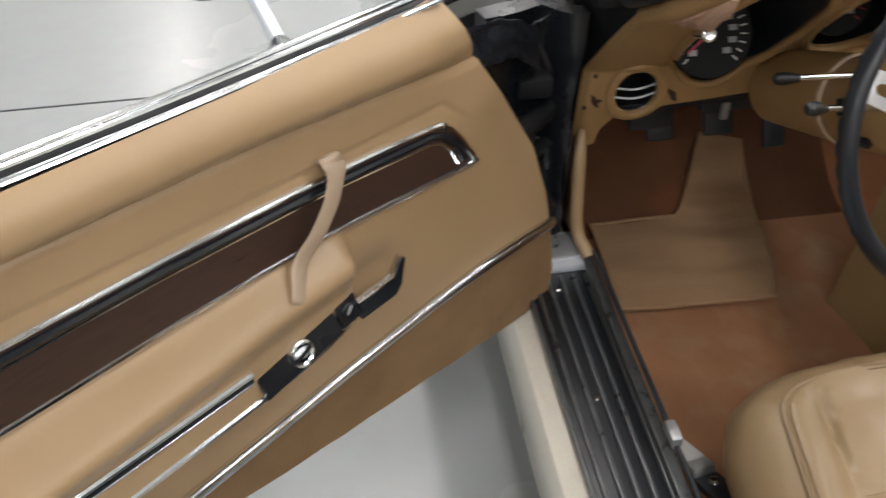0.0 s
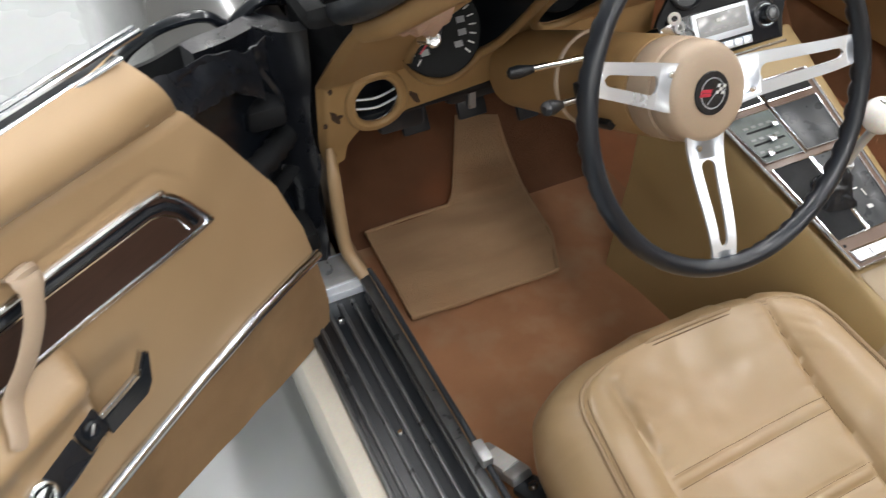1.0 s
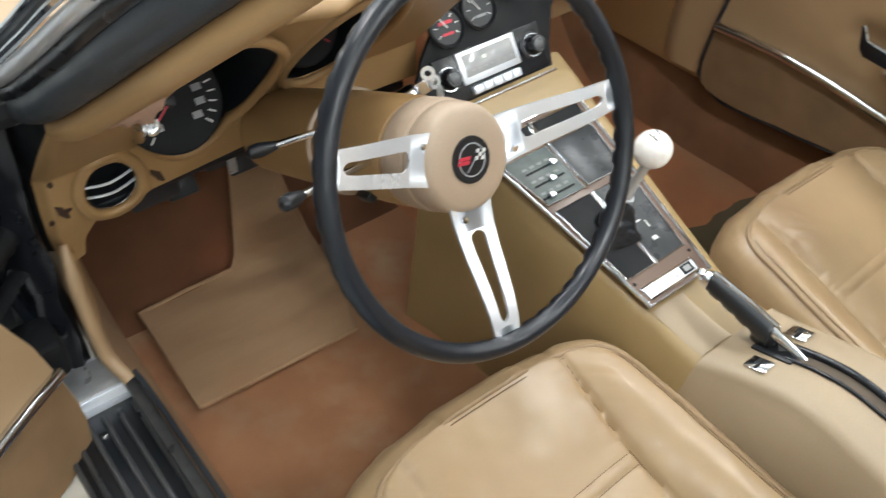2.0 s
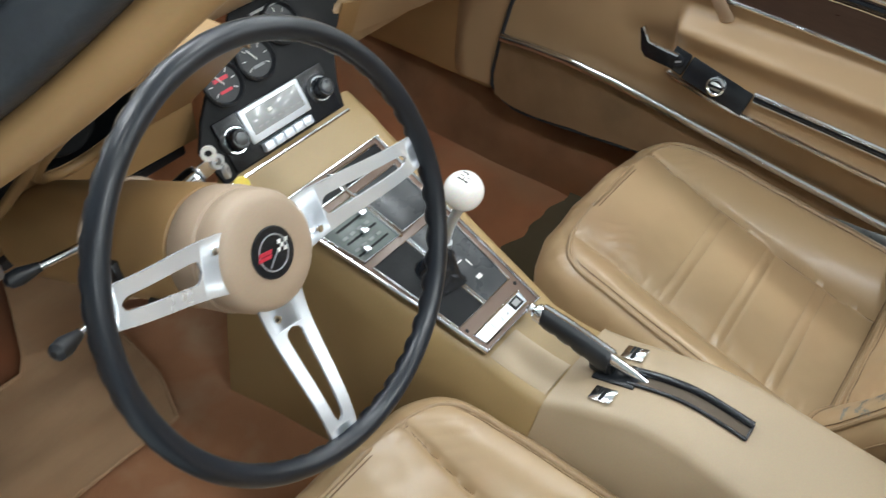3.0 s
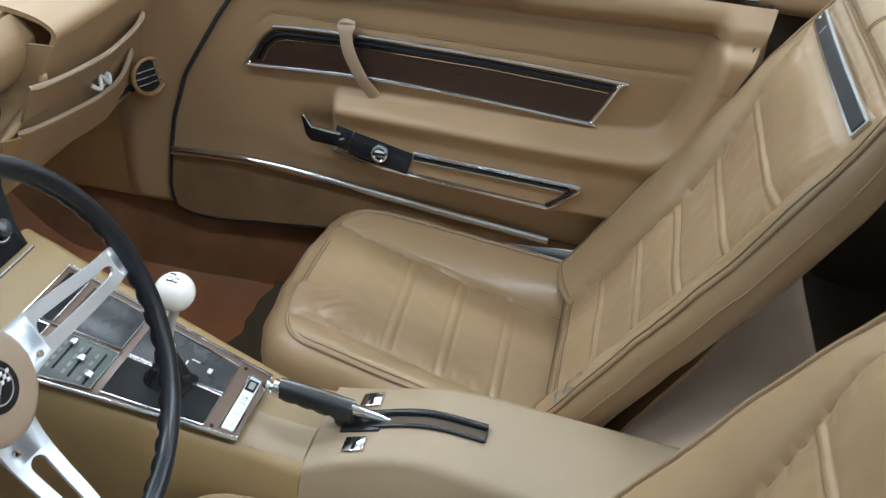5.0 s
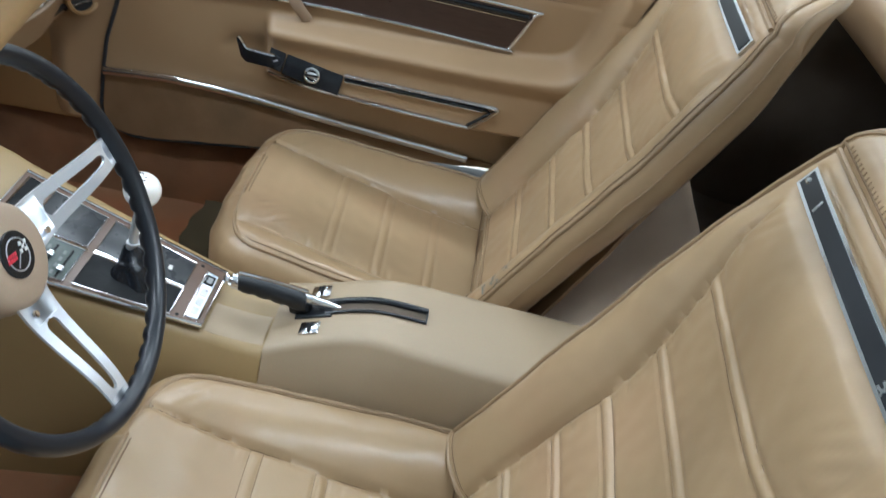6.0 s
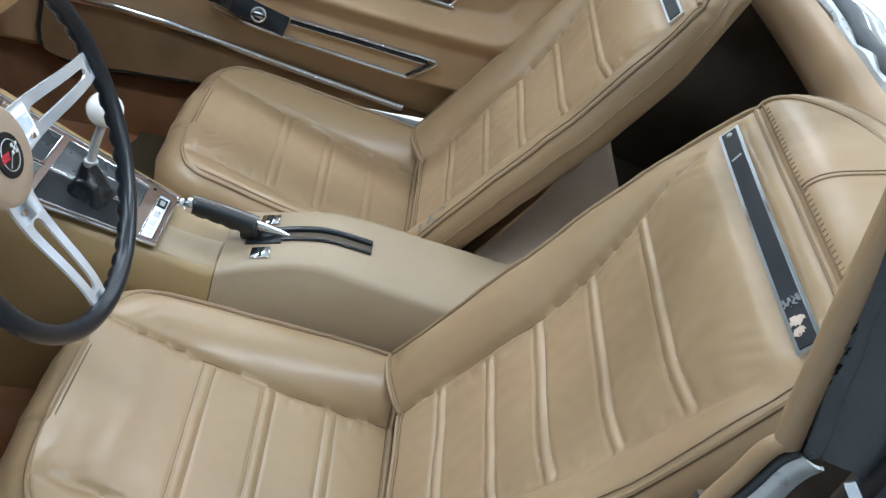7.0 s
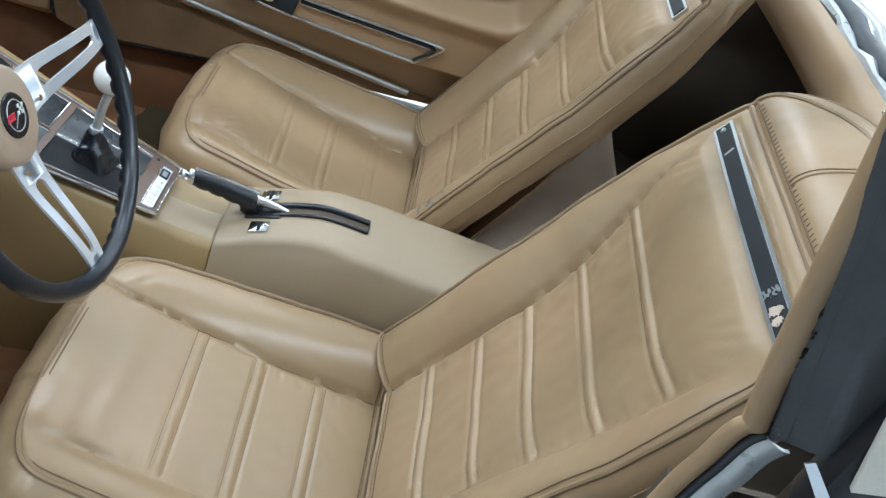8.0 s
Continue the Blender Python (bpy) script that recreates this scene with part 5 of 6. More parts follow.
for i in range(3):
    for j in range(3):
        if (i + j) % 2 == 0:
            part("white_check", plate([(0.004 + i * 0.0045, 0.0 + j * 0.0045 + i * 0.001), (0.0085 + i * 0.0045, 0.001 + j * 0.0045 + i * 0.001), (0.0085 + i * 0.0045, 0.0055 + j * 0.0045 + i * 0.001), (0.004 + i * 0.0045, 0.0045 + j * 0.0045 + i * 0.001)], 0.0008, EMW @ pose(0, 0, -0.0235), 0.0002), WHITE, em)

col = thing("steering_column", WM @ Vector((0, 0, -0.25)), "tan steering column cover with stalks and ignition key", "steering column")
part("cover", lathe([(0.050, -0.100), (0.0585, -0.104), (0.0600, -0.115), (0.0600, -0.235), (0.0570, -0.240), (0.0570, -0.246), (0.0590, -0.248), (0.0600, -0.26), (0.0560, -0.42), (0.02, -0.42)], WM, 48), PLASTIC, col)
part("collar_ring", tube([WM @ Vector((0.0605 * math.cos(2 * math.pi * i / 48), 0.0605 * math.sin(2 * math.pi * i / 48), -0.238)) for i in range(48)], 0.0035, 8, closed=True), HUBTAN, col)


def stalk(a, b, nm, knob):
    s = part(nm, tube([a, b], 0.0042, 10), CHROME, col, "chrome stalk with black knob")
    d = (b - a).normalized()
    part("knob", tube([b - d * 0.003, b + d * 0.006, b + d * 0.016, b + d * 0.026, b + d * 0.030], [0.0045, 0.0065, 0.0085, 0.0075, 0.003], 12), BLACK, s)


cw = lambda x, y, z: WM @ Vector((x, y, z))
stalk(Vector((-0.388, 0.628, 0.812)), Vector((-0.452, 0.650, 0.802)), "turn_signal", 1)
stalk(Vector((-0.385, 0.570, 0.800)), Vector((-0.495, 0.520, 0.842)), "tilt_lever", 1)
part("stalk_boot", box((-0.008, -0.011, -0.004), (0.008, 0.011, 0.008), 0.002, m=frame_on(cw(-0.058, 0.006, -0.185), -W_X, W_AX)), BLACK, col)
part("stalk_boot", box((-0.012, -0.006, -0.004), (0.012, 0.006, 0.006), 0.002, m=frame_on(cw(-0.052, -0.034, -0.155), -W_X * 0.8 - W_Y * 0.5, W_AX)), BLACK, col)
key = part("ignition_lock", lathe([(0.014, -0.02), (0.014, 0.006), (0.012, 0.012), (0, 0.012)], frame_on(cw(0.052, 0.036, -0.180), W_X * 0.75 + W_AX * 0.5 + W_Y * 0.3, W_Y), 20), CHROME, col, "bright ignition lock with key")
kd = frame_on(cw(0.062, 0.041, -0.172), W_X * 0.75 + W_AX * 0.5 + W_Y * 0.3, W_Y)
part("key_blade", box((-0.008, -0.0015, 0), (0.008, 0.0015, 0.024), 0.001, m=kd), CHROME, key)
part("key_tag", lathe([(0, 0.002), (0.010, 0.002), (0.012, 0), (0.010, -0.002), (0, -0.002)], frame_on(cw(0.085, 0.012, -0.150), W_AX, W_X), 20), YELLOW, key, "yellow key tag")
for i, (kx, ky) in enumerate(((0.070, 0.060), (0.075, 0.048), (0.080, 0.034))):
    part("key_link", lathe([(0.004, 0.002), (0.008, 0.002), (0.008, -0.002), (0.004, -0.002), (0.004, 0.002)], frame_on(cw(kx, ky, -0.155), W_AX * 0.6 + W_X * 0.5 * (i - 1), W_Y), 14), DULL if i else WHITE, key)

# ---- dashboard ----
dash = thing("dashboard", (0, 0.9, 0.6), "tan moulded dashboard with deep round gauge pods", "dashboard")


def hood_z(x):
    return lerp([(-0.665, 0.875), (-0.63, 0.885), (-0.57, 0.920), (-0.50, 0.952), (-0.42, 0.956), (-0.30, 0.952), (-0.20, 0.920), (-0.135, 0.875), (-0.11, 0.85)], x)


def pod_edge(z):
    return lerp([(0.57, -0.656), (0.60, -0.6605), (0.63, -0.6625), (0.66, -0.6620), (0.70, -0.6590), (0.735, -0.6565), (0.77, -0.6535), (0.80, -0.6505), (0.83, -0.6465), (0.86, -0.6405), (0.885, -0.633), (0.905, -0.620), (1.0, -0.585)], z)


def pod_bottom(x):
    return lerp([(-0.665, 0.565), (-0.635, 0.572), (-0.625, 0.60), (-0.605, 0.628), (-0.58, 0.636), (-0.55, 0.634), (-0.53, 0.642), (-0.40, 0.652), (-0.27, 0.66), (-0.11, 0.655)], x)


def pod_face(x, z):
    y = 0.858 - 0.93 * max(0, z - 0.712) + 0.02 * step(0.66, 0.58, z)
    # swell between the openings
    y -= 0.016 * bell(x + 0.415, 0.030) * step(0.66, 0.75, z)
    return y


G1 = (-0.469, 0.800, 0.074, 0.122)
G2 = (-0.296, 0.822, 0.070, 0.098)
VENT = (-0.577, 0.672, 0.037, 0.041)


def inside(x, z, e, k=1.0):
    return ((x - e[0]) / (e[2] * k)) ** 2 + ((z - e[1]) / (e[3] * k)) ** 2 < 1


def pod_point(u, v):
    x0 = -0.665 + 0.555 * u
    zb, zh = pod_bottom(x0), hood_z(x0)
    x = x0
    if v < 0.72:
        z = zb + (zh - 0.012 - zb) * (v / 0.72)
        y = pod_face(x, z)
    else:
        t = (v - 0.72) / 0.28
        a = math.pi * min(t / 0.35, 1) * 0.5
        yl = pod_face(x, zh - 0.012)
        if t < 0.35:
            z = zh - 0.012 + 0.014 * math.sin(a)
            y = yl - 0.010 + 0.018 * (1 - math.cos(a)) - 0.004 * math.sin(2 * a)
        else:
            s = (t - 0.35) / 0.65
            z = zh + 0.002 - 0.015 * s
            y = yl + 0.008 + (0.93 - yl) * s
    lim = pod_edge(z)
    x = lim + (-0.11 - lim) * u
    return Vector((x, y + 0.012 * step(0.03, 0.0, u) ** 2, z))


def pod_keep(u, v):
    if v >= 0.72:
        return True
    p = pod_point(u, v)
    return not (inside(p.x, p.z, G1) or inside(p.x, p.z, G2) or inside(p.x, p.z, VENT))




def pod_cheek(u, v):
    """Black side wall between the instrument surround's edge and the hinge pillar."""
    z = 0.585 + 0.325 * u
    e = Vector((pod_edge(z) + 0.004, pod_face(pod_edge(z), z) + 0.010, z))
    return e.lerp(Vector((-0.672, 0.900, z)), v)


part("pod_cheek", sheet(pod_cheek, 30, 8, 0.004), TARBLK, dash, "dull black side of the dashboard")
part("driver_pod", sheet(pod_point, 200, 170, 0.006, keep=pod_keep), PLASTIC, dash, "tan driver's instrument surround", angle=60)


def rim_of(e, k=1.0, n=64, dy=0.0, dz=0.0):
    return [Vector((e[0] + e[2] * k * math.cos(t), pod_face(e[0] + e[2] * k * math.cos(t), e[1] + e[3] * k * math.sin(t)) + dy, e[1] + e[3] * k * math.sin(t) + dz)) for t in (2 * math.pi * i / n for i in range(n))]


def well(e, depth, nm):
    a = rim_of(e, 1.01, dy=0.001)
    b = [Vector((e[0] + (p.x - e[0]) * 0.86, 0.86 + depth + 0.3 * (0.80 - p.z), 0.79 * 0.12 + p.z * 0.88 - 0.015)) for p in a]
    bm = bmesh.new()
    A, B = [bm.verts.new(p) for p in a], [bm.verts.new(p) for p in b]
    for i in range(len(A)):
        bm.faces.new((A[i], A[(i + 1) % len(A)], B[(i + 1) % len(B)], B[i]))
    bm.faces.new(B)
    w = part(nm, bm, BLACK, dash, "deep black gauge well")
    part("bezel", tube(rim_of(e, 1.03, dy=-0.001), 0.0065, 10, closed=True), PLASTIC, w)
    return w


def dial(w, c, r, n, start, sweep, red=False):
    """A gauge face with ticks and number bars."""
    m = frame_on(c, (0, -0.87, 0.50), (1, 0, 0))
    f = part("dial", lathe([(0, 0.002), (r, 0.002), (r + 0.003, 0.004), (r + 0.004, 0.0)], m, 44), INK, w, "black dial with white ticks")
    for i in range(n):
        a = radians(start - sweep * i / (n - 1))
        q = m @ pose(r * 0.86 * math.cos(a), r * 0.86 * math.sin(a), 0.0022, 0, 0, math.degrees(a))
        part("tick", box((-r * 0.08, -r * 0.016, 0), (r * 0.08, r * 0.016, 0.0008), 0, m=q), RED if red and i > n * 0.7 else WHITE, f)
        if i % 2 == 0:
            q = m @ pose(r * 0.60 * math.cos(a), r * 0.60 * math.sin(a), 0.0022)
            part("number_bar", box((-r * 0.10, -r * 0.07, 0), (r * 0.10, r * 0.07, 0.0006), 0, m=q), GREYW, f)
    part("needle", box((-r * 0.05, -r * 0.02, 0.003), (r * 0.7, r * 0.02, 0.0045), 0, m=m @ pose(0, 0, 0, 0, 0, start - 8)), RED if not red else WHITE, f)
    part("boss", lathe([(0, 0.007), (r * 0.10, 0.006), (r * 0.12, 0.002)], m, 18), BLACK, f)
    return f


w1 = well(G1, 0.04, "gauge_well")
dial(w1, (-0.487, 0.842, 0.768), 0.060, 21, 225, 270)
w2 = well(G2, 0.03, "gauge_well")
dial(w2, (-0.298, 0.856, 0.800), 0.050, 15, 225, 270, True)
vw = well(VENT, 0.01, "air_vent")
part("bright_ring", tube([p + Vector((0, 0.004, 0)) for p in rim_of(VENT, 0.93)], 0.0026, 8, closed=True), CHROME, vw)
for k in (-0.22, 0.16):
    z = VENT[1] + VENT[3] * k
    hw = VENT[2] * math.sqrt(1 - k * k) * 0.93
    part("vane", tube(catmull([(VENT[0] - hw, pod_face(0, z) + 0.010, z - 0.001), (VENT[0], pod_face(0, z) + 0.004, z - 0.004), (VENT[0] + hw, pod_face(0, z) + 0.010, z - 0.001)], 6), 0.0019, 8), STEEL, vw)
part("ring_lip", tube(rim_of(VENT, 1.14, dy=-0.001), 0.0055, 10, closed=True), PLASTIC, vw)
# light switch and torn hood corner
part("light_knob", lathe([(0.006, -0.03), (0.006, 0.0), (0.0085, 0.001), (0.009, 0.004), (0.0065, 0.005), (0.004, 0.004), (0, 0.005)], frame_on((-0.562, 0.690, 0.850), (0.1, -1, 0.45), (1, 0, 0)), 24), CHROME, dash, "round bright light switch")


def flap(u, v):
    a = Vector((-0.619, 0.683, 0.880)).lerp(Vector((-0.560, 0.698, 0.852)), u)
    b = Vector((-0.614, 0.655, 0.908)).lerp(Vector((-0.552, 0.650, 0.916)), u)
    return a.lerp(b, v) + Vector((0, -0.010 * math.sin(math.pi * v), 0.007 * noise.noise(Vector((u * 7, v * 4, 2)))))


part("torn_flap", sheet(flap, 20, 10, 0.003), TORN, dash, "torn vinyl flap showing pink foam")
# torn screw holes: ragged brown tears
rng_h = random.Random(5)
for hx, hz, w_, h_, ang in ((-0.642, 0.706, 0.0030, 0.0040, 0), (-0.640, 0.664, 0.0042, 0.0120, 25), (-0.633, 0.663, 0.0045, 0.0030, 10), (-0.655, 0.654, 0.0035, 0.0040, 0), (-0.612, 0.880, 0.009, 0.005, -30), (-0.519, 0.662, 0.0050, 0.0120, 35)):
    ragged = [(w_ * (0.75 + 0.5 * rng_h.random()) * math.cos(t), h_ * (0.75 + 0.5 * rng_h.random()) * math.sin(t)) for t in (2 * math.pi * i / 10 for i in range(10))]
    part("screw_hole", plate(ragged, 0.0016, frame_on((hx, pod_face(hx, hz) - 0.0002, hz), (0, -1, 0 if hz < 0.712 else 0.93), (1, 0, 0)) @ pose(0, 0, 0, 0, 0, ang), 0.0003), TEAR, dash)
# underside, pedals
part("under_panel", box((-0.60, 0.875, 0.625), (-0.12, 1.30, 0.640), 0.004), BLACK, dash, "black underside of the dashboard")
part("heater_duct", box((-0.535, 0.97, 0.520), (-0.455, 1.06, 0.580), 0.010), RUBBER, dash)
part("fuse_box", box((-0.43, 0.935, 0.565), (-0.27, 1.04, 0.615), 0.012), RUBBER, dash)
part("bracket", box((-0.396, 0.925, 0.560), (-0.384, 0.932, 0.592), 0.001), DULL, dash)

# top of the dash below the windscreen
part("top_pad", sheet(lambda u, v: Vector((-0.66 + 1.32 * u, 0.86 + 0.44 * v, 0.900 - 0.01 * v + 0.010 * math.sin(math.pi * u))), 30, 10, 0.02), VINYL, dash, "tan top of the dashboard")


# padded lip over the centre stack
def lip(u, v):
    x = -0.125 + 0.395 * u
    a = v * math.pi * 0.62
    return Vector((x, 0.905 - 0.068 * math.sin(min(a, math.pi / 2)) + 0.05 * max(0, a - math.pi / 2), 0.796 + 0.107 * (1 - math.cos(a)) / 1.37))


part("centre_lip", sheet(lip, 20, 20, 0.008), VINYL, dash, "tan padded lip over the gauges", angle=60)


# passenger side: padded face with pockets
PAD_X = [(0.635, 0.112), (0.70, 0.124), (0.728, 0.156), (0.745, 0.190), (0.764, 0.224), (0.79, 0.252), (0.92, 0.258)]


def pside(u, v):
    if v < 0.7:
        t = v / 0.7
        z = 0.635 + 0.24 * t
        y = 0.885 - 0.10 * t + 0.012 * math.sin(math.pi * t)
    else:
        t = (v - 0.7) / 0.3
        a = t * math.pi / 2
        z = 0.875 + 0.045 * math.sin(a)
        y = 0.785 + 0.14 * (1 - math.cos(a)) - 0.012 * math.sin(2 * a)
    x0 = lerp(PAD_X, z)
    x = x0 + (0.653 - x0) * u
    y += 0.02 * step(0.58, 0.67, x)
    return Vector((x, y, z))


part("passenger_pad", sheet(pside, 70, 70, 0.008), VINYL, dash, "tan padded passenger dash", angle=60)
part("edge_bead", tube(catmull([pside(0.0, 0.7 * k / 8) for k in range(7)] + [Vector((0.262, 0.83, 0.815))], 6), 0.0075, 10), VINYL, dash)
part("pad_cheek", sheet(lambda u, v: pside(0.0, 0.68 * u) + Vector((-0.004, 0.055, 0.0)) * v, 20, 3, 0.004), VINYL, dash)


def pocket(rim, h, bulge):
    """A sewn pocket on the dash face below a sagging rim of (x, z)."""
    def fn(u, v):
        x = rim[0][0] + (rim[-1][0] - rim[0][0]) * u
        z = lerp(rim, x) - h * (1 - v)
        t = (z - 0.635) / 0.24
        y = 0.885 - 0.10 * t + 0.012 * math.sin(math.pi * min(max(t, 0), 1))
        return Vector((x, y - 0.006 - bulge * v * math.sin(math.pi * u) ** 0.5, z))
    pk_ = part("map_pocket", sheet(fn, 32, 8, 0.004), VINYL, dash, "tan vinyl map pocket")
    part("pocket_rim", tube(catmull([fn(i / 10, 1.0) for i in range(11)], 4), 0.0042, 8), HUBTAN, pk_)
    return pk_


pocket([(0.210, 0.818), (0.30, 0.808), (0.40, 0.798), (0.48, 0.803), (0.535, 0.815)], 0.055, 0.020)
pocket([(0.205, 0.742), (0.30, 0.728), (0.40, 0.712), (0.46, 0.706), (0.50, 0.715), (0.535, 0.745)], 0.070, 0.018)
part("gusset", sheet(lambda u, v: Vector((0.165 + 0.04 * u, 0.842 + 0.02 * v, 0.75 - 0.06 * v - 0.012 * u)), 4, 6, 0.003), PLASTIC, dash, "creased tan pocket gusset")
part("torn_stitch", tube(catmull([(0.40, 0.845, 0.735), (0.415, 0.838, 0.722), (0.43, 0.845, 0.738), (0.445, 0.84, 0.720), (0.46, 0.85, 0.73), (0.44, 0.85, 0.715)], 5), 0.004, 7), WHITE, dash, "frayed pale stitching")
part("latch_bar", tube([(0.50, 0.872, 0.660), (0.555, 0.872, 0.658), (0.56, 0.872, 0.650)], 0.005, 8), BLACK, dash, "black latch bar")
PV = Vector((0.576, 0.846, 0.676))
pm = frame_on(PV, (-0.45, -0.87, 0.15), (1, -0.5, 0))
pv = part("air_vent", lathe([(0.036, -0.002), (0.037, 0.008), (0.033, 0.011), (0.030, 0.008), (0.029, -0.004), (0, -0.004)], pm, 36), PLASTIC, dash, "round dark air vent")
part("vent_well", lathe([(0.029, 0.002), (0, 0.0015)], pm, 30), BLACK, pv)
for k in (-0.012, 0.0, 0.012):
    part("vane", tube([pm @ Vector((-math.sqrt(0.028 ** 2 - k * k), k, 0.006)), pm @ Vector((math.sqrt(0.028 ** 2 - k * k), k, 0.006))], 0.0016, 8), CHROME, pv)



# end of the dash, curving back to meet the door's front edge
def dash_end(u, v):
    z = 0.40 + 0.52 * v
    edge = 0.825 - lerp([(0.36, 0.03), (0.43, -0.012), (0.513, 0.0), (0.589, 0.016), (0.686, 0.051), (0.803, 0.125), (0.88, 0.181), (0.945, 0.212)], z) + 0.007
    y = edge + (0.97 - edge) * u
    return Vector((0.588 + 0.012 * (1 - u) + 0.03 * step(0.5, 1, u), y, z))


part("dash_end", sheet(dash_end, 20, 40, 0.006), VINYL, dash, "tan dash end panel beside the door")

# centre stack: black panel with three gauges above the radio
ST_N = Vector((0, -0.82, 0.573)).normalized()
ST_O = Vector((-0.010, 0.800, 0.660))
SM = frame_on(ST_O, ST_N, (1, 0, 0))
part("centre_panel", plate([(-0.125, -0.036), (0.107, -0.036), (0.112, 0.0), (0.138, 0.052), (0.172, 0.083), (0.200, 0.100), (0.232, 0.118), (0.268, 0.140), (0.275, 0.18), (0.03, 0.18), (-0.02, 0.125), (-0.066, 0.094), (-0.112, 0.05), (-0.136, 0.017)], 0.006, SM @ pose(0, 0, -0.006), 0.002), TARBLK, dash, "black centre instrument panel")
part("chrome_strip", tube([SM @ Vector((-0.122, -0.040, 0.004)), SM @ Vector((0.106, -0.040, 0.004))], 0.0032, 8), CHROME, dash)
for gx, gy, red in ((-0.058, 0.078, True), (0.006, 0.086, False), (0.070, 0.112, False)):
    gm = SM @ pose(gx, gy, 0)
    g_ = part("small_gauge", lathe([(0.030, 0.0), (0.031, 0.006), (0.028, 0.008), (0.025, 0.003), (0, 0.003)], gm, 36), BLACK, dash, "small round gauge")
    for i in range(7):
        a = radians(215 - 250 * i / 6)
        part("tick", box((-0.003, -0.0006, 0), (0.003, 0.0006, 0.0007), 0, m=gm @ pose(0.019 * math.cos(a), 0.019 * math.sin(a), 0.0032, 0, 0, math.degrees(a))), WHITE, g_)
    part("legend_bar", box((-0.010, -0.004, 0), (0.010, 0.0, 0.0006), 0, m=gm @ pose(0, -0.008, 0.0032)), RED if red else GREYW, g_)
    if red:
        part("legend_bar", box((-0.012, 0.004, 0), (0.012, 0.009, 0.0006), 0, m=gm @ pose(0, 0, 0.0032)), RED, g_)
    part("needle", box((-0.002, -0.0008, 0.004), (0.017, 0.0008, 0.005), 0, m=gm @ pose(0, 0, 0, 0, 0, 120)), WHITE, g_)
# defrost rail above the stack
part("slot_rail", box((0.03, 0.137, 0.0), (0.225, 0.141, 0.006), 0.001, m=SM), GREYW, dash)
for rx in (0.105, 0.205):
    part("rail_clip", box((rx - 0.012, 0.146, 0.0), (rx + 0.012, 0.152, 0.008), 0.002, m=SM), CHROME, dash)

radio = thing("car_radio", SM @ Vector((-0.005, 0.012, 0)), "push-button car radio with chrome bezel and two knobs", "car radio")
part("body", box((-0.105, -0.030, -0.001), (0.098, 0.040, 0.006), 0.002, m=SM), GLOSSB, radio)
bz = part("bezel", box((-0.064, -0.010, 0.004), (0.046, 0.038, 0.010), 0.0025, m=SM), STEEL, radio, "brushed radio bezel")
part("dial_window", box((-0.056, 0.000, 0.009), (0.038, 0.032, 0.0112), 0.001, m=SM), DIALW, bz)
part("pointer", box((-0.022, 0.018, 0.011), (-0.014, 0.023, 0.0125), 0.0005, m=SM), WHITE, bz)
for i in range(7):
    part("scale_mark", box((-0.046 + i * 0.012, 0.006, 0.011), (-0.040 + i * 0.012, 0.008, 0.0118), 0, m=SM), GREYW, bz)
for i in range(5):
    part("push_button", box((-0.054 + i * 0.0185, -0.027, 0.004), (-0.0375 + i * 0.0185, -0.0145, 0.015), 0.002, m=SM), STEEL, radio)
for kx in (-0.086, 0.076):
    kn = part("knob", lathe([(0.021, 0.001), (0.021, 0.006), (0.0185, 0.0075), (0.0145, 0.0075)], SM @ pose(kx, 0.008, 0), 36), BLACK, radio, "round black radio knob")
    part("knob_ring", lathe([(0.0185, 0.007), (0.0178, 0.0095), (0.0160, 0.0095), (0.0155, 0.007)], SM @ pose(kx, 0.008, 0), 36), CHROME, kn)
    part("knob_cap", lathe([(0.0145, 0.005), (0.0140, 0.022), (0.0125, 0.024), (0, 0.024)], SM @ pose(kx, 0.008, 0), 30), GLOSSB, kn)
    part("knob_end", lathe([(0.0085, 0.022), (0.0085, 0.0255), (0.006, 0.0265), (0, 0.0265)], SM @ pose(kx, 0.008, 0), 24), RIBM, kn)

# pedals
for px, w_, h_, nm in ((-0.40, 0.055, 0.06, "clutch"), (-0.28, 0.06, 0.06, "brake"), (-0.165, 0.045, 0.13, "accelerator")):
    pd = thing("pedal", (px, 1.20, 0.40), "dark rubber-faced pedal on a steel arm", "pedal", "foot pedals")
    part("pad", box((-w_ / 2, -h_ / 2, 0), (w_ / 2, h_ / 2, 0.014), 0.004, m=frame_on((px, 1.16, 0.40), (0, -0.85, 0.5), (1, 0, 0))), RUBBER, pd)
    part("arm", tube(catmull([(px, 1.17, 0.41), (px, 1.22, 0.50), (px + 0.01, 1.20, 0.63)], 6), 0.008, 8), BLACK, pd)

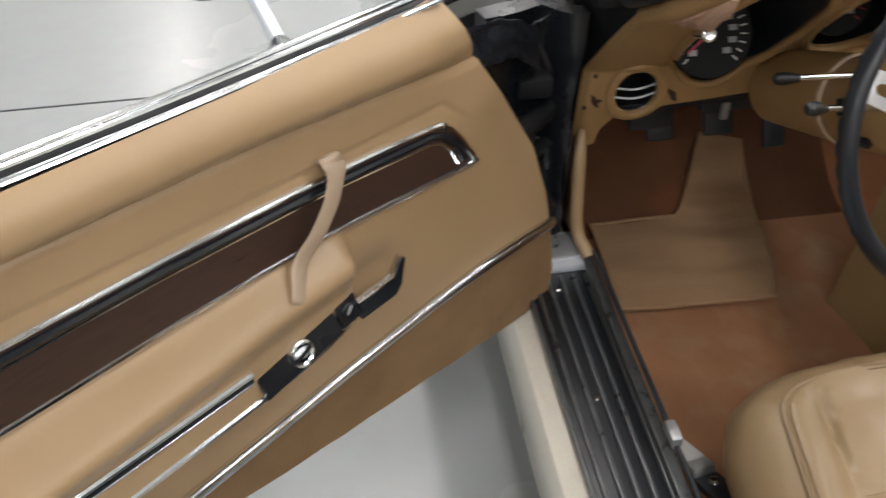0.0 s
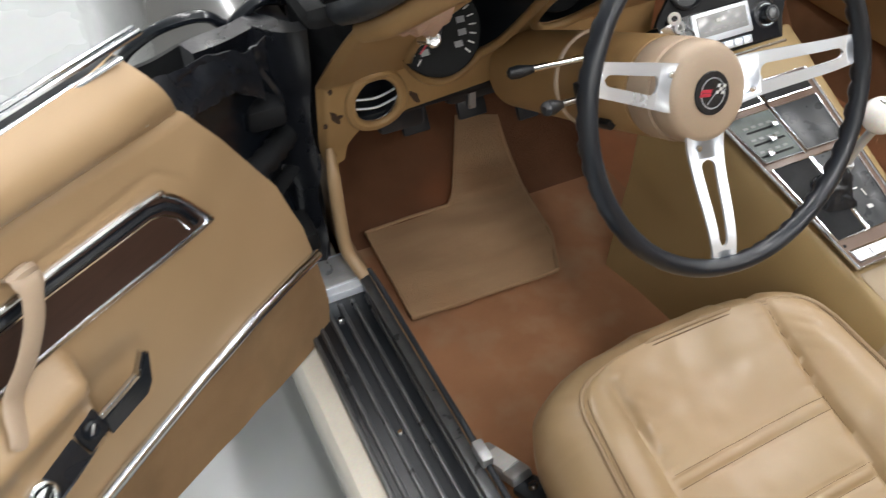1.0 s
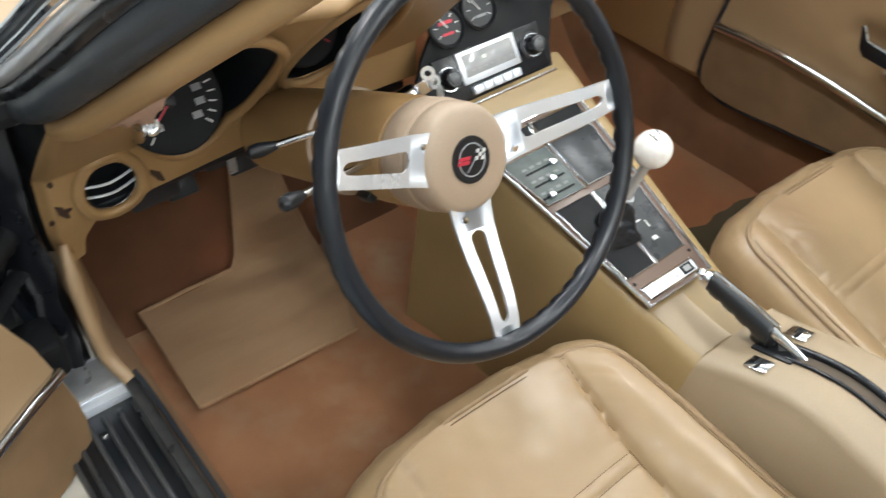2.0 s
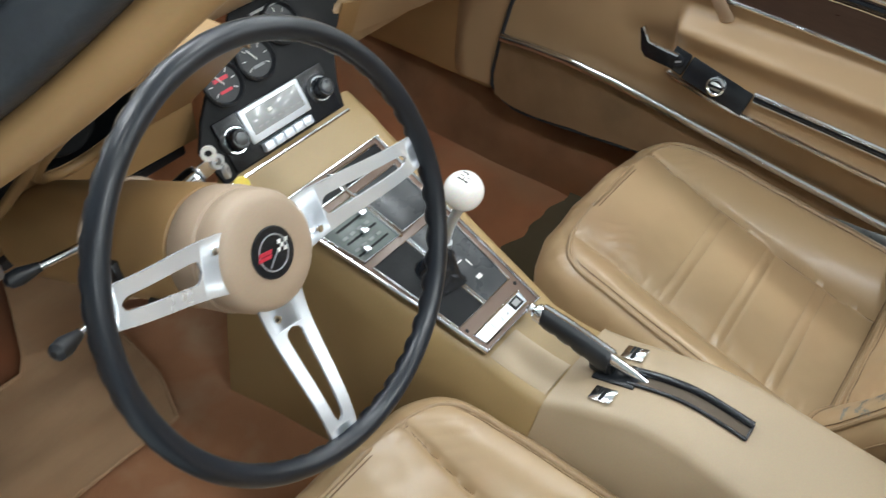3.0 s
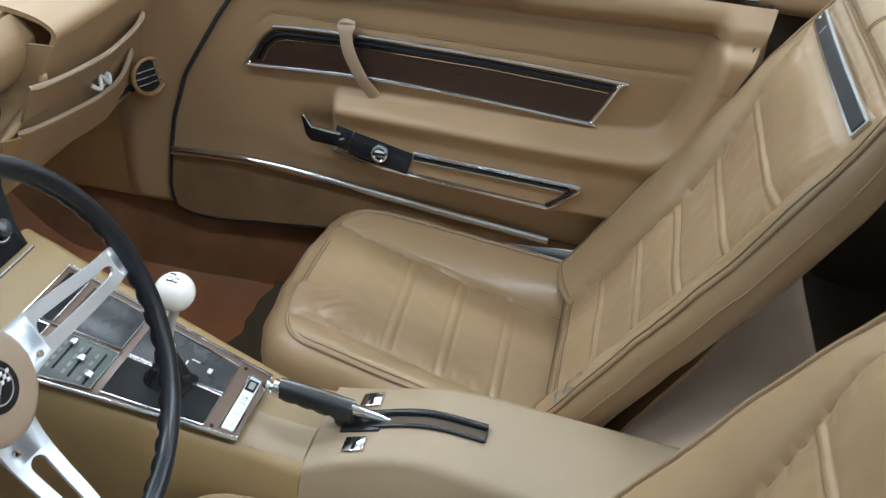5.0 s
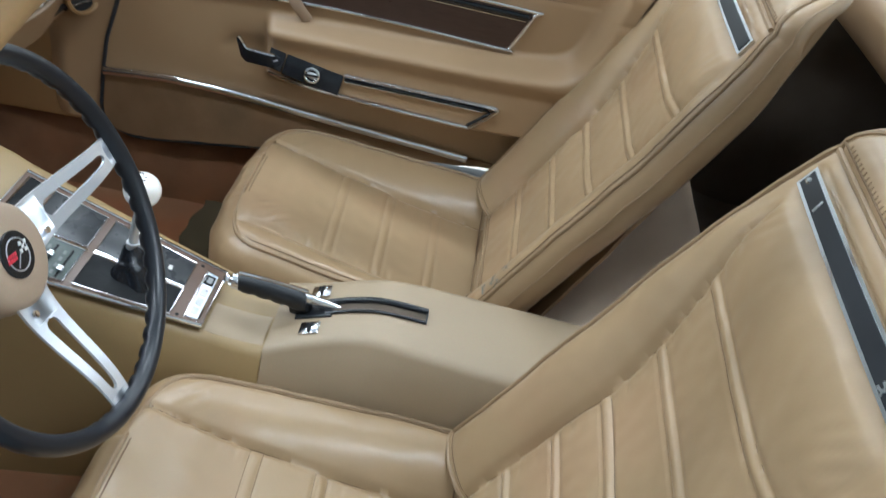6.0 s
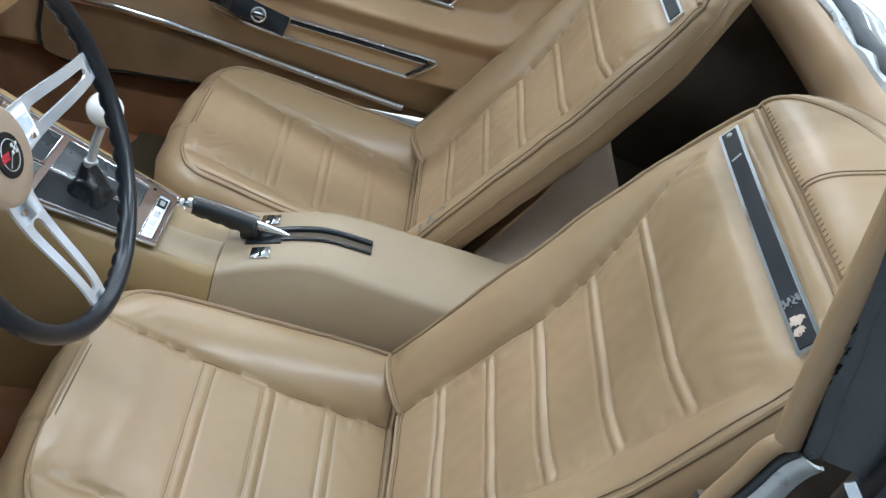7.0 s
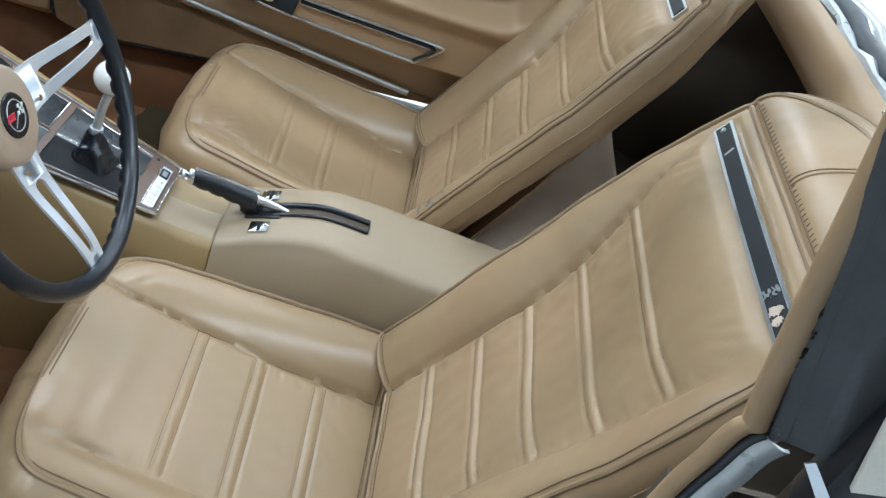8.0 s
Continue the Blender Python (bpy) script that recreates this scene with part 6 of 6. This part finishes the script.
# ---- centre console ----
con = thing("centre_console", (0, 0.3, FLOORZ), "tan moulded centre console between the seats", "console")
CY = [(-0.36, 0.500, 0.072, 0.100), (-0.10, 0.521, 0.073, 0.104), (0.00, 0.531, 0.072, 0.104), (0.10, 0.543, 0.069, 0.104), (0.14, 0.547, 0.065, 0.105), (0.165, 0.546, 0.063, 0.106), (0.20, 0.538, 0.061, 0.106), (0.26, 0.517, 0.064, 0.106), (0.30, 0.503, 0.070, 0.106), (0.309, 0.500, 0.072, 0.107)]
FY = [(0.311, 0.492, 0.070, 0.104), (0.34, 0.493, 0.068, 0.102), (0.385, 0.500, 0.066, 0.102), (0.42, 0.510, 0.072, 0.104), (0.50, 0.536, 0.082, 0.112), (0.60, 0.569, 0.096, 0.124), (0.68, 0.595, 0.108, 0.134), (0.72, 0.608, 0.113, 0.138), (0.75, 0.622, 0.116, 0.142), (0.80, 0.640, 0.120, 0.150)]


def ztop_c(y):
    return lerp([(p[0], p[1]) for p in CY], y)


def hull(rows):
    """The console's shell: a rounded top and sides that flare to the floor."""
    bm = bmesh.new()
    rings = []
    for y, zt, wt, wb in rows:
        sec = []
        for s in (-1, 1):
            pts = [(wb + 0.028, FLOORZ - 0.005), (wb + 0.016, 0.33), (wb + 0.004, 0.42), (wb - 0.002, zt - 0.046), (wt + 0.017, zt - 0.022), (wt + 0.011, zt - 0.010), (wt + 0.005, zt - 0.0032), (wt - 0.004, zt)]
            sec.append([(s * a, b) for a, b in pts])
        line = sec[0] + [(x, zt) for x in (-wt * 0.5, 0, wt * 0.5)] + sec[1][::-1]
        rings.append([bm.verts.new((x, y, z)) for x, z in line])
    for A, B in zip(rings, rings[1:]):
        for j in range(len(A) - 1):
            bm.faces.new((A[j], A[j + 1], B[j + 1], B[j]))
    bm.faces.new(rings[0])
    bm.faces.new(rings[-1])
    return bm


def dense(rows, n=5):
    out = []
    for a, b in zip(rows, rows[1:]):
        out += [tuple(p + (q - p) * i / n for p, q in zip(a, b)) for i in range(n)]
    return out + [rows[-1]]


part("rear_shell", hull(dense(CY)), CONSOLE, con, "pale tan rear console", angle=55)
part("front_shell", hull(dense(FY)), FRONTC, con, "tan front console", angle=55)
# flat rest under the brake grip
part("brake_rest", sheet(lambda u, v: Vector((-0.062 + 0.060 * u - 0.002 * v, 0.314 + 0.084 * v, lerp([(0.311, 0.492), (0.34, 0.493), (0.385, 0.500), (0.42, 0.510)], 0.314 + 0.084 * v) + 0.0022 - 0.002 * (abs(2 * u - 1) ** 6))), 16, 10, 0.002), CONSOLE, con, "pale flat rest under the grip")


PN = Vector((0, -0.33, 1)).normalized()
PM = frame_on((-0.005, 0.407, 0.5125), PN, (1, 0, 0))
K = 1 / math.cos(math.atan(0.33))


def pl(pts):
    return [(x, (y - 0.407) * K) for x, y in pts]


PLATE = pl([(-0.064, 0.402), (0.056, 0.402), (0.088, 0.712), (-0.118, 0.712)])
gp = part("gear_plate", plate(PLATE, 0.005, PM, 0.0015), TRIMWOOD, con, "brown gear plate with bright edging")
part("bright_edge", tube([PM @ Vector((x, y, 0.005)) for x, y in PLATE], 0.0034, 8, closed=True), CHROME, gp)


def panel(pts, m, nm, lab="", thick=0.0015, lift=0.0055, edge=True):
    p = part(nm, plate(pl(pts), thick, PM @ pose(0, 0, lift), 0.0005), m, gp, lab)
    if edge:
        part("bright_edge", tube([PM @ Vector((x, y, lift + thick)) for x, y in pl(pts)], 0.0016, 6, closed=True), CHROME, p)
    return p


panel([(-0.067, 0.446), (-0.012, 0.446), (-0.016, 0.572), (-0.084, 0.572)], TARBLK, "boot_opening")
sp2 = panel([(-0.008, 0.446), (0.047, 0.446), (0.062, 0.572), (-0.011, 0.572)], GLASSY, "shift_pattern", "dark glossy shift-pattern plate")
for bx, by, bw, bh in ((0.018, 0.475, 0.009, 0.006), (0.024, 0.497, 0.002, 0.012), (0.014, 0.506, 0.010, 0.002)):
    part("mark", box((bx - bw / 2, (by - 0.407) * K - bh / 2, 0.0072), (bx + bw / 2, (by - 0.407) * K + bh / 2, 0.0078), 0, m=PM), WHITE, sp2)
hp1 = panel([(-0.087, 0.584), (-0.018, 0.584), (-0.022, 0.664), (-0.104, 0.664)], HEATP, "heater_panel", "grey heater control panel")
for i in range(3):
    part("slot", box((-0.086 + 0.002 * i, 0.196 + i * 0.022, 0.0072), (-0.028, 0.199 + i * 0.022, 0.0080), 0, m=PM), INK, hp1)
    part("lever", box((-0.076 + i * 0.019, 0.193 + 0.022 * i, 0.007), (-0.066 + i * 0.019, 0.202 + 0.022 * i, 0.014), 0.001, m=PM), CHROME, hp1)
    for k in range(4):
        part("legend_bar", box((-0.083 + k * 0.014, 0.204 + i * 0.022, 0.0072), (-0.075 + k * 0.014, 0.208 + i * 0.022, 0.0076), 0, m=PM), LEGEND, hp1)
panel([(-0.010, 0.584), (0.062, 0.584), (0.070, 0.664), (-0.014, 0.664)], GLASSY, "ash_tray_lid", "dark ash-tray lid")
panel([(-0.100, 0.676), (-0.022, 0.676), (-0.024, 0.704), (-0.108, 0.704)], TARBLK, "vent_panel")
panel([(-0.014, 0.676), (0.072, 0.676), (0.076, 0.704), (-0.016, 0.704)], TARBLK, "vent_panel")
part("divider_strip", tube([PM @ Vector((x, (y - 0.407) * K, 0.006)) for x, y in ((-0.0155, 0.580), (-0.019, 0.708))], 0.0022, 6), CHROME, gp)
bg = panel([(-0.056, 0.409), (0.038, 0.409), (0.041, 0.427), (-0.059, 0.427)], STEEL, "badge_bar", "bright badge bar")
part("badge_bar_mark", box((0.014, 0.005, 0.0072), (0.034, 0.019, 0.0080), 0, m=PM), INK, bg)
part("badge_bar_mark", box((0.018, 0.008, 0.0078), (0.030, 0.016, 0.0086), 0, m=PM), GREYW, bg)
for i in range(3):
    part("badge_bar_mark", box((-0.050 + i * 0.020, 0.007, 0.0072), (-0.036 + i * 0.020, 0.017, 0.0080), 0, m=PM), DULL, bg)
for sx_, sy_ in ((-0.060, 0.437), (0.050, 0.437)):
    part("screw", lathe([(0, 0.0015), (0.0022, 0.001), (0.003, 0)], PM @ pose(sx_, (sy_ - 0.407) * K, 0.005), 10), INK, gp)
# two bright belt sockets on the rear console, each with a dark bar between bright halves
for bx in (-0.041, 0.041):
    bm_ = frame_on((bx, 0.250, ztop_c(0.250) + 0.001), (0, 0.36, 1), (1, 0, 0))
    bk = part("belt_socket", box((-0.012, -0.015, 0.0), (0.012, 0.015, 0.0028), 0.001, m=bm_), CHROME, con, "small bright belt socket")
    part("socket_slot", box((-0.011, -0.0035, 0.0026), (0.011, 0.0015, 0.0034), 0, m=bm_), INK, bk)
    part("socket_slot", box((-0.002, 0.003, 0.0026), (0.011, 0.006, 0.0034), 0, m=bm_), INK, bk)
part("trim_clip", box((-0.114, 0.312, 0.425), (-0.106, 0.322, 0.437), 0.001), DULL, con)

# hand brake
hb_ = thing("hand_brake", (0.0, 0.2, 0.53), "hand brake with black finger grip and chrome button", "hand brake")
part("slot", sheet(lambda u, v: Vector((-0.0085 + 0.0175 * v, 0.088 + 0.165 * u, ztop_c(0.088 + 0.165 * u) + 0.0022)), 30, 2, 0.003), DARKC, hb_, "dark brown lever slot")
for lx, r_, y1 in ((0.0115, 0.0052, 0.262), (-0.0105, 0.0026, 0.235)):
    part("slot_lip", tube(catmull([(lx, y, ztop_c(y) + r_ * 0.75) for y in (0.087, 0.13, 0.165, 0.20, 0.23, y1)], 6), r_, 10), GLOSSB, hb_)
part("slot_end", box((-0.011, 0.0855, ztop_c(0.087) - 0.001), (0.014, 0.0885, ztop_c(0.087) + 0.005), 0.001), BLACK, hb_)
part("lever_pocket", plate([(-0.018, 0.236), (0.016, 0.236), (0.016, 0.292), (-0.018, 0.292)], 0.003, frame_on((0, 0, 0.6035), (0, 0.33, 1), (1, 0, 0)), 0.001), BLACK, hb_)
lv = catmull([(0.001, 0.200, 0.524), (0.001, 0.225, 0.5325), (0.0, 0.250, 0.538), (0.0, 0.282, 0.543)], 6)
part("lever", tube(lv, [0.0050 + 0.0003 * i for i in range(len(lv))], 12, flat=0.75, up=(1, 0, 0)), CHROME, hb_, "tapered bright lever")
gl = catmull([(0.0, 0.264, 0.533), (0.0, 0.300, 0.5400), (0.0, 0.335, 0.5455), (0.0, 0.366, 0.5490)], 12)
grip = bmesh.new()
gr = []
for i, p in enumerate(gl):
    t = i / (len(gl) - 1)
    row = []
    for j in range(18):
        b = 2 * math.pi * j / 18
        r = 0.0178 - 0.0030 * t
        r *= 1 - 0.17 * max(0.0, math.sin(t * 4.5 * 2 * math.pi)) * max(0.0, -math.sin(b)) if 0.03 < t < 0.97 else 0.90
        row.append(grip.verts.new(p + Vector((0.86 * r * math.cos(b), 0, r * math.sin(b)))))
    gr.append(row)
for A, B in zip(gr, gr[1:]):
    for j in range(18):
        grip.faces.new((A[j], A[(j + 1) % 18], B[(j + 1) % 18], B[j]))
grip.faces.new(gr[0])
grip.faces.new(gr[-1][::-1])
gp_ = part("grip", grip, BLACK, hb_, "black grip with finger hollows", angle=50)
part("chrome_back", tube([p + Vector((0.003, 0, 0.0166 - 0.0028 * i / (len(gl) - 1))) for i, p in enumerate(gl)], 0.0040, 8), CHROME, gp_)
part("grip_root", box((-0.010, 0.258, 0.512), (0.010, 0.290, 0.540), 0.006), BLACK, hb_)
part("button", lathe([(0.0118, -0.004), (0.0125, 0.002), (0.0125, 0.008), (0.0095, 0.010), (0.0072, 0.013), (0.0082, 0.018), (0.006, 0.022), (0, 0.023)], frame_on((0.0, 0.366, 0.5495), (0, 1, 0.06), (1, 0, 0)), 24), CHROME, hb_)

# gear lever
gs = thing("gear_lever", (-0.01, 0.52, 0.55), "gear lever with white ball knob and black boot", "gear lever")
BALL = Vector((-0.003, 0.497, 0.686))
GB = frame_on((-0.026, 0.512, 0.545), (0.14, 0.03, 1), (1, 0, 0))


def gaiter(u, v):
    """A slack leather boot: folds running up to a gathered neck."""
    a = 2 * math.pi * u
    r = lerp([(0, 0.0345), (0.15, 0.032), (0.45, 0.0245), (0.75, 0.0175), (0.9, 0.0125), (1.0, 0.0095)], v)
    r *= 1 + 0.13 * math.sin(5 * a + 2.0 * v + 1.3) * (1 - 0.6 * v) + 0.10 * noise.noise(Vector((math.cos(a) * 2, math.sin(a) * 2, v * 5)))
    return GB @ Vector((r * math.cos(a), r * math.sin(a), 0.052 * v + 0.003 * math.sin(9 * v + 3 * math.cos(a))))


part("boot", sheet(gaiter, 40, 16, 0.0), GLOSSB, gs, "slack black leather gaiter", angle=60)
part("shaft", tube(catmull([(-0.016, 0.513, 0.595), (-0.010, 0.508, 0.630), BALL - Vector((0, 0, 0.015))], 6), 0.0065, 12), DULL, gs, "bright worn shaft")
part("collar", tube([(-0.017, 0.514, 0.585), (-0.015, 0.512, 0.602)], 0.010, 14), DULL, gs)
ball = part("ball_knob", lathe([(0.0255 * math.sin(math.pi * i / 20), -0.0255 * math.cos(math.pi * i / 20)) for i in range(21)], frame_on(BALL, (0, 0, 1), (1, 0, 0)), 36), WHITEB, gs, "glossy white ball knob")
for dx, dy, w_, h_ in ((-0.006, 0, 0.0012, 0.014), (0, 0, 0.0012, 0.014), (0.006, 0.003, 0.0012, 0.008), (0, 0, 0.013, 0.0012)):
    part("pattern_mark", box((dx - w_ / 2, dy - h_ / 2, 0.0240), (dx + w_ / 2, dy + h_ / 2, 0.0254), 0, m=frame_on(BALL, (-0.1, -0.12, 1), (1, 0, 0))), INK, ball)

# ---- loose things ----
mt = thing("floor_mat", (-0.42, 0.95, FLOORZ), "worn tan carpet mat on the driver's floor", "floor mat")
MATP = [(-0.556, 0.828), (-0.40, 0.819), (-0.272, 0.815), (-0.235, 0.90), (-0.222, 0.99), (-0.205, 1.10), (-0.20, 1.19), (-0.285, 1.205), (-0.35, 1.09), (-0.372, 1.066), (-0.46, 1.068), (-0.548, 1.065)]
bmm = bmesh.new()
loop = [Vector((x, y, 0)) for x, y in MATP]
vs_ = [bmm.verts.new(v) for v in loop]
bmm.faces.new(vs_)
bmesh.ops.triangulate(bmm, faces=bmm.faces[:])
bmesh.ops.subdivide_edges(bmm, edges=bmm.edges[:], cuts=9, use_grid_fill=True)
for v in bmm.verts:
    v.co.z = floor_z(v.co.x, v.co.y) + 0.014 + 0.003 * noise.noise(v.co * 14) + 0.0055 * math.sin(v.co.y * 62 + v.co.x * 9 + 1.5 * noise.noise(v.co * 5)) ** 3 * step(0.84, 0.9, v.co.y)
bmesh.ops.solidify(bmm, geom=bmm.faces[:], thickness=0.007)
part("carpet_face", bmm, MAT, mt)
mline = []
for i in range(len(loop)):
    a, b = loop[i], loop[(i + 1) % len(loop)]
    mline += [a + (b - a) * j / 8 for j in range(8)]
part("bound_edge", tube([Vector((p.x, p.y, floor_z(p.x, p.y) + 0.015)) for p in mline], 0.0035, 7, closed=True), MAT, mt, "stitched worn binding")

bk = thing("belt_buckle", (-0.575, 0.43, FLOORZ), "grey seat-belt buckle lying beside the seat", "belt buckle")
bq = pose(-0.575, 0.455, 0.305, -25, 0, 12)
part("anchor", box((-0.020, -0.11, -0.020), (0.020, -0.03, -0.006), 0.005, m=bq), RUBBER, bk)
part("buckle", box((-0.018, -0.035, -0.010), (0.018, 0.015, 0.008), 0.006, m=bq), DULL, bk)
part("pale_label", box((-0.014, -0.012, 0.007), (0.014, 0.040, 0.011), 0.002, m=bq), WHITE, bk, "pale torn label")
part("tongue", box((-0.019, 0.035, -0.008), (0.019, 0.070, 0.006), 0.006, m=bq), DULL, bk)
part("stud", lathe([(0, 0.006), (0.006, 0.005), (0.008, 0)], bq @ pose(0, -0.055, -0.005), 16), CHROME, bk)
part("webbing", tube(catmull([(-0.578, 0.36, 0.30), (-0.582, 0.30, 0.26), (-0.585, 0.20, 0.245)], 6), 0.020, 10, flat=0.12, up=(0, 0.2, 1)), RUBBER, bk)

# grey-green patch of worn carpet before the passenger seat
single("worn_carpet_patch", sheet(lambda u, v: Vector((0.145 + 0.44 * u, 0.40 + (0.245 + 0.02 * noise.noise(Vector((u * 9, 2, 0)))) * v - 0.02 * u, floor_z(0.2, 0.5) + 0.016 + 0.004 * noise.noise(Vector((u * 5, v * 5, 4))))), 28, 12, 0.004), PADGREY, "grey-green worn underlay patch on the floor", "underlay", kind="structure")
